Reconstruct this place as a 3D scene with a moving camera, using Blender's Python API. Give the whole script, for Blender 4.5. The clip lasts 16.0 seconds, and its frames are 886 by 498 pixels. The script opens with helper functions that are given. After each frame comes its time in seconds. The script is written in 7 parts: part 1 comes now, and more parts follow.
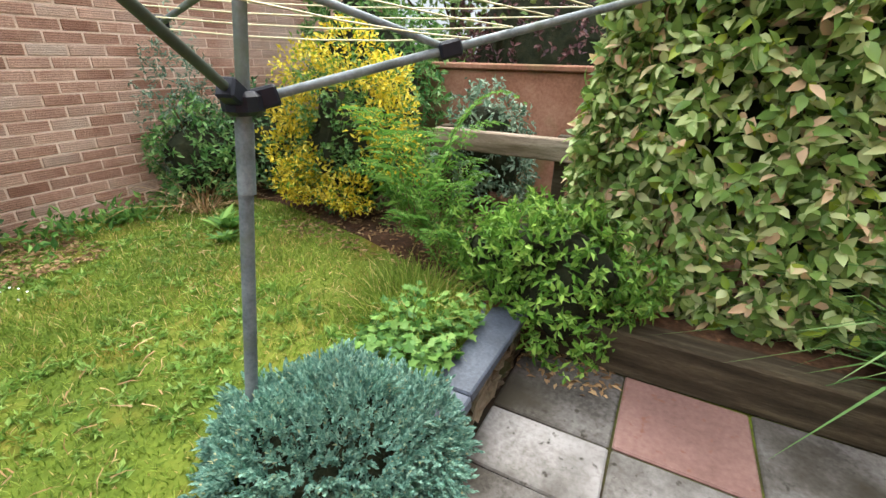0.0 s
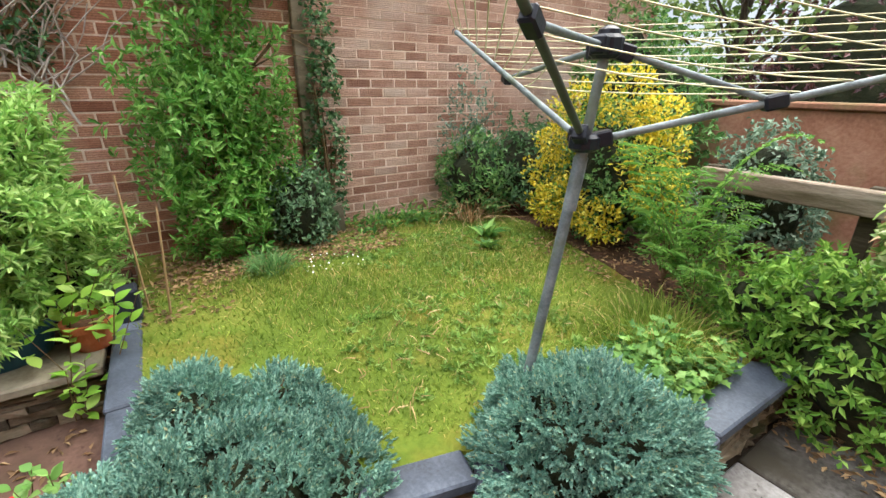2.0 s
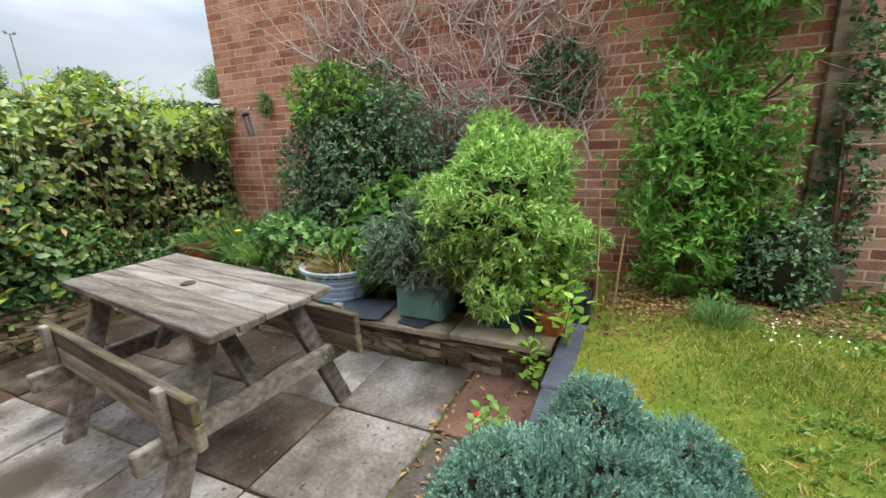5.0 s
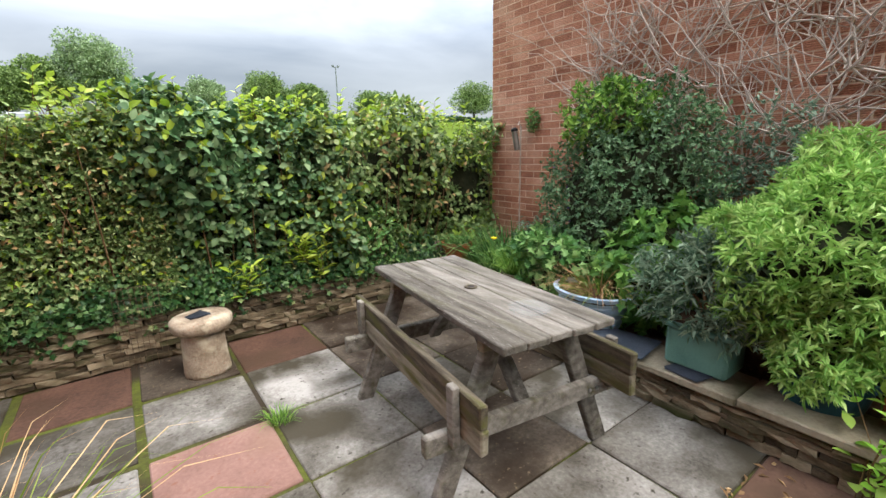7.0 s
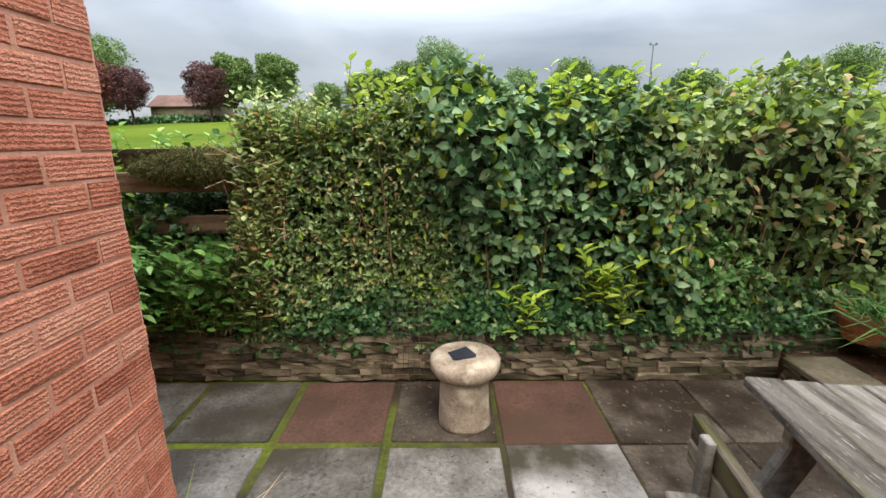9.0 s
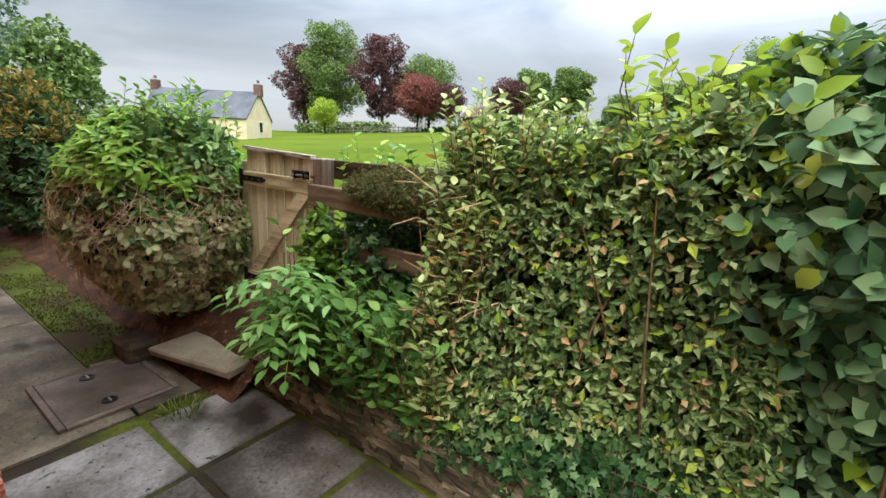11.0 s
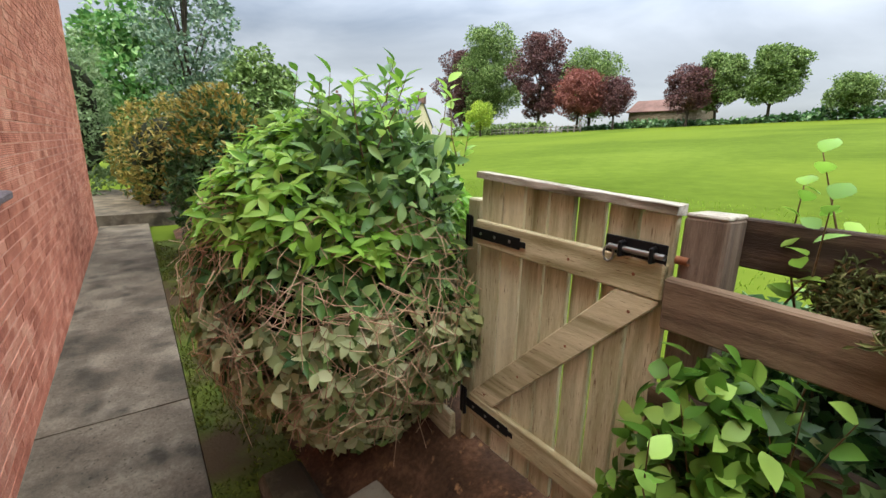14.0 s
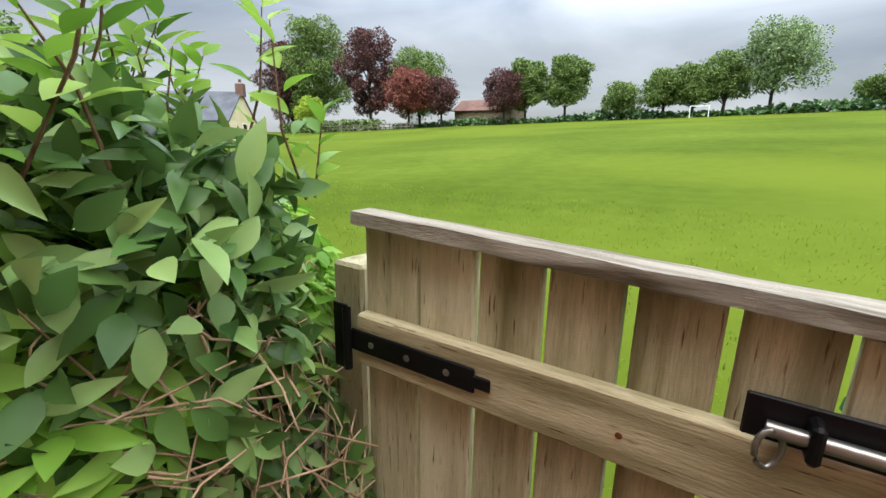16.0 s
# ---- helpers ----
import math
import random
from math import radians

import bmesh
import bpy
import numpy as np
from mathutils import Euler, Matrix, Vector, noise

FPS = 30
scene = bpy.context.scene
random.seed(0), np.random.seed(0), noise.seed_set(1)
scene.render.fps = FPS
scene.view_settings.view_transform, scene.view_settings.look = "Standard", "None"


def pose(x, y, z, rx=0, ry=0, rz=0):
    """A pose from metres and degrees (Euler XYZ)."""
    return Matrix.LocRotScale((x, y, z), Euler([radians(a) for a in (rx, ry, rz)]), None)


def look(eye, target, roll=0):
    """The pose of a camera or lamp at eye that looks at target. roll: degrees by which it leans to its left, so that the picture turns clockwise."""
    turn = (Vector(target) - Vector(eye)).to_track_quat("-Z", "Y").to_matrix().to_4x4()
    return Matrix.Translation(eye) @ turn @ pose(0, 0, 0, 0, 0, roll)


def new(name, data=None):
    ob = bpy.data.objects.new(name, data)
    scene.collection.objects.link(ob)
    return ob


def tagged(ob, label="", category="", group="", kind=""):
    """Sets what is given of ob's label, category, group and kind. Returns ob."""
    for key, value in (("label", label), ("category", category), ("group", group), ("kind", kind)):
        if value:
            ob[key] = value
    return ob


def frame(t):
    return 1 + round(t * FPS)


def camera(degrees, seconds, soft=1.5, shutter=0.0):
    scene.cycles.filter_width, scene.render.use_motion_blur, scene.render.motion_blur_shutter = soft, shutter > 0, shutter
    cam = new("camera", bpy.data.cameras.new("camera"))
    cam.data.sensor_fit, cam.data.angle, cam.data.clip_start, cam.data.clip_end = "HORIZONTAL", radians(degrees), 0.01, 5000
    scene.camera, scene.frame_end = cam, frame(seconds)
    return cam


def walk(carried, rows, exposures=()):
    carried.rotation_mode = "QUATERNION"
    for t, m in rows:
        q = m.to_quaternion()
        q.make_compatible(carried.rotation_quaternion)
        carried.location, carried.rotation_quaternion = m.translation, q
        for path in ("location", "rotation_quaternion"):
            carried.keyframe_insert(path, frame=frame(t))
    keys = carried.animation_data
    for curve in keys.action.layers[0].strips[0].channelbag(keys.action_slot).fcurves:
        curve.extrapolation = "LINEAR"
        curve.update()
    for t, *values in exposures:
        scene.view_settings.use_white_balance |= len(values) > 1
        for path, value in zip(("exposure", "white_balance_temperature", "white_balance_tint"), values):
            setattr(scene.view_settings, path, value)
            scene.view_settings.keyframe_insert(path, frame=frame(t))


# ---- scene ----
# ---------- camera ----------
cam = camera(91.4, 16.0)
PATH = [
    (0, (9.608, 1.802, 1.4), (8.776, 3.429, 0.585), 1.2),
    (0.5, (9.639, 1.726, 1.421), (8.454, 3.134, 0.635), -0.6),
    (1, (9.63, 1.589, 1.438), (8.255, 2.831, 0.684), -1.1),
    (1.5, (9.617, 1.501, 1.445), (8.145, 2.638, 0.711), -0.6),
    (2, (9.611, 1.431, 1.451), (8.053, 2.466, 0.743), 0.4),
    (2.5, (9.605, 1.367, 1.454), (7.932, 2.221, 0.768), -0.1),
    (3, (9.589, 1.374, 1.449), (7.782, 1.914, 0.784), -0.9),
    (3.5, (9.584, 1.42, 1.444), (7.689, 1.548, 0.817), -1.2),
    (4, (9.602, 1.438, 1.454), (7.711, 1.174, 0.859), -2.0),
    (4.5, (9.618, 1.449, 1.463), (7.777, 0.899, 0.905), -2.5),
    (5, (9.631, 1.459, 1.47), (7.882, 0.644, 0.945), -2.7),
    (5.2, (9.64, 1.465, 1.475), (7.947, 0.528, 0.967), -2.8),
    (7.3, (9.76, 1.025, 1.517), (8.716, -0.62, 1.068), -1.1),
    (7.5, (9.725, 0.941, 1.516), (8.774, -0.758, 1.06), -1.0),
    (8, (9.566, 0.682, 1.532), (8.972, -1.169, 1.063), 0.3),
    (8.5, (9.506, 0.403, 1.541), (9.261, -1.522, 1.057), 0.2),
    (9, (9.538, 0.029, 1.596), (9.549, -1.912, 1.113), -0.4),
    (9.5, (9.54, -0.34, 1.633), (9.889, -2.253, 1.166), 0.9),
    (9.7, (9.537, -0.466, 1.674), (10.034, -2.347, 1.212), 1.6),
    (11.8, (10.077, -1.441, 1.696), (11.415, -2.851, 1.224), 3.0),
    (12, (10.212, -1.493, 1.711), (11.602, -2.849, 1.233), 2.9),
    (12.5, (10.539, -1.589, 1.729), (12.07, -2.779, 1.238), 1.9),
    (13, (10.903, -1.716, 1.753), (12.522, -2.78, 1.257), 2.7),
    (13.5, (11.243, -1.76, 1.739), (12.863, -2.823, 1.246), 2.7),
    (14, (11.53, -1.878, 1.724), (13.111, -3.005, 1.243), 1.3),
    (14.5, (11.773, -2.054, 1.723), (13.268, -3.289, 1.235), 1.0),
    (15, (11.998, -2.164, 1.71), (13.3, -3.6, 1.219), 1.8),
    (15.5, (12.181, -2.256, 1.714), (13.307, -3.834, 1.223), 1.7),
    (16, (12.296, -2.435, 1.734), (13.367, -4.055, 1.255), 1.0),
]
walk(cam, [(t, look(eye, target, roll)) for t, eye, target, roll in PATH], exposures=((0, 2.5), (3.5, 2.54), (5, 2.22), (7.3, 2.12), (9, 1.92), (9.7, 1.92), (11.8, 2.1), (15, 2.12), (16, 1.92)))

# ---------- world, sun, exposure ----------
SUN_EL, SUN_AZ = radians(60), radians(200)
world = bpy.data.worlds.new("overcast_sky")
scene.world = world
world.use_nodes = True
wn = world.node_tree.nodes
wl = world.node_tree.links
wn.clear()
w_out = wn.new("ShaderNodeOutputWorld")
w_bg = wn.new("ShaderNodeBackground")
w_sky = wn.new("ShaderNodeTexSky")
w_sky.sky_type = 'NISHITA'
w_sky.sun_disc = False
w_sky.sun_elevation, w_sky.sun_rotation = SUN_EL, SUN_AZ
w_co = wn.new("ShaderNodeTexCoord")
w_map = wn.new("ShaderNodeMapping")
w_map.inputs["Scale"].default_value = (1.0, 1.0, 3.4)
w_n = wn.new("ShaderNodeTexNoise")
w_n.inputs["Scale"].default_value = 1.7
w_n.inputs["Detail"].default_value = 6
w_n.inputs["Roughness"].default_value = 0.5
w_n.inputs["Distortion"].default_value = 0.4
w_r = wn.new("ShaderNodeValToRGB")
w_r.color_ramp.elements[0].position, w_r.color_ramp.elements[0].color = 0.33, (0.30, 0.34, 0.40, 1)
w_r.color_ramp.elements[1].position, w_r.color_ramp.elements[1].color = 0.68, (0.86, 0.91, 0.97, 1)
w_e = w_r.color_ramp.elements.new(0.5)
w_e.color = (0.58, 0.62, 0.67, 1)
w_add = wn.new("ShaderNodeMix")
w_add.data_type = 'RGBA'
w_add.inputs["Factor"].default_value = 0.04
wl.new(w_co.outputs["Generated"], w_map.inputs["Vector"])
wl.new(w_map.outputs["Vector"], w_n.inputs["Vector"])
wl.new(w_n.outputs["Fac"], w_r.inputs["Fac"])
wl.new(w_r.outputs["Color"], w_add.inputs["A"])
wl.new(w_sky.outputs["Color"], w_add.inputs["B"])
wl.new(w_add.outputs["Result"], w_bg.inputs["Color"])
w_sep = wn.new("ShaderNodeSeparateXYZ")
w_gain = wn.new("ShaderNodeMapRange")
w_gain.interpolation_type = 'SMOOTHSTEP'
w_gain.inputs["From Min"].default_value, w_gain.inputs["From Max"].default_value = 0.14, 0.72
w_gain.inputs["To Min"].default_value, w_gain.inputs["To Max"].default_value = 0.176, 1.22
wl.new(w_co.outputs["Generated"], w_sep.inputs[0])
wl.new(w_sep.outputs["Z"], w_gain.inputs["Value"])
wl.new(w_gain.outputs[0], w_bg.inputs["Strength"])
wl.new(w_bg.outputs["Background"], w_out.inputs["Surface"])
sun_data = bpy.data.lights.new("sun", 'SUN')
sun_data.energy, sun_data.angle, sun_data.color = 1.2, radians(45), (1.0, 0.93, 0.82)
sun = new("sun", sun_data)
sun.matrix_world = look((0, 0, 0), (math.sin(SUN_AZ) * -math.cos(SUN_EL), math.cos(SUN_AZ) * math.cos(SUN_EL), -math.sin(SUN_EL)))
sun.location = (8, 0, 30)


# ---------- helpers: materials ----------
def nodes_of(name):
    m = bpy.data.materials.new(name)
    m.use_nodes = True
    nt = m.node_tree
    return m, nt.nodes, nt.links, nt.nodes["Principled BSDF"]


def rgb(h):
    """Linear colour from sRGB bytes."""
    return tuple(((c / 255) / 12.92 if c <= 10 else ((c / 255 + 0.055) / 1.055) ** 2.4) for c in h)


def surface(name, low, mid, high, scale=3.0, fine=60.0, rough=0.85, bump=0.3, metal=0.0, stretch=(1, 1, 1), rand=0.0, stain=None, stain_scale=1.3, stain_cut=0.58, spots=None):
    """Noise at two scales between three colours, fine relief, optional stains and per-object variation."""
    m, n, l, b = nodes_of(name)
    co = n.new("ShaderNodeTexCoord")
    mp = n.new("ShaderNodeMapping")
    mp.inputs["Scale"].default_value = stretch
    geo = n.new("ShaderNodeNewGeometry")
    info = n.new("ShaderNodeObjectInfo")
    shift = n.new("ShaderNodeVectorMath")
    shift.operation = 'MULTIPLY_ADD'
    l.new(info.outputs["Random"], shift.inputs[0])
    shift.inputs[1].default_value = (37, 17, 53)
    l.new(geo.outputs["Position"], shift.inputs[2])
    l.new(shift.outputs[0], mp.inputs["Vector"])
    n1 = n.new("ShaderNodeTexNoise")
    n1.inputs["Scale"].default_value, n1.inputs["Detail"].default_value = scale, 5
    n2 = n.new("ShaderNodeTexNoise")
    n2.inputs["Scale"].default_value, n2.inputs["Detail"].default_value, n2.inputs["Roughness"].default_value = fine, 6, 0.65
    l.new(mp.outputs[0], n1.inputs["Vector"])
    l.new(mp.outputs[0], n2.inputs["Vector"])
    mix = n.new("ShaderNodeMath")
    mix.operation = 'MULTIPLY_ADD'
    l.new(n2.outputs["Fac"], mix.inputs[0])
    mix.inputs[1].default_value = 0.45
    half = n.new("ShaderNodeMath")
    half.operation = 'MULTIPLY_ADD'
    l.new(n1.outputs["Fac"], half.inputs[0])
    half.inputs[1].default_value, half.inputs[2].default_value = 0.75, -0.1
    l.new(half.outputs[0], mix.inputs[2])
    fac = mix.outputs[0]
    if rand:
        isl = n.new("ShaderNodeMath")
        isl.operation = 'ADD'
        l.new(geo.outputs["Random Per Island"], isl.inputs[0])
        l.new(info.outputs["Random"], isl.inputs[1])
        frac = n.new("ShaderNodeMath")
        frac.operation = 'FRACT'
        l.new(isl.outputs[0], frac.inputs[0])
        r = n.new("ShaderNodeMath")
        r.operation = 'MULTIPLY_ADD'
        l.new(frac.outputs[0], r.inputs[0])
        r.inputs[1].default_value = rand
        s = n.new("ShaderNodeMath")
        s.operation = 'SUBTRACT'
        l.new(fac, s.inputs[0])
        s.inputs[1].default_value = rand * 0.5
        l.new(s.outputs[0], r.inputs[2])
        fac = r.outputs[0]
    ramp = n.new("ShaderNodeValToRGB")
    e = ramp.color_ramp.elements
    e[0].position, e[0].color = 0.3, (*low, 1)
    e[1].position, e[1].color = 0.72, (*high, 1)
    e.new(0.5).color = (*mid, 1)
    l.new(fac, ramp.inputs["Fac"])
    col = ramp.outputs["Color"]
    for colour, sc, cut, soft in ((stain, stain_scale, stain_cut, 0.1), (spots, stain_scale * 14, 0.67, 0.05)):
        if colour is None:
            continue
        n3 = n.new("ShaderNodeTexNoise")
        n3.inputs["Scale"].default_value, n3.inputs["Detail"].default_value = sc, 7
        l.new(mp.outputs[0], n3.inputs["Vector"])
        mr = n.new("ShaderNodeMapRange")
        mr.inputs["From Min"].default_value, mr.inputs["From Max"].default_value = cut - soft, cut + soft
        l.new(n3.outputs["Fac"], mr.inputs["Value"])
        mx = n.new("ShaderNodeMix")
        mx.data_type = 'RGBA'
        l.new(mr.outputs[0], mx.inputs["Factor"])
        l.new(col, mx.inputs["A"])
        mx.inputs["B"].default_value = (*colour, 1)
        col = mx.outputs["Result"]
    l.new(col, b.inputs["Base Color"])
    bp = n.new("ShaderNodeBump")
    bp.inputs["Strength"].default_value, bp.inputs["Distance"].default_value = bump, 0.02
    l.new(mix.outputs[0], bp.inputs["Height"])
    l.new(bp.outputs[0], b.inputs["Normal"])
    b.inputs["Roughness"].default_value, b.inputs["Metallic"].default_value = rough, metal
    b.inputs["Specular IOR Level"].default_value = 0.2
    return m


def leafy(name, dark, mid, light, rough=0.45, glow=0.3, extra=None, extra_at=0.9):
    """Leaves: colour varies leaf by leaf, light passes through a little."""
    m, n, l, b = nodes_of(name)
    geo = n.new("ShaderNodeNewGeometry")
    ramp = n.new("ShaderNodeValToRGB")
    e = ramp.color_ramp.elements
    e[0].position, e[0].color = 0.0, (*dark, 1)
    e[1].position, e[1].color = 1.0 if extra is None else extra_at, (*light, 1)
    e.new(0.5).color = (*mid, 1)
    if extra is not None:
        e.new(min(extra_at + 0.02, 1.0)).color = (*extra, 1)
    l.new(geo.outputs["Random Per Island"], ramp.inputs["Fac"])
    n1 = n.new("ShaderNodeTexNoise")
    n1.inputs["Scale"].default_value, n1.inputs["Detail"].default_value = 2.2, 3
    l.new(geo.outputs["Position"], n1.inputs["Vector"])
    hsv = n.new("ShaderNodeHueSaturation")
    mr = n.new("ShaderNodeMapRange")
    mr.inputs["To Min"].default_value, mr.inputs["To Max"].default_value = 0.78, 1.3
    mr.inputs["From Min"].default_value, mr.inputs["From Max"].default_value = 0.25, 0.75
    l.new(n1.outputs["Fac"], mr.inputs["Value"])
    l.new(mr.outputs[0], hsv.inputs["Value"])
    l.new(ramp.outputs["Color"], hsv.inputs["Color"])
    l.new(hsv.outputs[0], b.inputs["Base Color"])
    b.inputs["Roughness"].default_value = rough
    b.inputs["Specular IOR Level"].default_value = 0.22
    tr = n.new("ShaderNodeBsdfTranslucent")
    l.new(hsv.outputs[0], tr.inputs["Color"])
    mx = n.new("ShaderNodeMixShader")
    mx.inputs[0].default_value = glow
    l.new(b.outputs[0], mx.inputs[1])
    l.new(tr.outputs[0], mx.inputs[2])
    l.new(mx.outputs[0], n["Material Output"].inputs["Surface"])
    return m


def plain(name, colour, rough=0.5, metal=0.0):
    return surface(name, [c * 0.75 for c in colour], colour, [min(1, c * 1.2) for c in colour], 6, 90, rough, 0.08, metal)


# ---------- helpers: meshes ----------
rng = np.random.default_rng(7)


def mesh_np(name, verts, faces, smooth=False):
    """A mesh from arrays of places and equal-sided faces."""
    verts, faces = np.asarray(verts, np.float32).reshape(-1, 3), np.asarray(faces, np.int32)
    me = bpy.data.meshes.new(name)
    me.vertices.add(len(verts))
    me.vertices.foreach_set("co", verts.ravel())
    me.loops.add(faces.size)
    me.loops.foreach_set("vertex_index", faces.ravel())
    me.polygons.add(len(faces))
    me.polygons.foreach_set("loop_start", np.arange(len(faces), dtype=np.int32) * faces.shape[1])
    if smooth:
        me.polygons.foreach_set("use_smooth", np.ones(len(faces), bool))
    me.update(calc_edges=True)
    if not smooth:
        me.shade_flat()
    return me


def thing(name, at, label, category, group="", kind=""):
    ob = new(name)
    ob.location = at
    ob.empty_display_size = 0.1
    return tagged(ob, label, category, group, kind)


def part(name, data, material, parent=None, label="", smooth=False):
    """Links a bmesh or a mesh as one mesh object under a thing or part."""
    if isinstance(data, bmesh.types.BMesh):
        me = bpy.data.meshes.new(name)
        bmesh.ops.recalc_face_normals(data, faces=data.faces)
        if smooth:
            for f in data.faces:
                f.smooth = True
        data.to_mesh(me)
        data.free()
    else:
        me = data
    if material is not None and not me.materials:
        me.materials.append(material)
    ob = new(name, me)
    if parent is not None:
        ob.parent = parent
    if name in ("leaves", "young_leaves", "lower_leaves", "golden_leaves", "russet_leaves", "needles", "blades", "stems", "bare_stems", "limbs", "petals"):
        tagged(ob, kind="stuff")
    return tagged(ob, label) if label else ob


def solid(name, data, material, at, label, category, group="", kind="", smooth=False):
    ob = part(name, data, material, None, "", smooth)
    ob.location = at
    return tagged(ob, label, category, group, kind)


def box(bm, size, m=None, bevel=0.004, rough=0.0):
    """Adds a bevelled box of that size, centred, moved by m."""
    r = bmesh.ops.create_cube(bm, size=1.0)
    vs = r["verts"]
    for v in vs:
        v.co = Vector((v.co.x * size[0], v.co.y * size[1], v.co.z * size[2])) + Vector([random.uniform(-rough, rough) for _ in range(3)])
    if bevel:
        es = list({e for v in vs for e in v.link_edges})
        vs = list({v for f in bmesh.ops.bevel(bm, geom=es, offset=bevel, segments=1, affect='EDGES')["faces"] for v in f.verts} | {v for v in vs if v.is_valid})
    if m is not None:
        bmesh.ops.transform(bm, matrix=m, verts=vs)
    return bm


def boxes(*items, bevel=0.004, rough=0.0):
    bm = bmesh.new()
    for size, m in items:
        box(bm, size, m, bevel, rough)
    return bm


def at(x, y, z, rx=0, ry=0, rz=0):
    return pose(x, y, z, rx, ry, rz)


def lathe(profile, segs=28, wobble=0.0):
    """A turned shape from (radius, height) pairs."""
    bm = bmesh.new()
    rings = []
    for r, z in profile:
        rings.append([bm.verts.new((r * math.cos(a) * (1 + wobble * math.sin(3 * a + z * 9)), r * math.sin(a) * (1 + wobble * math.cos(2 * a + z * 13)), z)) for a in [2 * math.pi * i / segs for i in range(segs)]])
    for a, b in zip(rings, rings[1:]):
        for i in range(segs):
            bm.faces.new((a[i], a[(i + 1) % segs], b[(i + 1) % segs], b[i]))
    for ring in (rings[0], rings[-1]):
        bm.faces.new(ring)
    return bm


def tubes(lines, segs=6):
    """Tapered tubes along lines of (x, y, z, radius)."""
    vs, fs, base = [], [], 0
    for line in lines:
        p = np.array(line, float)
        d = np.gradient(p[:, :3], axis=0)
        d /= np.linalg.norm(d, axis=1, keepdims=True) + 1e-9
        ref = np.where(np.abs(d[:, 2:3]) > 0.9, np.array([[1.0, 0, 0]]), np.array([[0, 0, 1.0]]))
        s = np.cross(d, ref)
        s /= np.linalg.norm(s, axis=1, keepdims=True) + 1e-9
        u = np.cross(s, d)
        a = np.linspace(0, 2 * np.pi, segs, endpoint=False)
        ring = p[:, None, :3] + p[:, 3][:, None, None] * (np.cos(a)[None, :, None] * s[:, None] + np.sin(a)[None, :, None] * u[:, None])
        vs.append(ring.reshape(-1, 3))
        k = len(p)
        i, j = np.meshgrid(np.arange(k - 1), np.arange(segs), indexing="ij")
        q = np.stack([i * segs + j, i * segs + (j + 1) % segs, (i + 1) * segs + (j + 1) % segs, (i + 1) * segs + j], -1).reshape(-1, 4)
        fs.append(q + base)
        base += k * segs
    return mesh_np("tubes", np.concatenate(vs), np.concatenate(fs), True)


def unit(v):
    return v / (np.linalg.norm(v, axis=-1, keepdims=True) + 1e-9)


LEAF = np.array([(0, 0, 0), (-0.5, 0.45, 0.1), (0.5, 0.45, 0.1), (0, 1, -0.12)])
LEAF_F = np.array([(0, 3, 1), (0, 2, 3)])
LEAF8 = np.array([(0, 0, 0), (-0.42, 0.28, 0.07), (0.42, 0.28, 0.07), (0, 0.3, 0), (-0.4, 0.62, 0.03), (0.4, 0.62, 0.03), (0, 0.66, -0.05), (0, 1, -0.16)])
LEAF8_F = np.array([(0, 3, 1), (0, 2, 3), (1, 3, 6), (1, 6, 4), (3, 2, 5), (3, 5, 6), (4, 6, 7), (6, 5, 7)])
BLADE = np.array([(-0.5, 0, 0), (0.5, 0, 0), (-0.36, 0.5, 0.0), (0.36, 0.5, 0.0), (0, 1, -0.3)])
BLADE_F = np.array([(0, 1, 3), (0, 3, 2), (2, 3, 4)])
FINE_U = np.array([0.0, 0.14, 0.32, 0.52, 0.72, 0.88, 1.0])
FINE_W = np.array([0.02, 0.27, 0.46, 0.48, 0.34, 0.16, 0.01])
FINE = np.concatenate([np.stack([FINE_W * sg, FINE_U, 0.16 * FINE_W * abs(sg) - 0.2 * FINE_U ** 2], 1) for sg in (-1, 0, 1)])
FINE_F = np.array([q for k in range(6) for a in (0, 7) for q in ((a + k, a + k + 7, a + k + 8), (a + k, a + k + 8, a + k + 1))])
LOBED = np.array([(0, 0, 0), (-0.45, 0.05, 0.05), (-0.3, 0.3, 0.02), (-0.62, 0.5, 0.06), (-0.25, 0.6, 0.0), (0, 1, -0.1), (0.25, 0.6, 0.0), (0.62, 0.5, 0.06), (0.3, 0.3, 0.02), (0.45, 0.05, 0.05), (0, 0.35, -0.03)])
LOBED_F = np.array([(10, 0, 1), (10, 1, 2), (10, 2, 3), (10, 3, 4), (10, 4, 5), (10, 5, 6), (10, 6, 7), (10, 7, 8), (10, 8, 9), (10, 9, 0)][::-1])


def leaves(P, D, length, width, kind="leaf", spread=0.5, up=(0, 0, 1)):
    """One mesh of many leaves at places P that point along D."""
    T, F = {"leaf": (LEAF, LEAF_F), "full": (LEAF8, LEAF8_F), "fine": (FINE, FINE_F), "blade": (BLADE, BLADE_F), "lobed": (LOBED, LOBED_F)}[kind]
    n = len(P)
    D = unit(D)
    N = unit(np.asarray(up, float) + rng.normal(0, spread, (n, 3)))
    S = unit(np.cross(D, N))
    N = np.cross(S, D)
    L = (np.ones(n) * length * rng.uniform(0.65, 1.25, n))[:, None, None]
    W = (np.ones(n) * width * rng.uniform(0.75, 1.2, n))[:, None, None]
    V = P[:, None] + S[:, None] * T[None, :, :1] * W + D[:, None] * T[None, :, 1:2] * L + N[:, None] * T[None, :, 2:] * L
    FF = (F[None] + (np.arange(n) * len(T))[:, None, None]).reshape(-1, 3)
    return V.reshape(-1, 3), FF


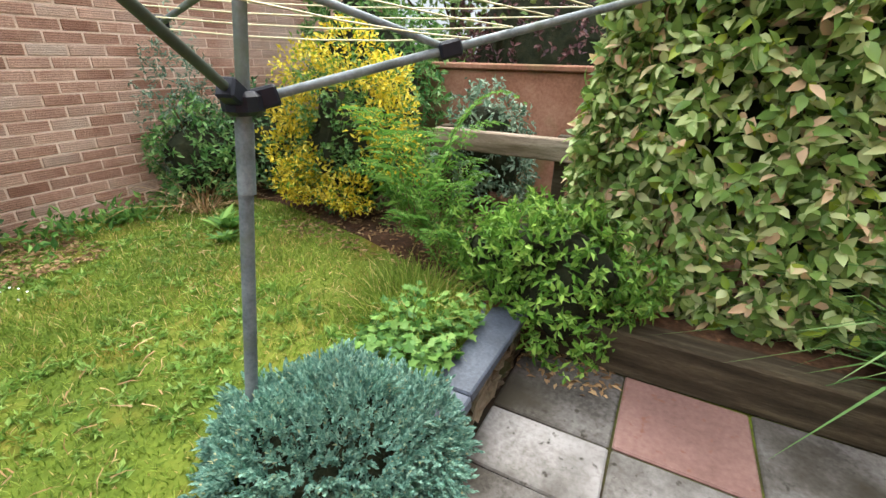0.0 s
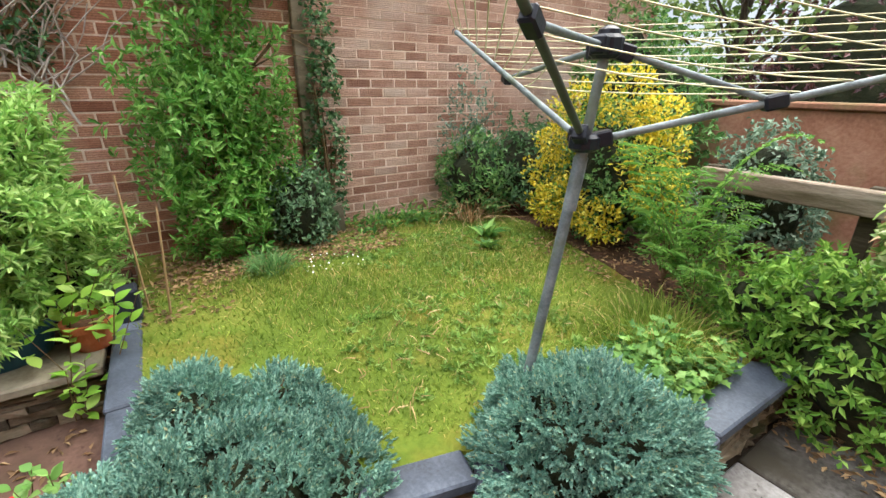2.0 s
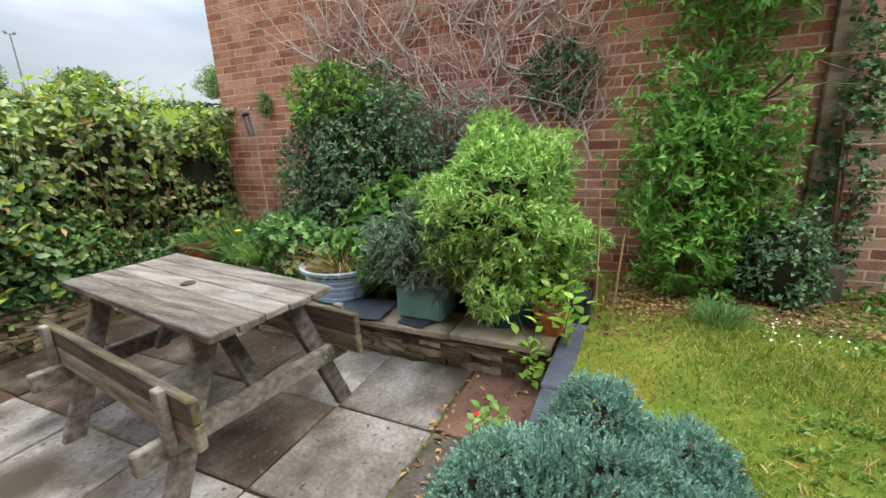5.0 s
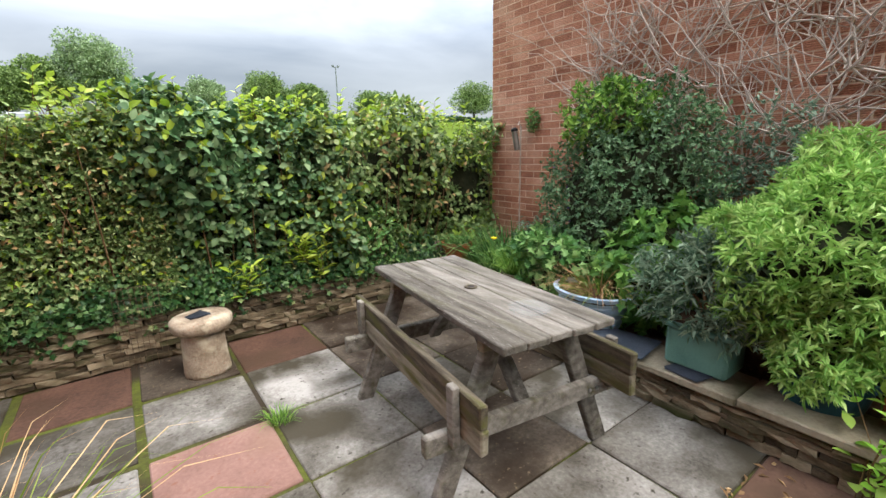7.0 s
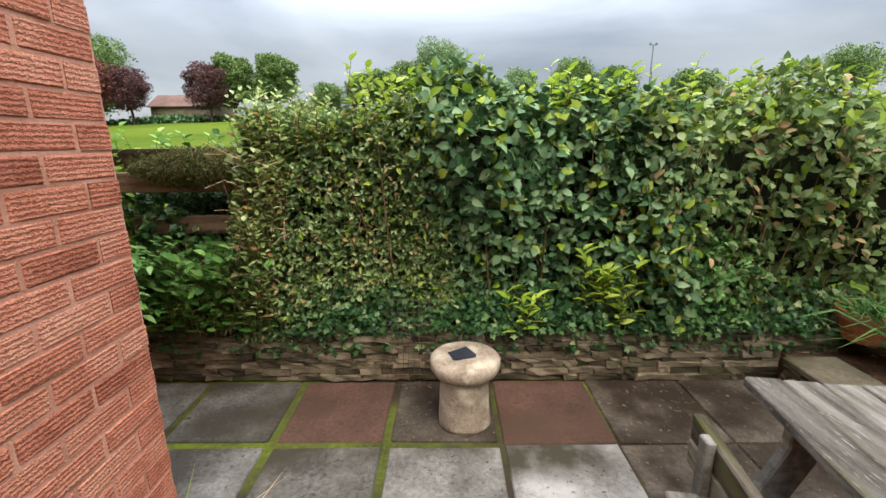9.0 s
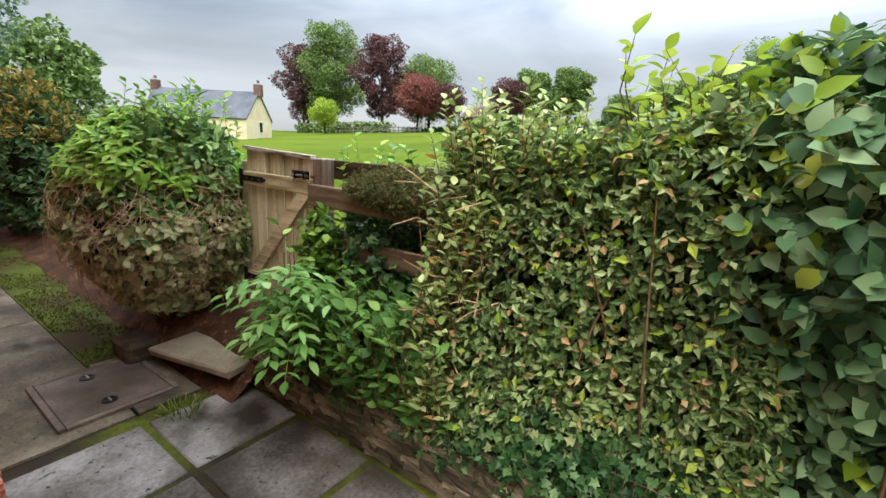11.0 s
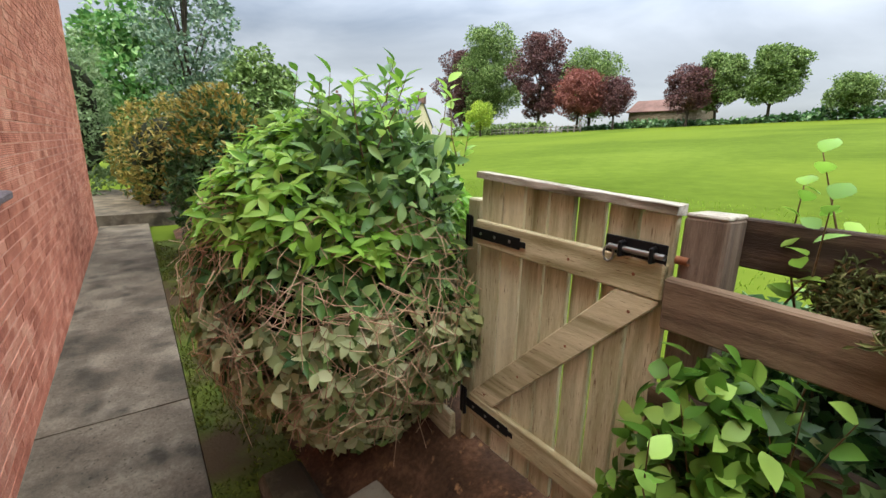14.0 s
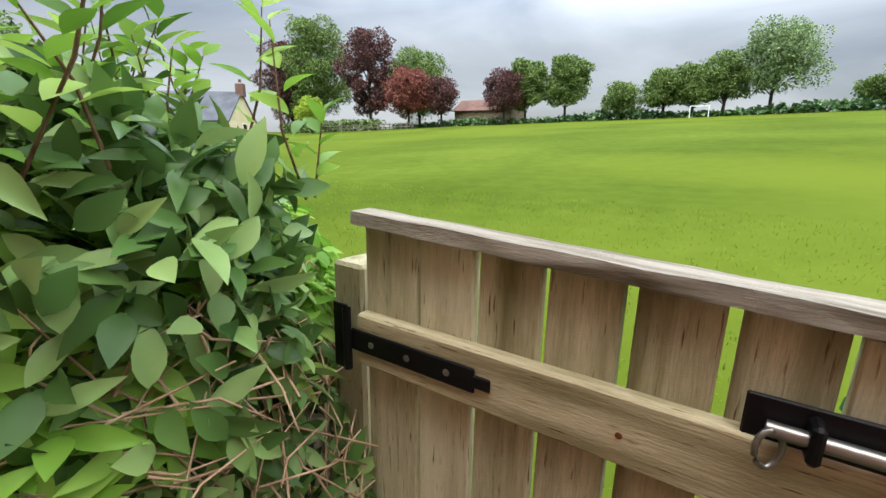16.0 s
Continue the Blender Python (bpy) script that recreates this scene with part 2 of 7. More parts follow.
def joined(*pieces):
    """Puts several (verts, faces) together."""
    vs, fs, base = [], [], 0
    for v, f in pieces:
        vs.append(v)
        fs.append(f + base)
        base += len(v)
    return np.concatenate(vs), np.concatenate(fs)


def ripple(p, freq, seed):
    r = np.random.default_rng(seed)
    out = 0
    for _ in range(7):
        k, ph = r.normal(0, freq, 3), r.uniform(0, 6.3)
        out = out + np.sin(p @ k + ph)
    return out / 7 ** 0.5 / 1.2


def blob(n, radii, bump=0.18, freq=3.0, depth=0.35, seed=1, low=-1.0):
    """Places and outward ways in the outer shell of a lumpy ellipsoid."""
    d = unit(rng.normal(0, 1, (n * 2, 3)))
    d = d[d[:, 2] > low][:n]
    r = (1 + bump * ripple(d, freq, seed)) * (1 - depth * rng.random(len(d)) ** 1.8)
    return d * r[:, None] * np.array(radii), unit(d / np.array(radii))


def slab_cloud(n, size, bump=0.08, freq=3.0, depth=0.2, seed=1, front=1):
    """Places and outward ways in the outer layer of a lumpy box whose base lies at z = 0."""
    sx, sy, sz = size
    areas = np.array([sy * sz, sy * sz, sx * sz * (1.0 if front < 0 else 0.25), sx * sz * (1.0 if front > 0 else 0.25), sx * sy])
    pick = rng.choice(5, n, p=areas / areas.sum())
    u = rng.uniform(-0.5, 0.5, (n, 3))
    nrm = np.zeros((n, 3))
    for k, (ax, sg) in enumerate(((0, -1), (0, 1), (1, -1), (1, 1), (2, 1))):
        s = pick == k
        u[s, ax] = 0.5 * sg
        nrm[s, ax] = sg
    rad = 2 * np.abs(u)
    fall = np.clip(np.sort(rad, axis=1)[:, 1] - 0.7, 0, 1) * 0.75
    p = u * np.array(size)
    p[:, 2] += sz / 2
    off = bump * ripple(p, freq, seed) - depth * rng.random(n) ** 1.8 - fall * min(sy, sz) * 0.5
    nrm2 = unit(nrm + u * 0.6)
    return p + nrm2 * off[:, None], nrm2


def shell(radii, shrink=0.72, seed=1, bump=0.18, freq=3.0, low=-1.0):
    """A lumpy dark core whose colour stands for the shade between leaves."""
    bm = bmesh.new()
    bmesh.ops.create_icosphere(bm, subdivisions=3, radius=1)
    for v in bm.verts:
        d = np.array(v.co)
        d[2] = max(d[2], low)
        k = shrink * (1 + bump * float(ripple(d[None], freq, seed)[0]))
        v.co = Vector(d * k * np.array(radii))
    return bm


def way(n, out, o=1.0, r=0.7, z=0.2):
    return out * o + rng.normal(0, r, (n, 3)) + np.array([0, 0, z])


# ---------- materials ----------
def ribbed(m, amount=0.5, scale=26.0, groove_dark=0.3):
    """Adds the drawn horizontal ribs of a textured facing brick to a material's relief; the grooves also get a darker
    colour.
    """
    n, l = m.node_tree.nodes, m.node_tree.links
    geo = [x for x in n if x.bl_idname == "ShaderNodeNewGeometry"][0]
    bp = [x for x in n if x.bl_idname == "ShaderNodeBump"][0]
    w = n.new("ShaderNodeTexWave")
    w.wave_type, w.bands_direction, w.wave_profile = 'BANDS', 'Z', 'SIN'
    w.inputs["Scale"].default_value, w.inputs["Distortion"].default_value = scale, 5.0
    w.inputs["Detail"].default_value, w.inputs["Detail Scale"].default_value = 3, 6
    l.new(geo.outputs["Position"], w.inputs["Vector"])
    b2 = n.new("ShaderNodeBump")
    b2.inputs["Strength"].default_value, b2.inputs["Distance"].default_value = amount, 0.012
    l.new(w.outputs["Fac"], b2.inputs["Height"])
    # Base colour is darker at the wave's low bands.
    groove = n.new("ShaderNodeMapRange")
    groove.inputs["To Min"].default_value, groove.inputs["To Max"].default_value = 1.0 - groove_dark, 1.06
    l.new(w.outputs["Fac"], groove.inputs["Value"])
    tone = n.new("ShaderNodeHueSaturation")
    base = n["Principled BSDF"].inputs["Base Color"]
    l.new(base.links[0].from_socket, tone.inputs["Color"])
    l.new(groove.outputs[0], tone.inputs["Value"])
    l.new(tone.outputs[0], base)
    l.new(bp.outputs[0], b2.inputs["Normal"])
    l.new(b2.outputs[0], n["Principled BSDF"].inputs["Normal"])
    return m


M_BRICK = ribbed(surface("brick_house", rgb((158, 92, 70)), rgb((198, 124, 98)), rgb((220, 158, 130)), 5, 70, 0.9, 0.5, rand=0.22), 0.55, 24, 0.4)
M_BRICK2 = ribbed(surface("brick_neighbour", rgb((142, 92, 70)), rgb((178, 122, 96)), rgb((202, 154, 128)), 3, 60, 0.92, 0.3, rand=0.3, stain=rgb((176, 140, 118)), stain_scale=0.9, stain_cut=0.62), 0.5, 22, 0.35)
# Paler tone for the wall's northern stretch.
M_BRICK3 = ribbed(surface("brick_paler", rgb((140, 100, 80)), rgb((170, 130, 108)), rgb((198, 160, 136)), 3, 60, 0.92, 0.3, rand=0.3, stain=rgb((190, 166, 146)), stain_scale=0.9, stain_cut=0.6), 0.5, 22, 0.32)
M_MORTAR_RED = surface("red_mortar", rgb((160, 112, 92)), rgb((188, 136, 114)), rgb((208, 160, 138)), 8, 120, 0.95, 0.4)
M_MORTAR = surface("mortar", rgb((178, 150, 128)), rgb((208, 180, 156)), rgb((224, 200, 178)), 8, 120, 0.95, 0.4)
M_SLAB = surface("concrete_slab", rgb((68, 64, 58)), rgb((112, 108, 102)), rgb((156, 152, 147)), 3.2, 45, 0.85, 0.35, rand=0.3, stain=rgb((60, 55, 44)), stain_scale=2.0, stain_cut=0.55, spots=rgb((58, 54, 46)))
M_SLAB_DIRT = surface("soiled_slab", rgb((52, 45, 37)), rgb((82, 73, 63)), rgb((118, 109, 98)), 3.2, 45, 0.8, 0.4, rand=0.2, stain=rgb((46, 36, 27)), stain_scale=2.6, stain_cut=0.52, spots=rgb((110, 96, 78)))
M_SLAB_RED = surface("red_slab", rgb((62, 46, 38)), rgb((88, 64, 53)), rgb((112, 86, 72)), 2.6, 45, 0.85, 0.35, rand=0.3, stain=rgb((74, 56, 44)), stain_scale=2.2, spots=rgb((70, 50, 40)))
M_SLAB_PINK = surface("pink_slab", rgb((108, 82, 74)), rgb((128, 98, 89)), rgb((146, 118, 108)), 2.2, 45, 0.85, 0.25, stain=rgb((122, 96, 82)), stain_scale=1.6, stain_cut=0.66, spots=rgb((120, 84, 70)))
M_JOINT = surface("joint_moss", rgb((46, 42, 26)), rgb((84, 92, 30)), rgb((112, 128, 36)), 1.7, 40, 0.95, 0.6, stain=rgb((52, 44, 34)), stain_scale=1.6, stain_cut=0.47)
M_STONE = surface("wall_stone", rgb((60, 52, 40)), rgb((98, 86, 68)), rgb((140, 126, 104)), 6, 50, 0.9, 0.6, stretch=(1, 1, 3), rand=0.5, stain=rgb((54, 56, 30)), stain_scale=2.5, stain_cut=0.6)
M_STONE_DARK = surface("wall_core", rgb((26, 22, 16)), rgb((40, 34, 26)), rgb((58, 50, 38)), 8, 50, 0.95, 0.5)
M_COPING = surface("coping_flag", rgb((84, 76, 60)), rgb((116, 106, 88)), rgb((146, 136, 116)), 3, 50, 0.85, 0.4, rand=0.3, stain=rgb((62, 60, 38)), stain_scale=2)
M_SLATE = surface("slate", rgb((48, 52, 59)), rgb((70, 76, 85)), rgb((96, 103, 114)), 4, 70, 0.5, 0.25, rand=0.3)
M_SLATE_DARK = surface("dark_slate", rgb((30, 32, 38)), rgb((44, 48, 56)), rgb((60, 64, 74)), 4, 70, 0.55, 0.25)
M_SILL = surface("stone_sill", rgb((76, 66, 66)), rgb((108, 96, 96)), rgb((142, 130, 128)), 5, 60, 0.9, 0.8, stretch=(1, 1, 4))
M_PATH = surface("path_concrete", rgb((68, 60, 48)), rgb((102, 92, 76)), rgb((136, 125, 106)), 2.6, 55, 0.85, 0.4, stain=rgb((58, 53, 42)), stain_scale=3.0, stain_cut=0.6, spots=rgb((50, 48, 36)))
M_MANHOLE = surface("manhole_cover", rgb((78, 67, 57)), rgb((104, 92, 80)), rgb((130, 118, 106)), 4, 60, 0.85, 0.5, stain=rgb((66, 56, 46)))
M_SOIL = surface("soil", rgb((44, 30, 20)), rgb((74, 52, 36)), rgb((110, 80, 58)), 5, 40, 0.95, 0.9, spots=rgb((140, 104, 70)))
M_MOSS = surface("moss", rgb((46, 52, 16)), rgb((70, 82, 22)), rgb((96, 108, 32)), 5, 60, 0.95, 0.8, stain=rgb((66, 52, 32)), stain_scale=2.0, stain_cut=0.54)
M_LAWN = surface("lawn_ground", rgb((62, 80, 22)), rgb((88, 104, 32)), rgb((112, 116, 46)), 2.2, 50, 0.95, 0.8, stain=rgb((116, 104, 40)), stain_scale=2.6, stain_cut=0.6)
M_FIELD = surface("field_grass", rgb((60, 76, 19)), rgb((75, 91, 27)), rgb((89, 104, 37)), 0.12, 2.2, 0.95, 0.3, stain=rgb((84, 98, 28)), stain_scale=0.06, stain_cut=0.55)
M_GRASS = leafy("grass_blades", rgb((78, 102, 30)), rgb((108, 132, 44)), rgb((150, 164, 76)), 0.6, 0.45, rgb((190, 170, 112)), 0.9)
M_WOOD = surface("weathered_wood", rgb((62, 57, 51)), rgb((100, 95, 87)), rgb((138, 132, 124)), 3, 40, 0.85, 0.6, stretch=(9, 0.9, 9), rand=0.2, stain=rgb((84, 82, 58)), stain_scale=1.6, stain_cut=0.66, spots=rgb((150, 146, 138)))
M_WOOD_DARK = surface("weathered_dark_wood", rgb((60, 53, 43)), rgb((94, 86, 72)), rgb((136, 128, 112)), 3, 40, 0.88, 0.5, stretch=(9, 0.7, 9), rand=0.3, stain=rgb((82, 82, 40)), stain_scale=2.0, stain_cut=0.6)
M_GATE = surface("treated_pine", rgb((168, 160, 126)), rgb((200, 192, 158)), rgb((224, 216, 184)), 3, 40, 0.8, 0.4, stretch=(9, 9, 0.7), rand=0.3, stain=rgb((96, 92, 50)), stain_scale=1.6, stain_cut=0.62, spots=rgb((92, 66, 40)))
M_GATE_H = surface("treated_pine_rail", rgb((162, 150, 116)), rgb((198, 186, 150)), rgb((222, 210, 176)), 3, 40, 0.8, 0.4, stretch=(0.7, 9, 9), rand=0.3, stain=rgb((104, 96, 52)), stain_scale=1.6, stain_cut=0.64, spots=rgb((92, 66, 40)))
M_CAP = surface("bleached_capping", rgb((132, 122, 106)), rgb((180, 172, 156)), rgb((214, 208, 194)), 4, 60, 0.9, 0.7, stretch=(0.8, 12, 12), stain=rgb((96, 84, 64)), stain_scale=3.0, stain_cut=0.6)
M_FENCE = surface("dark_fence_board", rgb((50, 39, 31)), rgb((84, 68, 54)), rgb((124, 104, 84)), 3, 40, 0.85, 0.4, stretch=(0.7, 9, 9), rand=0.3)
M_POST = surface("brown_post", rgb((92, 78, 66)), rgb((124, 107, 92)), rgb((156, 140, 122)), 3, 40, 0.85, 0.5, stretch=(9, 9, 0.7), rand=0.2)
M_BLACK = plain("black_iron", rgb((24, 23, 24)), 0.45, 0.3)
M_STEEL = plain("worn_steel", rgb((150, 148, 142)), 0.35, 0.9)
M_COPPER = plain("rusty_bolt", rgb((140, 92, 66)), 0.5, 0.6)
M_DRYER = surface("grey_metal_tube", rgb((84, 92, 92)), rgb((114, 122, 122)), rgb((140, 148, 146)), 14, 120, 0.6, 0.15, 0.3, stain=rgb((96, 104, 84)), stain_scale=9, stain_cut=0.6)
M_DRYER_D = plain("olive_metal_tube", rgb((78, 84, 72)), 0.5, 0.4)
M_PLASTIC_K = plain("black_plastic", rgb((30, 32, 38)), 0.4)
M_LINE = plain("cream_line", rgb((206, 200, 160)), 0.6)
M_BLUE_POT = plain("pale_blue_plastic", rgb((168, 194, 216)), 0.5)
M_TEAL_POT = plain("teal_plastic", rgb((40, 72, 82)), 0.45)
M_GREEN_POT = plain("grey_green_plastic", rgb((92, 128, 116)), 0.5)
M_TERRA = surface("terracotta", rgb((130, 66, 38)), rgb((168, 92, 56)), rgb((188, 116, 80)), 6, 60, 0.85, 0.2, stain=rgb((150, 120, 96)), stain_scale=5, stain_cut=0.62)
M_PLUM = plain("dark_plastic", rgb((44, 38, 36)), 0.6)
M_UPVC = plain("white_upvc", rgb((226, 230, 234)), 0.3)
M_SAND = surface("sandstone", rgb((112, 98, 82)), rgb((150, 134, 116)), rgb((182, 168, 150)), 7, 60, 0.9, 0.8, stain=rgb((196, 186, 162)), stain_scale=9, stain_cut=0.62, spots=rgb((150, 92, 66)))
M_STEM = surface("stem_bark", rgb((70, 52, 34)), rgb((104, 82, 56)), rgb((140, 116, 86)), 9, 80, 0.9, 0.4)
M_STRAW = leafy("dry_stems", rgb((128, 96, 62)), rgb((168, 136, 96)), rgb((196, 168, 128)), 0.8, 0.1)
M_TWIG = surface("dead_vine", rgb((132, 118, 106)), rgb((172, 156, 142)), rgb((204, 190, 176)), 9, 80, 0.9, 0.3)
# Near-black colour stands in for shade deep inside the foliage.
M_CORE = surface("inner_shade", rgb((22, 26, 14)), rgb((36, 40, 23)), rgb((52, 52, 33)), 14, 60, 0.95, 1.0)
M_BARK = surface("tree_bark", rgb((40, 34, 28)), rgb((62, 54, 44)), rgb((86, 76, 64)), 4, 30, 0.95, 0.6)
M_ROOF = surface("grey_slate_roof", rgb((66, 69, 76)), rgb((82, 86, 93)), rgb((98, 102, 110)), 0.8, 6, 0.7, 0.3)
M_ROOF_R = surface("brown_tile_roof", rgb((84, 64, 58)), rgb((104, 80, 72)), rgb((118, 92, 84)), 0.8, 6, 0.85, 0.3)
M_RENDER = surface("cream_render", rgb((190, 176, 140)), rgb((206, 192, 158)), rgb((218, 206, 176)), 0.6, 8, 0.9, 0.1)
M_PLANK = surface("retaining_board", rgb((100, 86, 72)), rgb((140, 124, 106)), rgb((180, 164, 146)), 2.5, 40, 0.9, 0.7, stretch=(0.8, 8, 6), rand=0.2, stain=rgb((86, 78, 54)), stain_scale=2.4, stain_cut=0.56)
M_LOWWALL = surface("red_brown_render", rgb((112, 76, 58)), rgb((146, 102, 80)), rgb((172, 130, 106)), 2.5, 40, 0.9, 0.5, stain=rgb((112, 104, 66)), stain_scale=2.0, stain_cut=0.6)
M_SLEEPER = surface("old_sleeper", rgb((38, 32, 22)), rgb((62, 54, 40)), rgb((96, 86, 66)), 3, 40, 0.9, 0.5, stretch=(0.7, 8, 8))

_glass, _n, _l, _b = nodes_of("window_glass")
_b.inputs["Base Color"].default_value = (0.02, 0.025, 0.03, 1)
_b.inputs["Roughness"].default_value = 0.04
_b.inputs["Transmission Weight"].default_value = 0.6
M_GLASS = _glass
_tub, _n, _l, _b = nodes_of("clear_tub_plastic")
_b.inputs["Base Color"].default_value = (0.45, 0.48, 0.5, 1)
_b.inputs["Roughness"].default_value = 0.25
_b.inputs["Alpha"].default_value = 0.07
M_TUB = _tub

L_JUNIPER = leafy("juniper_needles", rgb((78, 118, 104)), rgb((110, 150, 132)), rgb((150, 184, 162)), 0.8, 0.2, rgb((178, 176, 134)), 0.97)
L_BRIGHT = leafy("bright_leaves", rgb((62, 100, 34)), rgb((100, 142, 54)), rgb((156, 188, 92)), 0.4, 0.35)
L_GREEN = leafy("mid_green_leaves", rgb((54, 94, 46)), rgb((88, 130, 66)), rgb((138, 168, 102)), 0.4, 0.3)
L_DARK = leafy("dark_green_leaves", rgb((44, 76, 42)), rgb((74, 110, 64)), rgb((118, 146, 98)), 0.35, 0.2)
L_CEAN = leafy("ceanothus_leaves", rgb((52, 80, 48)), rgb((80, 110, 72)), rgb((124, 150, 110)), 0.45, 0.2)
L_GREY = leafy("grey_green_leaves", rgb((66, 92, 72)), rgb((104, 128, 104)), rgb((150, 166, 142)), 0.5, 0.25)
L_YELLOW = leafy("golden_leaves", rgb((170, 150, 34)), rgb((210, 190, 54)), rgb((236, 222, 104)), 0.4, 0.35, rgb((110, 140, 44)), 0.8)
L_LIME = leafy("lime_leaves", rgb((112, 142, 40)), rgb((148, 172, 58)), rgb((182, 196, 88)), 0.4, 0.4)
L_VARIEG = leafy("variegated_leaves", rgb((82, 114, 50)), rgb((130, 158, 82)), rgb((196, 204, 146)), 0.35, 0.28, rgb((206, 176, 138)), 0.9)
L_BRAMBLE = leafy("bramble_leaves", rgb((46, 76, 46)), rgb((82, 114, 72)), rgb((132, 156, 112)), 0.5, 0.22)
L_HEDGE = leafy("hedge_leaves", rgb((62, 86, 44)), rgb((106, 130, 74)), rgb((162, 176, 122)), 0.5, 0.25, rgb((174, 146, 102)), 0.92)
M_TAN = surface("tan_twigs", rgb((136, 106, 80)), rgb((182, 150, 118)), rgb((212, 186, 154)), 9, 80, 0.85, 0.3)
M_MOSSLEAF = leafy("moss_leaves", rgb((54, 62, 20)), rgb((82, 92, 30)), rgb((112, 120, 44)), 0.8, 0.2)
M_FIELD.node_tree.nodes["Principled BSDF"].inputs["Specular IOR Level"].default_value = 0.02
L_PRIVET = leafy("privet_leaves", rgb((98, 122, 60)), rgb((146, 168, 96)), rgb((196, 204, 146)), 0.45, 0.35, rgb((176, 130, 76)), 0.94)
L_YOUNG = leafy("young_green_leaves", rgb((104, 150, 50)), rgb((142, 184, 72)), rgb((178, 208, 104)), 0.4, 0.4)
L_ELDER = leafy("elder_leaves", rgb((92, 140, 66)), rgb((122, 168, 88)), rgb((156, 192, 118)), 0.45, 0.35)
L_FIELD = leafy("field_blades", rgb((70, 98, 8)), rgb((92, 122, 16)), rgb((118, 144, 34)), 0.7, 0.3)
L_OLIVE = leafy("olive_leaves", rgb((120, 128, 78)), rgb((158, 164, 112)), rgb((198, 200, 154)), 0.45, 0.25)
L_HONEY = leafy("honeysuckle_leaves", rgb((50, 80, 36)), rgb((92, 126, 62)), rgb((156, 184, 110)), 0.34, 0.22)
L_CLIMB = leafy("climber_leaves", rgb((68, 118, 44)), rgb((106, 156, 66)), rgb((152, 192, 104)), 0.4, 0.35)
L_IVY = leafy("ivy_leaves", rgb((30, 56, 30)), rgb((48, 82, 42)), rgb((94, 122, 72)), 0.4, 0.2, rgb((144, 152, 104)), 0.95)
L_NETTLE = leafy("nettle_leaves", rgb((54, 92, 40)), rgb((86, 128, 56)), rgb((130, 166, 84)), 0.5, 0.3)
L_LAWNWEED = leafy("lawn_weed_leaves", rgb((86, 122, 48)), rgb((116, 148, 66)), rgb((150, 176, 96)), 0.5, 0.35)
L_HEBE = leafy("hebe_leaves", rgb((98, 142, 64)), rgb((144, 182, 94)), rgb((192, 216, 138)), 0.4, 0.35)
L_FERN = leafy("fern_leaves", rgb((58, 98, 38)), rgb((92, 136, 54)), rgb((130, 166, 80)), 0.55, 0.4)
L_GERAN = leafy("pale_green_leaves", rgb((92, 138, 62)), rgb((124, 166, 84)), rgb((154, 188, 110)), 0.5, 0.35)
L_RUSSET = leafy("russet_leaves", rgb((112, 98, 46)), rgb((154, 138, 70)), rgb((190, 172, 100)), 0.45, 0.3, rgb((66, 88, 40)), 0.7)
L_CONIFER = leafy("conifer_sprays", rgb((60, 70, 36)), rgb((94, 102, 56)), rgb((134, 136, 86)), 0.7, 0.15, rgb((140, 112, 74)), 0.88)
L_COPPER = leafy("copper_leaves", rgb((60, 40, 42)), rgb((88, 58, 58)), rgb((122, 88, 82)), 0.45, 0.2)
L_RED = leafy("maroon_leaves", rgb((94, 50, 46)), rgb((124, 72, 64)), rgb((150, 100, 86)), 0.45, 0.25)
L_TREE = leafy("tree_leaves", rgb((66, 86, 44)), rgb((98, 122, 64)), rgb((140, 160, 98)), 0.65, 0.2)
L_WILLOW = leafy("willow_leaves", rgb((90, 112, 72)), rgb((122, 144, 100)), rgb((156, 174, 132)), 0.6, 0.25)
L_DRY = leafy("dry_leaf_litter", rgb((92, 72, 50)), rgb((136, 108, 76)), rgb((174, 146, 106)), 0.8, 0.1)
M_FLOWER_R = plain("red_petals", rgb((206, 30, 30)), 0.5)
M_FLOWER_P = leafy("purple_petals", rgb((70, 62, 96)), rgb((94, 84, 120)), rgb((120, 110, 146)), 0.5, 0.3)
M_FLOWER_W = plain("white_petals", rgb((236, 236, 226)), 0.5)
M_FLOWER_Y = plain("yellow_petals", rgb((236, 208, 30)), 0.5)

# ---------- ground and fields ----------


def field_z(x, y):
    south = np.clip(-y - 3.3, 0, None)
    z = 0.4 + 0.0815 * np.minimum(south, 62) - 0.026 * (np.clip(x, -60, 90) - 12.5) * np.clip(south / 20, 0, 1)
    z = z - 0.10 * np.clip(south - 62, 0, 60)
    return np.where(y < -3.3, z, -0.08)


xs = np.unique(np.concatenate([np.linspace(-1500, -80, 8), np.linspace(-80, 0, 22), np.linspace(0, 26, 27), np.linspace(26, 110, 24), np.linspace(110, 1500, 8)]))
ys = np.unique(np.concatenate([np.linspace(-1500, -130, 8), np.linspace(-130, -60, 20), np.linspace(-60, -3.3, 42), [-3.25], np.linspace(-3, 40, 20), np.linspace(60, 1500, 8)]))
gx, gy = np.meshgrid(xs, ys)
gz = field_z(gx, gy)
i, j = np.meshgrid(np.arange(len(ys) - 1), np.arange(len(xs) - 1), indexing="ij")
k = (i * len(xs) + j).reshape(-1)
ground = part("ground", mesh_np("ground", np.stack([gx, gy, gz], -1), np.stack([k, k + 1, k + len(xs) + 1, k + len(xs)], -1), True), M_FIELD)
tagged(ground, "wide mown green field rising to a hedge line", "field", kind="structure")


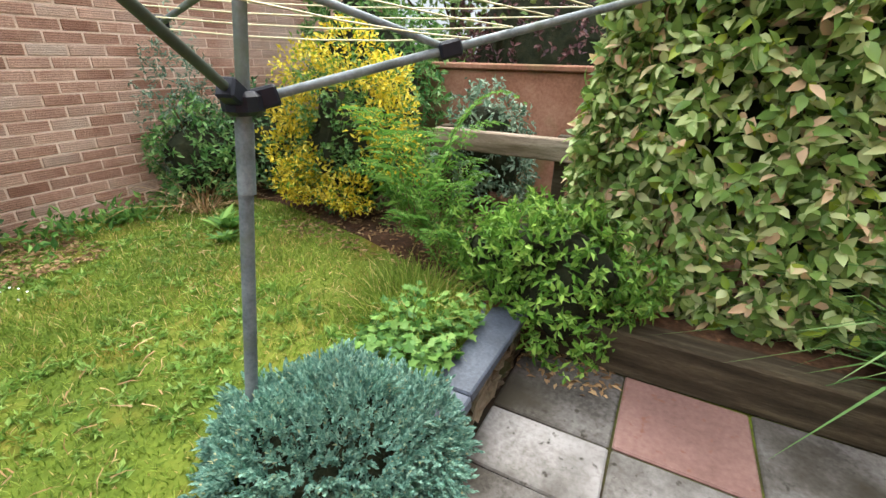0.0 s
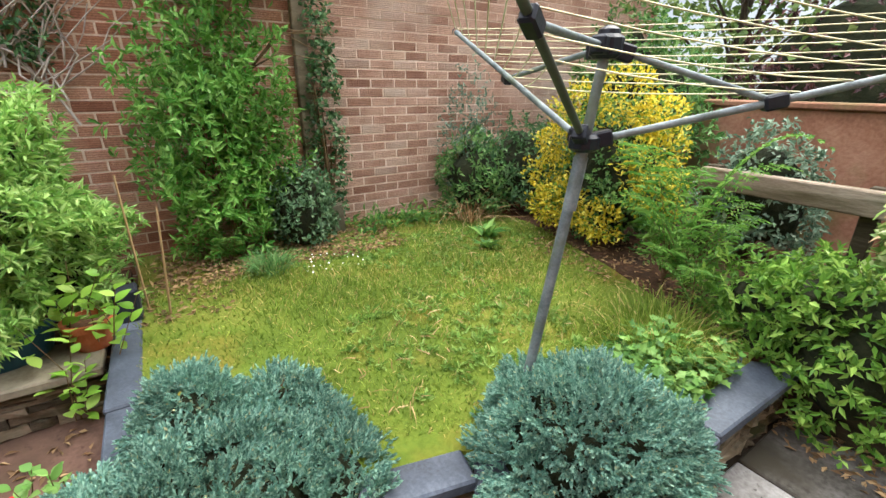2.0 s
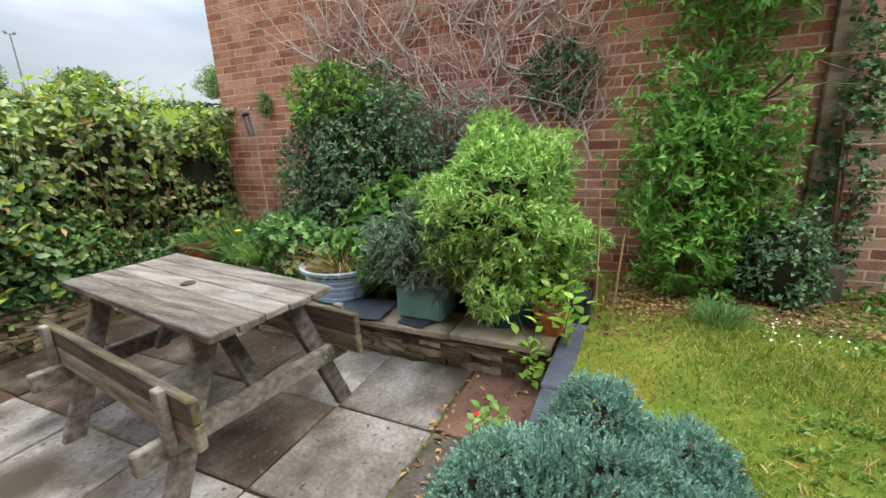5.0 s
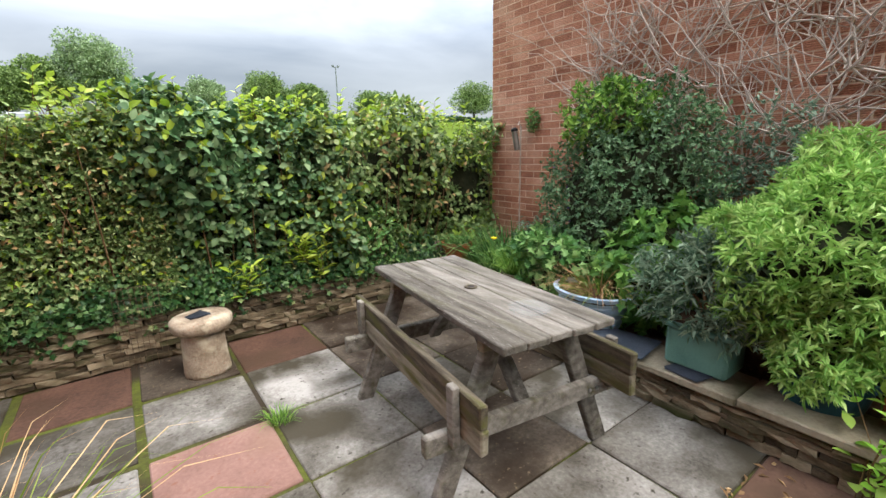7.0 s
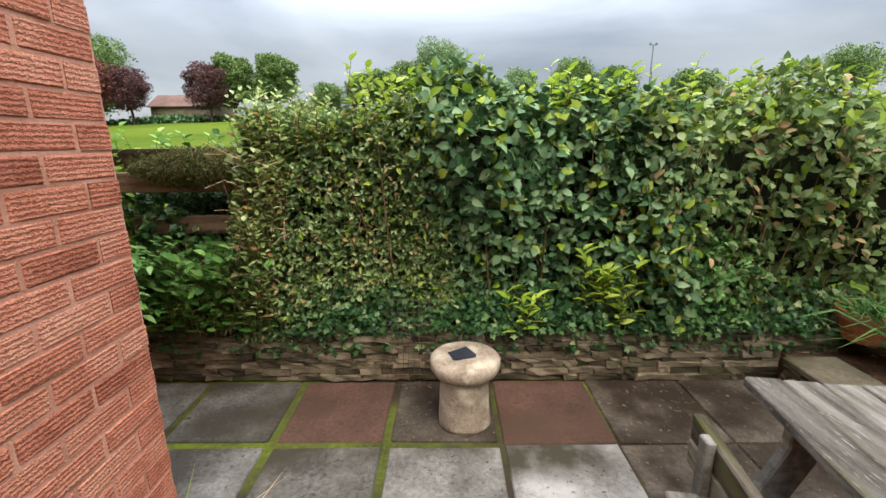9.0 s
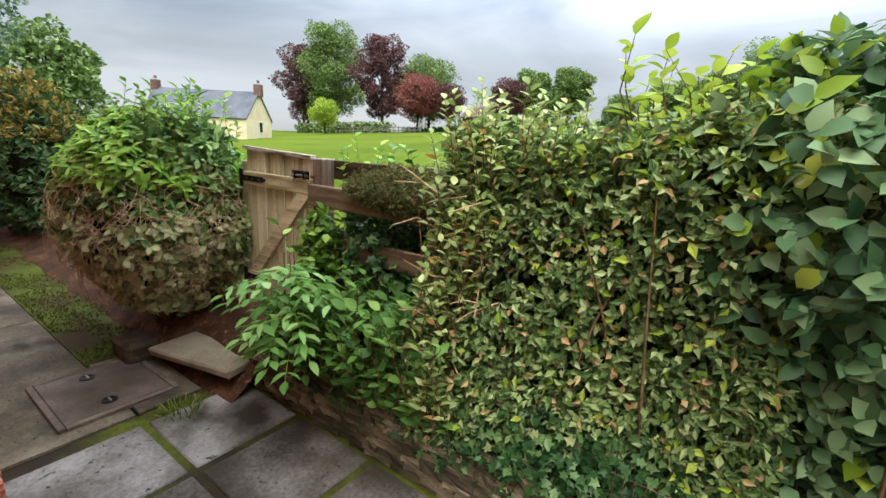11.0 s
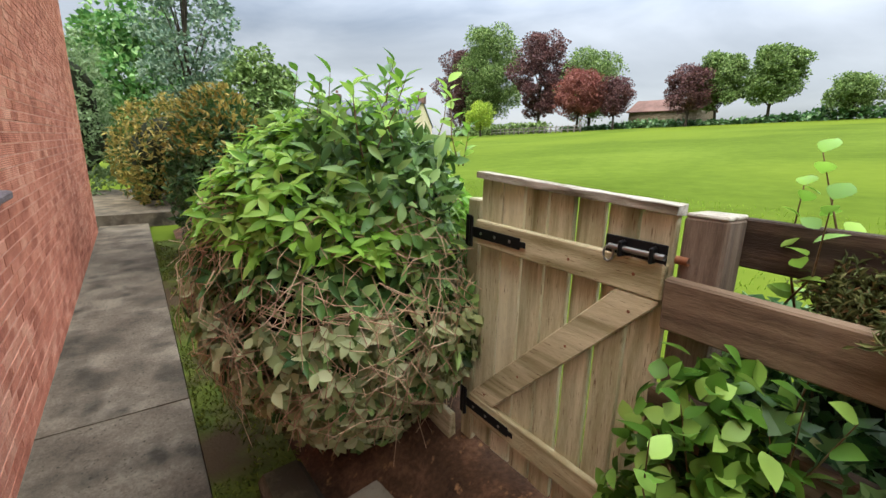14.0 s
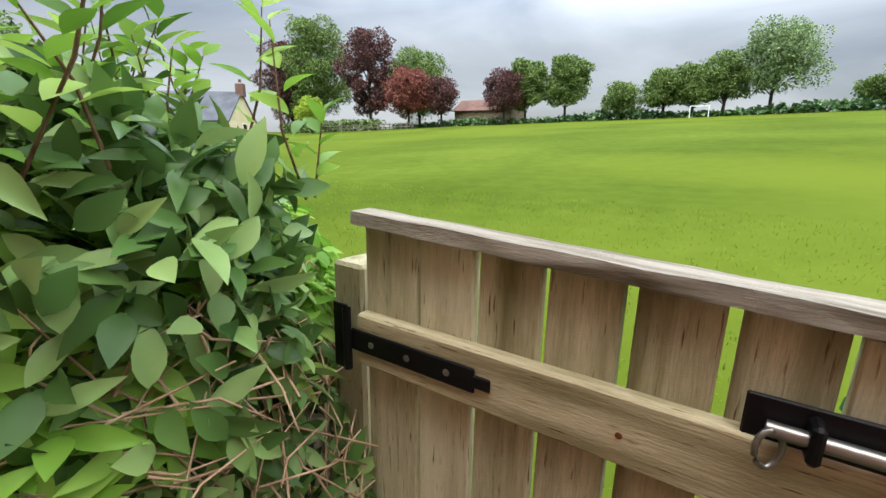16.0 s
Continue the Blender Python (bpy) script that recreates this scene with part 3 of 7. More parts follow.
def sheet(name, outline, z, material, label, category, thick=0.3, bump=0.0, cell=0.12, kind="structure"):
    """A slab of ground with that outline, gently uneven."""
    bm = bmesh.new()
    vs = [bm.verts.new((x, y, z)) for x, y in outline]
    f = bm.faces.new(vs)
    if f.normal.z < 0:
        f.normal_flip()
    r = bmesh.ops.extrude_face_region(bm, geom=[f])
    bmesh.ops.translate(bm, vec=(0, 0, -thick), verts=[v for v in r["geom"] if isinstance(v, bmesh.types.BMVert)])
    return tagged(part(name, bm, material), label, category, kind=kind)


sheet("patio_bed", [(7.3, -2.75), (12.5, -2.75), (12.5, -1.2), (10.5, -1.2), (10.5, 2.43), (13.5, 2.43), (13.5, 3.75), (9.05, 3.75), (9.05, 2.3), (8.3, 1.0), (7.3, 1.0)], -0.014, M_JOINT, "mossy sand joints between the patio slabs", "patio", 0.05)
sheet("lawn", [(6.0, 1.2), (8.44, 1.2), (8.7, 2.12), (9.0, 2.5), (9.0, 3.55), (7.9, 3.95), (6.9, 4.2), (6.0, 4.2)], 0.28, M_LAWN, "raised patchy lawn with moss and weeds", "lawn", 0.3)
sheet("border_soil", [(6.0, 4.19), (6.9, 4.19), (7.9, 3.94), (9.0, 3.54), (9.15, 3.7), (9.15, 5.6), (6.0, 5.6)], 0.285, M_SOIL, "dark planting bed with dry leaf litter", "flower bed", 0.3)
sheet("bed_soil_west", [(6.0, -2.7), (7.28, -2.7), (7.28, 1.14), (6.0, 1.14)], 0.2, M_SOIL, "raised planting bed beside the brick wall", "flower bed", 0.25)
sheet("bed_soil_south", [(6.0, -3.6), (12.2, -3.6), (12.2, -2.72), (6.0, -2.72)], 0.32, M_SOIL, "raised planting bed under the hedge", "flower bed", 0.4)
sheet("bed_soil_north", [(9.16, 3.8), (13.5, 3.8), (13.5, 5.6), (9.16, 5.6)], 0.22, M_SOIL, "raised planting bed behind the timber edge", "flower bed", 0.3)
for x0, x1 in ((12.5, 14.62), (14.635, 16.6), (16.612, 18.9), (18.912, 22.0)):
    sheet("path", [(x0, -1.21), (x1, -1.21), (x1, -2.0), (x0, -2.0)], random.uniform(-0.004, 0.004), M_PATH, "worn concrete garden path beside the house", "path", 0.08)
sheet("moss_strip", [(13.4, -2.005), (20.0, -2.005), (20.0, -2.46), (13.4, -2.42)], 0.006, M_MOSS, "moss strip along the path", "moss", 0.08)
bank_x = np.linspace(12.2, 21.0, 60)
bank_y = np.array([-2.345, -2.5, -2.7, -2.9, -3.1, -3.34])
bank_h = np.array([-0.05, 0.05, 0.2, 0.36, 0.42, 0.36])
bx, by = np.meshgrid(bank_x, bank_y)
bz_ = bank_h[:, None] * (1 - 0.5 * np.clip((bx - 14.5) / 3, 0, 1)) + 0.03 * ripple(np.stack([bx, by, 0 * bx], -1), 6, 5)
kk = (np.arange(5)[:, None] * 60 + np.arange(59)[None]).ravel()
tagged(part("bare_earth", mesh_np("bare_earth", np.stack([bx, by, bz_], -1), np.stack([kk, kk + 60, kk + 61, kk + 1], -1), True), M_SOIL), "bare brown earth bank under the bushes", "soil", kind="structure")
sheet("far_terrace", [(22.0, -0.9), (27.0, -0.9), (27.0, -2.9), (22.0, -2.9)], 0.2, M_PATH, "raised concrete step at the end of the path", "step", 0.3)


# ---------- brick walls ----------
def brick_wall(name, start, along, normal, length, height, material, label, holes=(), near=(0, 0, 0, 0), thick=0.25, inset=0.0, mortar=None):
    """A wall with a mortar body and proud bricks; the bricks in the near stretch are pieces of their own."""
    start, along, normal = Vector(start), Vector(along), Vector(normal)
    bm = bmesh.new()
    cuts = sorted({inset, length, *[h[0] for h in holes], *[h[1] for h in holes]})
    for a, b in zip(cuts, cuts[1:]):
        mid = (a + b) / 2
        spans, z = [], 0.0
        for h in sorted([h for h in holes if h[0] < mid < h[1]], key=lambda h: h[2]):
            spans.append((z, h[2]))
            z = h[3]
        spans.append((z, height))
        for z0, z1 in spans:
            c = start + along * mid - normal * (thick / 2)
            m = Matrix.Translation((c.x, c.y, start.z + (z0 + z1) / 2)) @ Matrix.Rotation(math.atan2(along.y, along.x), 4, 'Z')
            box(bm, (b - a, thick, z1 - z0), m, 0)
    wall = tagged(part(name, bm, (mortar or M_MORTAR)), label, "wall", kind="structure")
    ang = math.atan2(along.y, along.x)
    rest_v, rest_f, singles = [], [], []
    bl, bh, dep = 0.215, 0.065, 0.02
    rows = int(height / 0.075)
    for r in range(rows):
        z = 0.005 + r * 0.075
        x = -0.1125 if r % 2 else 0.0
        while x < length - 0.02:
            a, b = max(x + 0.005, 0.0), min(x + 0.005 + bl, length)
            x += 0.225
            pieces = [(a, b)]
            for h in holes:
                if z + bh > h[2] and z < h[3]:
                    out = []
                    for p, q in pieces:
                        if q <= h[0] or p >= h[1]:
                            out.append((p, q))
                        else:
                            if p < h[0] - 0.02:
                                out.append((p, h[0]))
                            if q > h[1] + 0.02:
                                out.append((h[1], q))
                    pieces = out
            for p, q in pieces:
                if q - p < 0.02:
                    continue
                proud = 0.003 + random.uniform(-0.001, 0.0015)
                if near[0] < p and q < near[1] and near[2] < z < near[3] and q - p > 0.2 and len(singles) < 300:
                    singles.append(((p + q) / 2, z + bh / 2, proud))
                    continue
                o = start + along * p + normal * proud
                u, w = along * (q - p), normal * -dep
                c = [o + Vector((0, 0, z)), o + u + Vector((0, 0, z)), o + u + Vector((0, 0, z + bh)), o + Vector((0, 0, z + bh))]
                base = len(rest_v)
                rest_v.extend([tuple(v) for v in c] + [tuple(v + w) for v in c])
                rest_f.extend([(base, base + 1, base + 2, base + 3), (base, base + 4, base + 5, base + 1), (base + 1, base + 5, base + 6, base + 2), (base + 2, base + 6, base + 7, base + 3), (base + 3, base + 7, base + 4, base)])
    flip = along.cross(Vector((0, 0, 1))).dot(normal) < 0
    f = np.array(rest_f)
    rest = part("bricks", mesh_np("bricks", rest_v, f[:, ::-1] if flip else f), material, wall)
    tagged(rest, kind="stuff")
    bm = bmesh.new()
    box(bm, (0.213, dep, bh), None, 0.0035)
    me = bpy.data.meshes.new("brick")
    bm.to_mesh(me)
    bm.free()
    me.materials.append(material)
    for p, z, proud in singles:
        o = start + along * p + normal * (proud - dep / 2)
        b = new("brick", me)
        b.matrix_basis = Matrix.Translation((o.x, o.y, start.z + z)) @ Matrix.Rotation(ang + random.uniform(-0.01, 0.01), 4, 'Z')
        b.parent = wall
    return wall


def build_walls():
    brick_wall("wall_neighbour", (6.0, -2.88, 0), (0, 1, 0), (1, 0, 0), 5.4, 5.3, M_BRICK2, "tall red brick gable wall of the neighbouring house", near=(3.0, 5.4, 0.5, 2.0))
    brick_wall("wall_neighbour_north", (6.002, 2.52, 0), (0, 1, 0), (1, 0, 0), 4.5, 5.3, M_BRICK3, "tall paler brick wall of the neighbouring house", near=(0.0, 2.0, 0.3, 1.8))
    brick_wall("wall_house_west", (10.48, -1.22, 0), (0, 1, 0), (-1, 0, 0), 3.65, 5.4, M_BRICK, "red ribbed brick house wall with pale mortar", near=(0.0, 1.9, 0.1, 2.4), mortar=M_MORTAR_RED)
    brick_wall("wall_house_south", (10.48, -1.22, 0), (1, 0, 0), (0, -1, 0), 10.9, 5.4, M_BRICK, "red ribbed brick house wall with two windows", holes=((1.85, 2.45, 1.36, 2.5), (3.72, 4.3, 1.43, 2.42)), near=(0.8, 4.6, 0.1, 1.3), inset=0.255, mortar=M_MORTAR_RED)


bm = boxes(((11.1, 3.9, 0.2), at(15.95, 0.6, 5.51)), bevel=0)
tagged(part("roof_house", bm, M_ROOF), "flat roof over the brick house", "roof", kind="structure")
bm = boxes(((0.25, 3.4, 5.4), at(21.25, 0.74, 2.7)), ((10.3, 0.25, 5.4), at(15.93, 2.3, 2.7)), ((10.2, 3.1, 0.1), at(15.9, 0.6, 0.06)), bevel=0)
tagged(part("wall_house_rear", bm, M_MORTAR), "plain walls that close the house", "wall", kind="structure")
bm = boxes(((4.0, 9.9, 5.3), at(3.7, 2.07, 2.65)), bevel=0)
tagged(part("wall_neighbour_rear", bm, M_MORTAR), "body of the neighbouring house", "wall", kind="structure")


def window(x0, x1, z0, z1, transom, name):
    w = thing(name, ((x0 + x1) / 2, -1.22, z0), "white plastic casement window with a stone sill", "window", kind="structure")
    half, h, y = (x1 - x0) / 2, z1 - z0, 0.06
    fw = 0.055
    fr = part("window_frame", boxes(((fw, 0.07, h), at(-half + fw / 2, y, h / 2)), ((fw, 0.07, h), at(half - fw / 2, y, h / 2)), ((2 * half - 2 * fw, 0.068, fw), at(0, y, fw / 2)), ((2 * half - 2 * fw, 0.068, fw), at(0, y, h - fw / 2)), ((2 * half - 2 * fw, 0.068, 0.07), at(0, y, h * transom)), bevel=0.006), M_UPVC, w)
    part("pane", boxes(((2 * half - 2 * fw + 0.01, 0.012, h * transom - fw - 0.03), at(0, y, (fw + h * transom - 0.03) / 2)), bevel=0), M_GLASS, w)
    part("pane", boxes(((2 * half - 2 * fw + 0.01, 0.012, h * (1 - transom) - fw - 0.03), at(0, y, h * transom + 0.035 + (h * (1 - transom) - fw - 0.035) / 2)), bevel=0), M_GLASS, w)
    part("window_sill", boxes(((2 * half + 0.12, 0.2, 0.05), at(0, 0.0, -0.03, 6)), ((2 * half + 0.08, 0.12, 0.035), at(0, 0.01, -0.075, 6)), bevel=0.008, rough=0.003), M_SILL, w, "rough dark stone sill")
    return w


window(12.33, 12.93, 1.36, 2.5, 0.72, "window_1")
window(14.2, 14.78, 1.43, 2.42, 0.74, "window_2")


# ---------- paving ----------
def slab(x0, x1, y0, y1, material, z=0.0, name="paving_slab"):
    bm = boxes(((x1 - x0, y1 - y0, 0.045), None), bevel=0.007, rough=0.004)
    ob = part(name, bm, material, PATIO)
    ob.location = ((x0 + x1) / 2, (y0 + y1) / 2, z - 0.0225 + random.uniform(-0.004, 0.003))
    ob.rotation_euler = (random.uniform(-0.004, 0.004), random.uniform(-0.004, 0.004), random.uniform(-0.006, 0.006))
    return ob


PATIO = thing("patio", (0, 0, 0), "patio of grey and red concrete slabs with mossy joints", "patio", kind="structure")
RED = {(4, 0), (2, 0), (0, 5)}
PINK = {(3, 2)}
DIRTY = {(0, 0), (1, 0), (3, 0), (0, 1), (1, 1), (0, 2), (1, 3)}
XL = [7.33, 7.965, 8.6, 9.23, 9.865, 10.5, 11.135, 11.77, 12.4]
YL = [-2.65, -2.0, -1.33, -0.68, -0.03, 0.575, 1.06]
for a in range(8):
    for b in range(6):
        x0, x1, y0, y1 = XL[a], XL[a + 1], YL[b], YL[b + 1]
        if a > 4 and b > 1:
            continue
        if a == 4 and b > 1:
            x1 = 10.46
        if a > 4 and b == 1:
            y1 = -1.235
        g = 0.024 if a >= 3 and b < 3 else 0.006
        m = M_SLAB_RED if (a, b) in RED else M_SLAB_PINK if (a, b) in PINK else M_SLAB_DIRT if (a, b) in DIRTY else M_SLAB
        slab(x0 + g, x1 - g, y0 + g, y1 - g, m)
XN = [8.62, 9.14, 9.645, 10.16, 10.77, 11.4, 12.0]
YN = [1.07, 1.7, 2.45, 2.9, 3.22, 3.7]
for a in range(6):
    for b in range(5):
        if (a == 0 and b > 0) or (a > 3 and b < 2):
            continue
        if a == 3 and b < 2:
            slab(10.165, 10.46, YN[b] + 0.005, YN[b + 1] - 0.005, M_SLAB)
            continue
        slab(XN[a] + 0.005, XN[a + 1] - 0.005, YN[b] + 0.005, YN[b + 1] - 0.005, M_SLAB_PINK if (a, b) == (2, 4) else M_SLAB)
slab(12.5, 13.38, -2.39, -2.02, M_PATH, 0.012, "concrete_edge")
COVER = thing("manhole_cover", (12.95, -1.98, 0.012), "brown concrete manhole cover with sunken lifting handles", "manhole cover")
part("frame", boxes(((0.68, 0.035, 0.03), at(0, 0.3, 0)), ((0.68, 0.035, 0.03), at(0, -0.3, 0)), ((0.035, 0.56, 0.03), at(0.33, 0, 0)), ((0.035, 0.56, 0.03), at(-0.33, 0, 0))), M_MANHOLE, COVER)
part("lid", boxes(((0.62, 0.56, 0.024), at(0, 0, 0.003)), bevel=0.005), M_MANHOLE, COVER)
for sx in (-0.2, 0.2):
    hdl = part("lifting_handle", lathe([(0.045, 0.0), (0.045, 0.006), (0.03, 0.008), (0.028, 0.004)], 16), M_BLACK, COVER)
    hdl.location = (sx, 0.03, 0.014)
    part("bar", boxes(((0.05, 0.012, 0.01), at(0, 0, 0.008)), bevel=0.003), M_STEEL, hdl)


# ---------- dry-stone walls ----------
def stone_wall(name, p0, p1, height, thick, label, coping=None, cop_w=0.3, seed=3):
    """Thin-bedded stones between two points; the face lies on the left of the way from p0 to p1."""
    r = random.Random(seed)
    p0, p1 = Vector((*p0, 0)), Vector((*p1, 0))
    d = p1 - p0
    length = d.length
    wall = thing(name, p0, label, "wall", kind="structure")
    wall.rotation_euler = (0, 0, math.atan2(d.y, d.x))
    top = height - (0.05 if coping else 0)
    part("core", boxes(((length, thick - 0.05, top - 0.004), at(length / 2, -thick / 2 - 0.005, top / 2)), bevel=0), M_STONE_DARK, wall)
    shapes = []
    for s in range(7):
        me = bpy.data.meshes.new("stone")
        bm = bmesh.new()
        box(bm, (1, 1, 1), None, 0.0)
        bmesh.ops.subdivide_edges(bm, edges=[e for e in bm.edges if abs(e.verts[0].co.x - e.verts[1].co.x) > 0.5], cuts=2)
        for v in bm.verts:
            v.co += Vector((r.uniform(-0.04, 0.04), r.uniform(-0.14, 0.14), r.uniform(-0.13, 0.13)))
        bm.to_mesh(me)
        bm.free()
        me.materials.append(M_STONE)
        shapes.append(me)
    z = 0.0
    while z < top - 0.012:
        h = min(r.uniform(0.022, 0.052), top - z)
        x = r.uniform(-0.1, 0)
        while x < length:
            l = r.uniform(0.09, 0.32)
            a, b = max(x, 0), min(x + l, length)
            x += l
            if b - a < 0.04:
                continue
            st = new("stone", r.choice(shapes))
            st.parent = wall
            st.location = ((a + b) / 2, -0.045 + r.uniform(-0.012, 0.014), z + h / 2)
            st.scale = (b - a - 0.006, 0.09, h - 0.005)
        z += h
    if coping is not None:
        x = 0.0
        while x < length - 0.05:
            l = min(r.uniform(0.45, 0.75), length - x)
            c = part("coping_stone", boxes(((l - 0.008, cop_w, 0.045), None), bevel=0.008, rough=0.005), coping, wall)
            c.location = (x + l / 2, -cop_w / 2 + 0.03, top + 0.0245)
            c.rotation_euler = (r.uniform(-0.01, 0.01), 0, r.uniform(-0.012, 0.012))
            x += l
    return wall


def build_stone_walls():
    stone_wall("wall_south_bed", (6.9, -2.64), (12.4, -2.64), 0.36, 0.25, "low dry-stone wall holding up the hedge bed", seed=5)
    stone_wall("wall_west_bed", (7.36, 1.06), (7.36, -2.5), 0.25, 0.25, "low stone wall with flagstone coping", M_COPING, 0.34, 6)
    stone_wall("wall_lawn_left", (8.52, 1.12), (6.7, 1.12), 0.29, 0.14, "low wall with grey slate coping beside the lawn", M_SLATE, 0.13, 7)
    stone_wall("wall_lawn_corner", (8.8, 2.1), (8.55, 1.1), 0.29, 0.14, "low wall with slate coping at the corner of the lawn", M_SLATE, 0.14, 8)
    stone_wall("wall_lawn_right", (9.13, 3.62), (9.13, 2.5), 0.28, 0.22, "low mossy wall with grey slate coping beside the patio", M_SLATE, 0.24, 9)
    stone_wall("wall_lawn_step", (9.13, 2.5), (8.82, 2.08), 0.28, 0.2, "short low wall with slate coping", M_SLATE, 0.22, 10)


slp = solid("timber_sleeper", boxes(((2.9, 0.14, 0.24), None), bevel=0.012, rough=0.006), M_SLEEPER, (10.58, 3.77, 0.115), "dark old timber sleeper edging the planting bed", "sleeper")
for x0, x1, ya, yb, z, h in ((8.1, 9.15, 4.6, 4.6, 0.87, 0.14),):
    solid("retaining_board", boxes(((x1 - x0 + 0.5, 0.07, h), None), bevel=0.008, rough=0.004), M_PLANK, ((x0 + x1) / 2 + 0.25, ya, z), "weathered horizontal timber board above the planting bed", "board")
solid("low_wall", boxes(((5.6, 0.2, 1.3), at(0, 0, 0)), ((5.6, 0.26, 0.05), at(0, 0, 0.675)), bevel=0.01), M_LOWWALL, (9.0, 5.72, 0.65), "reddish-brown low rendered garden wall", "wall", kind="structure")
solid("board_post", boxes(((0.08, 0.08, 0.9), None), bevel=0.006), M_SLEEPER, (9.0, 4.68, 0.5), "upright post behind the timber board", "post")
solid("board_post", boxes(((0.08, 0.08, 0.9), None), bevel=0.006), M_SLEEPER, (8.15, 4.68, 0.5), "upright post behind the timber board", "post")


# ---------- picnic table ----------
def picnic_table():
    t = thing("picnic_table", (8.29, -0.6, 0), "weathered grey wooden picnic table with folded seats", "picnic table")
    t.rotation_euler = (0, 0, radians(-8.2))
    for k in range(5):
        w = 0.12
        part("tabletop_plank", boxes(((w - 0.004, 1.42 + random.uniform(-0.01, 0.01), 0.034), at(-0.244 + k * 0.122, 0, 0.767 + random.uniform(-0.002, 0.002))), bevel=0.005, rough=0.002), M_WOOD, t)
    ring = part("parasol_ring", lathe([(0.036, 0), (0.036, 0.004), (0.024, 0.004), (0.024, 0.001)], 20), M_WOOD_DARK, t, "worn umbrella hole ring")
    ring.location = (0.0, 0.0, 0.786)
    # Flat dark disc; its colour stands for the hole's shaded depth.
    hole = part("umbrella_hole", lathe([(0.02, 0), (0.02, 0.002)], 18), M_PLUM, ring)
    hole.location = (0, 0, 0.001)
    for sy in (-0.5, 0.5):
        part("batten", boxes(((0.54, 0.045, 0.07), at(0, sy, 0.713)), bevel=0.005), M_WOOD_DARK, t)
        part("seat_beam", boxes(((1.14, 0.042, 0.095), at(0.0, sy + math.copysign(0.045, sy), 0.355)), bevel=0.006, rough=0.003), M_WOOD, t)
        for sx in (-1, 1):
            part("leg", boxes(((0.095, 0.045, 0.84), at(sx * 0.335, sy, 0.372, 0, -sx * 21.5)), bevel=0.006, rough=0.002), M_WOOD, t)
        part("brace", boxes(((0.075, 0.04, 0.56), at(0.0, sy * 0.55, 0.54, math.copysign(42, sy))), bevel=0.005), M_WOOD, t)
        for sx in (-1, 1):
            for q in range(2):
                b = part("bolt", lathe([(0.011, 0), (0.011, 0.006), (0.006, 0.009)], 8), M_STEEL, t)
                b.matrix_basis = at(sx * (0.33 + 0.05 * q), sy + math.copysign(0.067, sy), 0.35, -90 if sy > 0 else 90)
    for sx in (-1, 1):
        for z, tilt in ((0.55, 0), (0.44, 0)):
            part("seat_board", boxes(((0.04, 1.5, 0.105), at(sx * 0.41, 0, z, 0, tilt, random.uniform(-0.4, 0.4))), bevel=0.007, rough=0.003), M_WOOD_DARK, t)
        for sy in (-0.58, 0.58):
            part("clamp_post", boxes(((0.035, 0.055, 0.27), at(sx * 0.45, sy, 0.48)), bevel=0.005), M_WOOD, t)
    return t


picnic_table()
tub = solid("plastic_tub", lathe([(0.06, 0.0), (0.082, 0.002), (0.095, 0.022), (0.1, 0.024), (0.1, 0.026), (0.093, 0.024), (0.08, 0.006), (0.0, 0.005)], 32), M_TUB, (8.33, -0.14, 0.786), "clear plastic tub lid lying on the table", "lid", smooth=True)


# ---------- stone pedestal ----------
def pedestal():
    p = thing("stone_pedestal", (9.43, -2.2, 0), "rough round sandstone pedestal with a flat mushroom cap", "pedestal")
    part("shaft", lathe([(0.15, 0.0), (0.152, 0.03), (0.145, 0.12), (0.14, 0.24), (0.137, 0.33)], 26, 0.03), M_SAND, p, smooth=True)
    part("cap", lathe([(0.15, 0.325), (0.185, 0.335), (0.2, 0.36), (0.2, 0.4), (0.185, 0.418), (0.1, 0.425), (0.0001, 0.426)], 32, 0.02), M_SAND, p, smooth=True)
    piece = part("slate_piece", boxes(((0.13, 0.1, 0.012), at(0.02, 0.0, 0.434, 0, 0, 25)), bevel=0.004, rough=0.012), M_SLATE_DARK, p, "dark broken slate piece on the cap")
    return p


pedestal()


def wire_grid():
    g = thing("wire_grid", (9.78, -2.56, 0.0), "rusty wire mesh panel leaning against the stone wall", "wire panel")
    lines = []
    for k in range(9):
        x = -0.14 + k * 0.035
        lines.append([(x, 0.06, 0.02, 0.0016), (x, -0.02, 0.62, 0.0016)])
    for k in range(8):
        z = 0.05 + k * 0.08
        lines.append([(-0.15, 0.06 - z * 0.13, z, 0.0016), (0.15, 0.06 - z * 0.13, z, 0.0016)])
    for k, ln in enumerate(lines):
        part("wire", tubes([ln], 4), M_FENCE, g)
    return g


wire_grid()


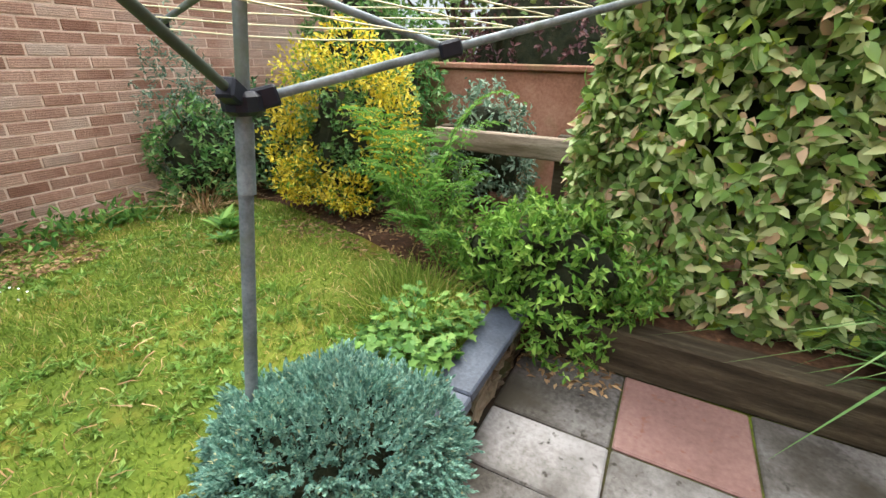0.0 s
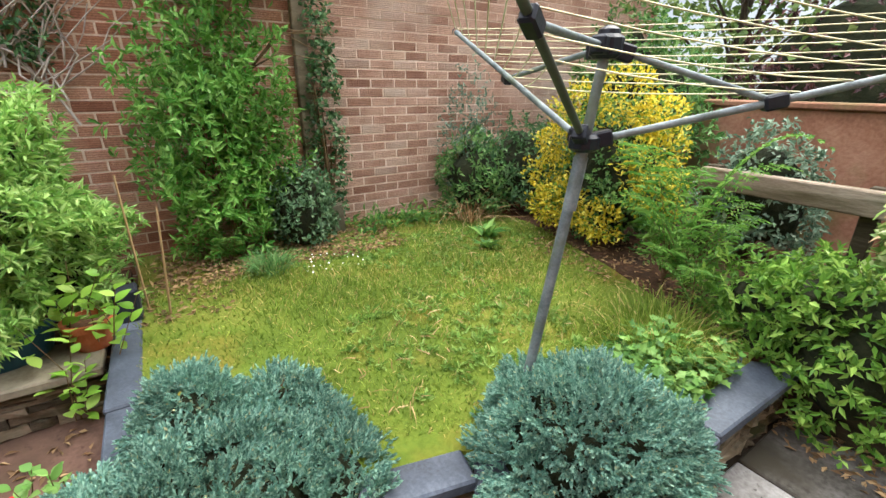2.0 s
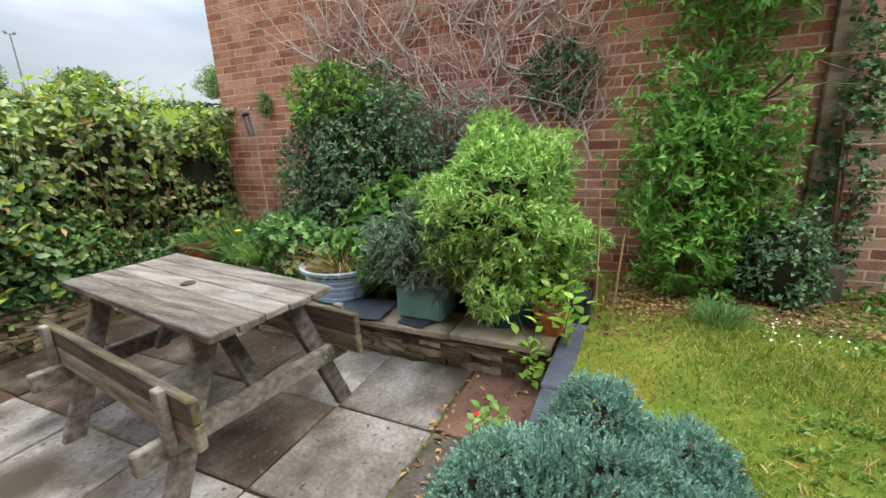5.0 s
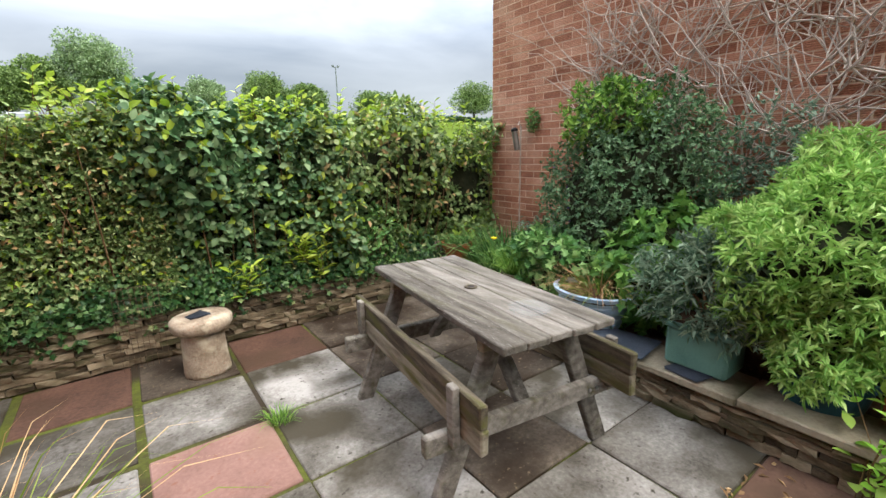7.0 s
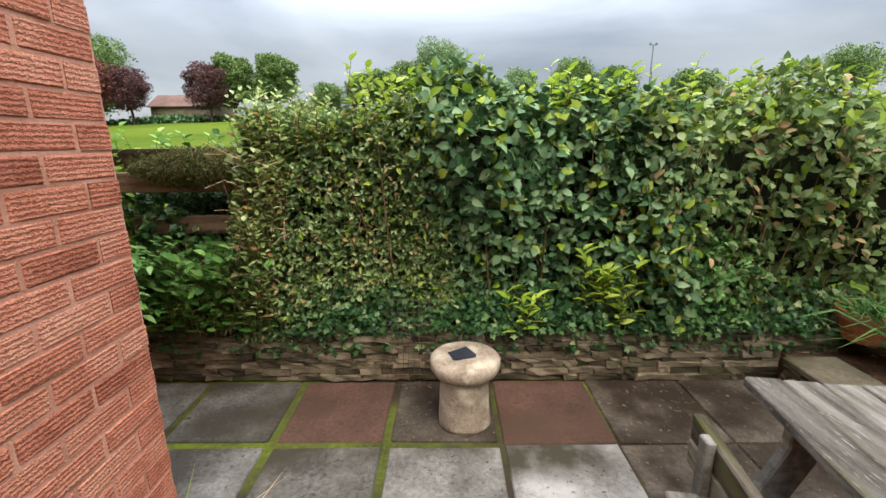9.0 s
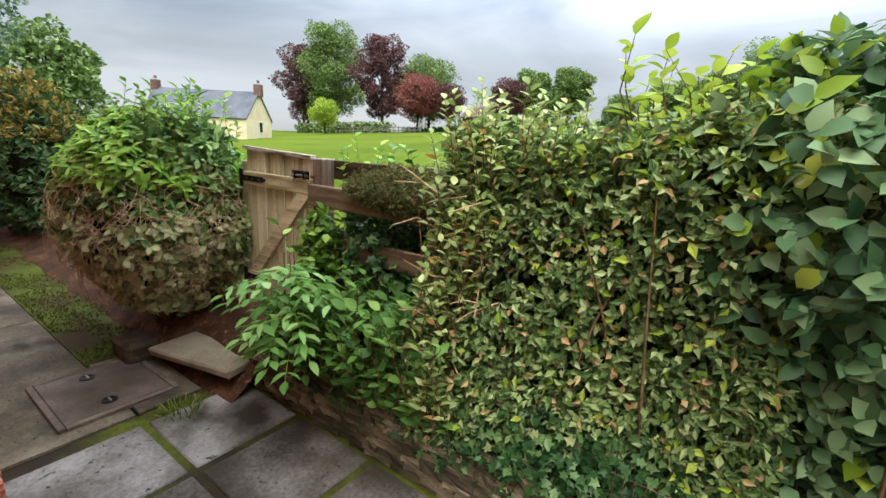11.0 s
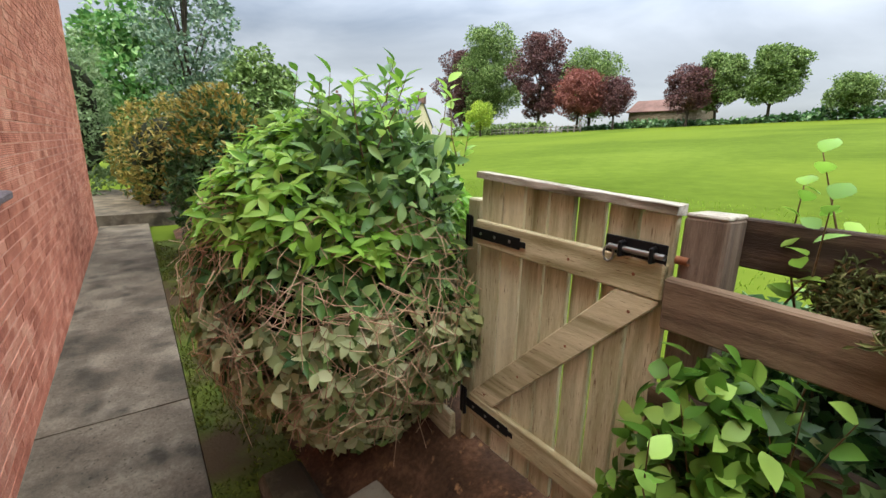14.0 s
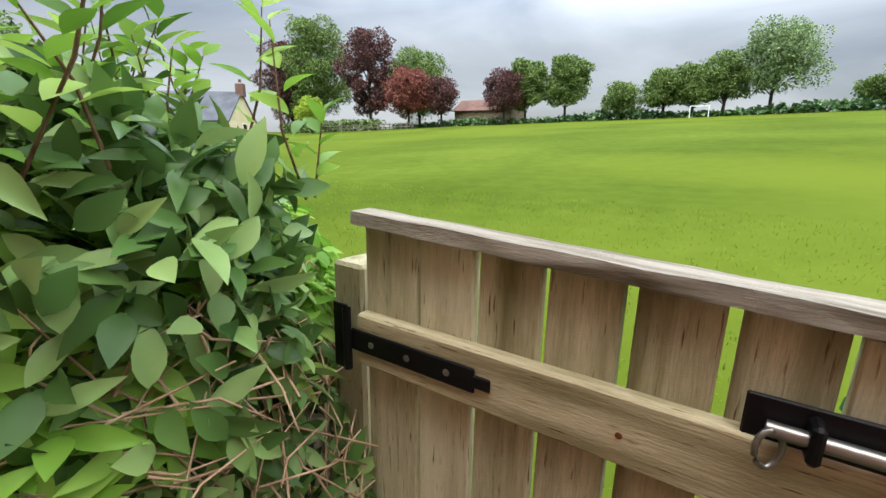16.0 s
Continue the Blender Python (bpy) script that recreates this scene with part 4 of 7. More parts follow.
# ---------- gate and fence ----------
def garden_gate():
    g = thing("garden_gate", (12.45, -2.98, 0.445), "closed wooden ledged and braced garden gate", "gate")
    w, h = 0.76, 1.14
    def top_at(x):
        return 1.128 + 0.034 * x / w
    seams = (-0.385, -0.282, -0.178, -0.069, 0.041, 0.15, 0.262, 0.385)
    slots = (0.004, 0.009, 0.014, 0.016, 0.008, 0.008, 0.007, 0.004)
    for k in range(7):
        x0, x1 = seams[k] + slots[k] / 2, seams[k + 1] - slots[k + 1] / 2
        bm = boxes(((x1 - x0, 0.02, top_at((x0 + x1) / 2)), at((x0 + x1) / 2, -0.02, top_at((x0 + x1) / 2) / 2)), bevel=0.003, rough=0.0015)
        part("board", bm, M_GATE, g)
    bm = bmesh.new()
    box(bm, (w + 0.02, 0.05, 0.026), None, 0.0, 0.002)
    bmesh.ops.subdivide_edges(bm, edges=[e for e in bm.edges if abs(e.verts[0].co.x - e.verts[1].co.x) > 0.5], cuts=14)
    for v in bm.verts:
        v.co += Vector((0, random.uniform(-0.002, 0.002), random.uniform(-0.0014, 0.001)))
    bmesh.ops.transform(bm, matrix=at(0, -0.012, 1.142, 0, -math.degrees(0.034 / w)), verts=bm.verts)
    part("top_cap", bm, M_CAP, g, "weathered grey capping rail")
    part("upper_ledge", boxes(((w, 0.028, 0.1), at(0, 0.005, h - 0.205)), bevel=0.004), M_GATE_H, g)
    part("lower_ledge", boxes(((w, 0.028, 0.1), at(0, 0.005, 0.17)), bevel=0.004), M_GATE_H, g)
    bm = bmesh.new()
    outline = ((0.236, 0.222), (0.374, 0.222), (-0.25, 0.883), (-0.376, 0.883), (-0.376, 0.872))
    front = [bm.verts.new((x, 0.017, z)) for x, z in outline]
    rear = [bm.verts.new((x, -0.009, z)) for x, z in outline]
    bm.faces.new(front)
    bm.faces.new(rear[::-1])
    for k in range(5):
        bm.faces.new((front[k], rear[k], rear[(k + 1) % 5], front[(k + 1) % 5]))
    bmesh.ops.bevel(bm, geom=list(bm.edges), offset=0.003, segments=1, affect='EDGES')
    part("brace", bm, M_GATE_H, g)
    for x, z in ((-0.3, 0.83), (-0.1, 0.64), (0.1, 0.43), (0.28, 0.26), (-0.3, 0.94), (-0.08, 0.93), (0.12, 0.94)):
        nail = part("nail", lathe([(0.005, 0), (0.005, 0.001), (0.002, 0.0015)], 8), M_COPPER, g)
        nail.matrix_basis = at(x, 0.0195, z, -90)
    for z in (h - 0.205, 0.17):
        hinge = part("strap_hinge", boxes(((0.26, 0.005, 0.042), at(w / 2 - 0.12, 0.022, z)), ((0.03, 0.005, 0.022), at(w / 2 - 0.262, 0.022, z)), ((0.035, 0.006, 0.13), at(w / 2 + 0.035, 0.024, z)), bevel=0.002), M_BLACK, g, "black iron tee hinge")
        for q in range(3):
            s = part("screw", lathe([(0.006, 0), (0.006, 0.002), (0.003, 0.003)], 8), M_STEEL, hinge)
            s.matrix_basis = at(w / 2 - 0.04 - q * 0.08, 0.0245, z, -90)
        part("knuckle", tubes([[(w / 2 + 0.015, 0.028, z - 0.06, 0.008), (w / 2 + 0.015, 0.028, z + 0.06, 0.008)]], 10), M_BLACK, hinge)
    zb = h - 0.135
    bolt = part("bolt_plate", boxes(((0.18, 0.006, 0.06), at(-w / 2 + 0.09, 0.012, zb)), bevel=0.002), M_BLACK, g, "black iron bolt plate")
    part("bolt_rod", tubes([[(-w / 2 + 0.16, 0.026, zb, 0.0085), (-w / 2 - 0.002, 0.026, zb, 0.0085)]], 12), M_STEEL, bolt)
    ring = [(-w / 2 + 0.155, 0.032 + 0.006 * math.sin(a), zb - 0.02 + 0.022 * math.cos(a), 0.0035) for a in np.linspace(0, 2 * math.pi, 14)]
    ring = [(x + 0.012 * math.sin(a), y, z, r) for (x, y, z, r), a in zip(ring, np.linspace(0, 2 * math.pi, 14))]
    part("bolt_ring", tubes([ring], 8), M_STEEL, bolt)
    for q in (0.03, 0.12):
        part("keeper", boxes(((0.012, 0.03, 0.045), at(-w / 2 + q, 0.026, zb)), bevel=0.004), M_BLACK, bolt)
    return g


garden_gate()


def gate_post(x, y, top, label, cap=False, width=0.08):
    p = thing("gate_post", (x, y, 0.05), label, "gate post")
    part("post", boxes(((width, 0.1, top - 0.05), at(0, 0, (top - 0.05) / 2)), bevel=0.007, rough=0.003), M_POST if cap else M_GATE, p)
    if cap:
        c = part("end_grain", boxes(((width + 0.002, 0.102, 0.012), at(0, 0, top - 0.05)), bevel=0.004, rough=0.003), M_CAP, p, "grey split end grain")
    return p


gate_post(11.994, -3.026, 1.562, "square dark timber gate post with a split top", True, 0.098)
gate_post(12.9, -3.06, 1.5, "square pine gate post behind the bush")
bolt_end = solid("bolt_keeper", tubes([[(0, 0, 0, 0.011), (0.03, 0, 0, 0.011)]], 12), M_COPPER, (12.015, -2.966, 1.45), "rusty copper bolt keeper on the gate post", "bolt keeper")
for z, hh, yy in ((1.335, 0.135, -2.957), (1.04, 0.13, -2.957), (0.76, 0.12, -2.957), (0.48, 0.13, -2.957)):
    solid("fence_rail", boxes(((2.3, 0.035, hh), None), bevel=0.005, rough=0.003), M_FENCE, (10.905, yy, z), "dark brown horizontal timber fence board", "fence board", "fence boards")
for x in (10.3, 8.6, 7.0):
    solid("fence_post", boxes(((0.09, 0.09, 1.5), None), bevel=0.006), M_FENCE, (x, -3.08, 0.8), "dark timber fence post in the hedge", "fence post", "fence posts")
solid("fence_rail", boxes(((0.85, 0.035, 0.12), None), bevel=0.004), M_FENCE, (11.56, -3.095, 1.5), "dark brown horizontal timber fence board", "fence board", "fence boards")
for z in (1.16, 0.8):
    solid("fence_rail", boxes(((3.9, 0.03, 0.12), None), bevel=0.004), M_FENCE, (7.8, -3.1, z), "dark brown horizontal timber fence board", "fence board", "fence boards")
for x, z, w in ((13.25, 0.42, 0.6), (13.2, 0.75, 0.5), (13.2, 1.1, 0.5)):
    solid("fence_board_end", boxes(((w, 0.04, 0.13), None), bevel=0.005, rough=0.004), M_GATE_H, (x, -2.97, z), "short pine fence board behind the bush", "fence board", "fence boards")
solid("stone_block", boxes(((0.34, 0.22, 0.17), None), bevel=0.03, rough=0.02), M_STONE, (13.3, -2.3, 0.085), "rough brown stone block beside the path", "stone")
solid("stone_flag", boxes(((0.8, 0.5, 0.06), at(0, 0, 0, 3, 2, 12)), bevel=0.012, rough=0.012), M_COPING, (12.72, -2.62, 0.13), "tilted flat flagstone in front of the gate", "flagstone")


# ---------- rotary dryer ----------
def rotary_dryer():
    base, hub, top = Vector((8.70, 2.36, 0.25)), Vector((8.776, 2.471, 1.30)), Vector((8.79, 2.5, 1.57))
    d = thing("rotary_dryer", base, "grey metal rotary clothes dryer with cream lines", "clothes dryer")

    def loc(p):
        return Vector(p) - base

    def tube(name, a, b, r, m, par=d):
        a, b = loc(a), loc(b)
        return part(name, tubes([[(*a, r), (*a.lerp(b, 0.5), r), (*b, r)]], 14), m, par)

    axis = (top - hub).normalized()
    tube("lower_pole", base, hub - axis * 0.02, 0.017, M_DRYER)
    tube("pole_sleeve", hub - axis * 0.2, hub - axis * 0.04, 0.0205, M_DRYER)
    tube("upper_pole", hub, top, 0.0145, M_DRYER)
    arms = [(Vector((9.086, 2.834, 1.416)), M_DRYER, 1.66), (Vector((8.103, 2.754, 1.479)), M_DRYER, 1.32), (Vector((8.952, 2.063, 1.562)), M_DRYER_D, 0.85)]
    ends = []
    for knee, m, reach in arms:
        v = knee - hub
        v = v.normalized() * (v.length + 0.62 * reach)
        tip = hub + v
        if reach == 1.32:
            tip = Vector((7.782, 2.711, 1.682))
        ends.append(tip)
        arm = tube("arm", hub + v.normalized() * 0.04, tip, 0.0105, m)
        part("end_cap", tubes([[(*loc(tip), 0.015), (*loc(tip + v.normalized() * 0.02), 0.015)]], 10), M_PLASTIC_K, arm)
        tube("strut", top - axis * 0.02, knee, 0.009, M_DRYER)
        kn = part("knuckle", boxes(((0.06, 0.036, 0.04), Matrix.Translation(loc(knee)) @ v.to_track_quat('X', 'Z').to_matrix().to_4x4()), bevel=0.006), M_PLASTIC_K, arm)
    for name, p, r, h in (("lower_hub", hub, 0.045, 0.05), ("upper_hub", top - axis * 0.02, 0.045, 0.06)):
        hb = part(name, lathe([(r * 0.7, -h / 2), (r, -h / 2 + 0.01), (r, h / 2 - 0.01), (r * 0.75, h / 2)], 12), M_PLASTIC_K, d, "black plastic hub")
        hb.location = loc(p)
        for k, (knee, _m, _r) in enumerate(arms):
            v = (knee - p).normalized()
            part("hub_lug", boxes(((0.06, 0.04, 0.045), Matrix.Translation(v * 0.045) @ v.to_track_quat('X', 'Z').to_matrix().to_4x4()), bevel=0.005), M_PLASTIC_K, hb)
    cp = part("top_cap", lathe([(0.03, 0.0), (0.028, 0.012), (0.012, 0.022)], 14), M_PLASTIC_K, d, "black plastic cap")
    cp.location = loc(top + axis * 0.01)
    for a in range(3):
        b = (a + 1) % 3
        ha, hb_ = arms[a][0], arms[b][0]
        for s in range(9):
            f = 0.36 + 0.64 * s / 8
            p, q = hub.lerp(ends[a], f), hub.lerp(ends[b], f)
            p, q = loc(p) + Vector((0, 0, 0.012)), loc(q) + Vector((0, 0, 0.012))
            sag = 0.01 + 0.012 * f
            part("line", tubes([[(*(p.lerp(q, u) - Vector((0, 0, sag * 4 * u * (1 - u)))), 0.0019) for u in (0, 0.25, 0.5, 0.75, 1)]], 4), M_LINE, d)
    return d


rotary_dryer()


# ---------- plants: builders ----------
def shrub(name, where, radii, leaf, n, length, width, label, kind="leaf", bump=0.2, freq=3.0, depth=0.4, out=1.0, rnd=0.7, up=0.25, seed=1, core=True, low=-0.7, clump=0, category="shrub", spread=0.5, group="", face=True):
    """A lumpy bush: stems, a dark core painted as inner shade and many leaves. where is the foot; clump groups leaves
    at shoot tips.
    """
    s = thing(name, where, label, category, group)
    rz = radii[2]
    lift = np.array([0, 0, rz * -low * 0.97])
    lines = []
    for q in range(7):
        a = rng.uniform(0, 6.28)
        e = np.array([math.cos(a) * radii[0] * 0.5, math.sin(a) * radii[1] * 0.5, rz * rng.uniform(0.7, 1.2)])
        mid = e * np.array([0.35, 0.35, 0.55])
        lines.append([(0, 0, 0, 0.012), (*mid, 0.009), (*e, 0.004)])
    part("stems", tubes(lines, 5), M_STEM, s)
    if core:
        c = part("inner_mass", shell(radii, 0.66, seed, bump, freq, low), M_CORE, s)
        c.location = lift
    if clump:
        P, O = blob(n // clump, radii, bump, freq, depth, seed, low)
        D = unit(O * out + rng.normal(0, 0.4, P.shape) + np.array([0, 0, up]))
        P, D, O = np.repeat(P, clump, 0), np.repeat(D, clump, 0), np.repeat(O, clump, 0)
        W = way(len(P), D, 0.35 if face else 0.55, rnd, 0.0)
        P = P + D * rng.uniform(-0.06, 0.02, (len(P), 1))
    else:
        P, O = blob(n, radii, bump, freq, depth, seed, low)
        W = way(len(P), O, out * (0.5 if face else 1.0), rnd, up)
    v, f = leaves(P + lift, W, length, width, kind, spread, O + np.array([0, 0, 0.6]) if face else (0, 0, 1))
    part("leaves", mesh_np("leaves", v, f, kind in ("full", "fine")), leaf, s)
    return s


def hedge(name, where, size, leaf, n, length, width, label, kind="leaf", bump=0.07, freq=3.0, depth=0.22, seed=1, rnd=0.7, clump=0, category="hedge", second=None, front=1):
    """A clipped or shaggy hedge; where is the middle of its foot."""
    s = thing(name, where, label, category)
    # Added dark core: blocks see-through, shade put into its colour.
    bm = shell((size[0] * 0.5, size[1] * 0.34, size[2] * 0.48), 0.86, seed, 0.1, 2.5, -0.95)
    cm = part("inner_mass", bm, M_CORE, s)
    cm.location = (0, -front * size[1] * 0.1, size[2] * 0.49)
    lines = []
    for q in range(int(size[0] * 16)):
        x, y = rng.uniform(-0.5, 0.5) * size[0], rng.uniform(-0.45, 0.5) * size[1]
        x2, y2 = x + rng.normal(0, 0.15), y + rng.normal(0, 0.1)
        lines.append([(x, y * 0.6, 0, 0.008), ((x + x2) / 2, y, size[2] * 0.5, 0.005), (x2, y2, size[2] * rng.uniform(0.7, 0.94), 0.002)])
    part("stems", tubes(lines, 4), M_STEM, s)
    m = n // clump if clump else n
    P, O = slab_cloud(m, size, bump, freq, depth, seed, front)
    if clump:
        D = unit(O + rng.normal(0, 0.5, P.shape))
        P, D, O = np.repeat(P, clump, 0), np.repeat(D, clump, 0), np.repeat(O, clump, 0)
        W = way(len(P), D, 0.35, rnd, -0.1)
        P = P + D * rng.uniform(-0.05, 0.02, (len(P), 1))
    else:
        W = way(m, O, 0.5, rnd, 0.0)
    N = O + np.array([0, 0, 0.6])
    if second is not None:
        pick = rng.random(len(P)) < second[1] * (1 + 1.4 * (P[:, 2] > size[2] * 0.86))
        v, f = leaves(P[pick], W[pick], length * second[2], width * second[2], kind, 0.5, N[pick])
        part("young_leaves", mesh_np("leaves", v, f, kind in ("full", "fine")), second[0], s)
        P, W, N = P[~pick], W[~pick], N[~pick]
    v, f = leaves(P, W, length, width, kind, 0.5, N)
    part("leaves", mesh_np("leaves", v, f, kind in ("full", "fine")), leaf, s)
    return s


def shoots(n, size, leaf, length, width, name, where, label, height=0.25, per=9, kind="fine", category="shoot", parent=None):
    """Upright leafy shoots standing out of a hedge or bed."""
    s = thing(name, where, label, category)
    lines, P, D = [], [], []
    for q in range(n):
        b = np.array([rng.uniform(-0.5, 0.5) * size[0], rng.uniform(-0.5, 0.5) * size[1], rng.uniform(0, 1) * size[2]])
        h = height * rng.uniform(0.5, 1.2)
        tip = b + np.array([rng.normal(0, 0.22), rng.normal(0, 0.22), 1.0]) * h
        midp = (b + tip) / 2 + rng.normal(0, 0.06 * h, 3)
        lines.append([(*b, 0.003), (*midp, 0.0025), (*tip, 0.0012)])
        for k in range(per):
            u = (k + 1) / per
            p = b * (1 - u) + tip * u
            a = k * 2.4 + rng.uniform(0, 0.6)
            P.append(p)
            D.append([math.cos(a), math.sin(a), 0.35 + 0.5 * u])
    part("stems", tubes(lines, 4), M_STEM, s)
    v, f = leaves(np.array(P), np.array(D), length, width, kind, 0.3)
    part("leaves", mesh_np("leaves", v, f, True), leaf, s)
    return s


def grass_clump(name, where, radius, n, height, width, leaf, label, lean=0.6, category="grass", kind="stuff", group=""):
    s = thing(name, where, label, category, group)
    r = radius * np.sqrt(rng.random(n))
    a = rng.uniform(0, 6.283, n)
    P = np.stack([r * np.cos(a), r * np.sin(a), np.zeros(n)], 1)
    D = np.stack([np.cos(a) * lean * r / radius, np.sin(a) * lean * r / radius, np.ones(n)], 1) + rng.normal(0, 0.22, (n, 3))
    D = unit(D)
    side = unit(np.cross(D, [[0, 0, 1.0]]) + rng.normal(0, 0.2, (n, 3)))
    h = height * rng.uniform(0.5, 1.15, n)[:, None]
    drop = rng.uniform(0.1, 0.55, n)[:, None]
    flat = D * np.array([1, 1, 0])
    w = width * rng.uniform(0.7, 1.2, n)[:, None]
    c1 = P + D * h * 0.45
    c2 = P + D * h * 0.8 + flat * h * 0.25 - np.array([0, 0, 1]) * h * drop * 0.25
    c3 = P + D * h + flat * h * 0.6 - np.array([0, 0, 1]) * h * drop
    V = np.stack([P - side * w, P + side * w, c1 - side * w, c1 + side * w, c2 - side * w * 0.7, c2 + side * w * 0.7, c3], 1)
    F = np.array([(0, 1, 3), (0, 3, 2), (2, 3, 5), (2, 5, 4), (4, 5, 6)])
    FF = (F[None] + (np.arange(n) * 7)[:, None, None]).reshape(-1, 3)
    b = part("blades", mesh_np("blades", V.reshape(-1, 3), FF), leaf, s)
    return s


def fern(where, fronds, length, label, seed=1, tilt=0.75):
    s = thing("fern", where, label, "fern", "ferns")
    for q in range(fronds):
        a = 6.283 * q / fronds + rng.uniform(-0.25, 0.25)
        L = length * rng.uniform(0.7, 1.1)
        u = np.linspace(0, 1, 16)
        up = np.sin(u * 1.9) * L * tilt * rng.uniform(0.75, 1.1)
        outw = u ** 1.25 * L * rng.uniform(0.55, 0.8)
        mid = np.stack([np.cos(a) * outw, np.sin(a) * outw, up], 1)
        t = np.gradient(mid, axis=0)
        side = unit(np.cross(t, [[0, 0, 1.0]]))
        P, D, S = [], [], []
        for k in range(2, 16):
            size = L * 0.26 * math.sin(min(1, (k + 1) / 6) * 1.57) * (1 - (k / 17) ** 2)
            for sg in (-1, 1):
                for j in range(4):
                    base = mid[k] + side[k] * sg * size * j * 0.22
                    for r2 in (-1, 1):
                        P.append(base)
                        D.append(side[k] * sg * 0.8 + unit(t[k]) * 0.75 * r2)
                        S.append(size * 0.26 * (1.25 - j * 0.2))
                P.append(mid[k] + side[k] * sg * size * 0.5)
                D.append(side[k] * sg + unit(t[k]) * 0.25)
                S.append(size * 0.6)
        v, f = leaves(np.array(P), np.array(D), np.array(S), np.array(S) * 0.34, "leaf", 0.15)
        fr = part("frond", mesh_np("frond", v, f), L_FERN, s)
        part("midrib", tubes([[(*p, 0.003 * (1.1 - w)) for p, w in zip(mid, u)]], 4), M_STEM, fr)
    return s


def juniper(where, lobes, density, label):
    """A spreading blue juniper: lobes of upturned feathery sprigs that fan out in tufts over cores coloured as shaded
    gaps.
    """
    s = thing("juniper", where, label, "juniper", "blue junipers")
    cen = np.array([l[:3] for l in lobes])
    rad = np.array([l[3:] for l in lobes])
    V, F = [], []
    for q, (c, r) in enumerate(zip(cen, rad)):
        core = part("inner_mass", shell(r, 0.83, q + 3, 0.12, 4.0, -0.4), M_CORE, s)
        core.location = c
        n = int(density * (r[0] * r[1] + r[0] * r[2] + r[1] * r[2]) * 4)
        P, O = blob(n, r, 0.12, 4.0, 0.16, q + 3, -0.4)
        other = np.ones(len(P), bool)
        for k in range(len(lobes)):
            if k != q:
                other &= (((P + c - cen[k]) / rad[k]) ** 2).sum(1) > 0.8
        P, O = P[other], O[other]
        T, TO = blob(int(30 + 420 * r[0] * r[1]), r, 0.12, 4.0, 0.02, q + 3, -0.4)
        near = ((P[:, None] - T[None]) ** 2).sum(2).argmin(1)
        off = P - T[near]
        lift = np.clip(0.05 - np.linalg.norm(off, axis=1) * 0.6, -0.03, 0.05)
        lean = unit(rng.normal(0, 1, T.shape)) * 0.35
        D = unit(O * 0.9 + lean[near] + off * 6.0 + rng.normal(0, 0.2, P.shape) + np.array([0, 0, 0.18]))
        P = P + O * lift[:, None]
        per = 20
        u = np.tile(np.linspace(0.0, 1.0, per), len(P))
        Pb, Db = np.repeat(P, per, 0), np.repeat(D, per, 0)
        ln = np.repeat(rng.uniform(0.034, 0.062, len(P)), per)
        rd = rng.normal(0, 1, Pb.shape)
        rd = unit(rd - Db * (rd * Db).sum(1, keepdims=True))
        wide = 0.85 * (1.0 - u)[:, None] + 0.16
        v, f = leaves(Pb + c + Db * (ln * u)[:, None], Db + rd * wide, 0.0185 * (1.15 - 0.45 * u), 0.0078, "leaf", 0.8)
        F.append(f + sum(len(x) for x in V))
        V.append(v)
    part("needles", mesh_np("needles", np.concatenate(V), np.concatenate(F)), L_JUNIPER, s)
    lines = []
    for q in range(14):
        a = rng.uniform(0, 6.28)
        e = cen[q % len(cen)]
        lines.append([(0, 0, -0.1, 0.014), (e[0] * 0.6 + math.cos(a) * 0.1, e[1] * 0.6 + math.sin(a) * 0.1, 0.08, 0.009), (e[0] + math.cos(a) * 0.12, e[1] + math.sin(a) * 0.12, 0.16, 0.004)])
    part("stems", tubes(lines, 5), M_STEM, s)
    return s


def scatter_stuff(name, P, D, length, width, material, label, category, kind="leaf", spread=0.5):
    v, f = leaves(P, D, length, width, kind, spread)
    ob = part(name, mesh_np(name, v, f), material)
    return tagged(ob, label, category, kind="stuff")


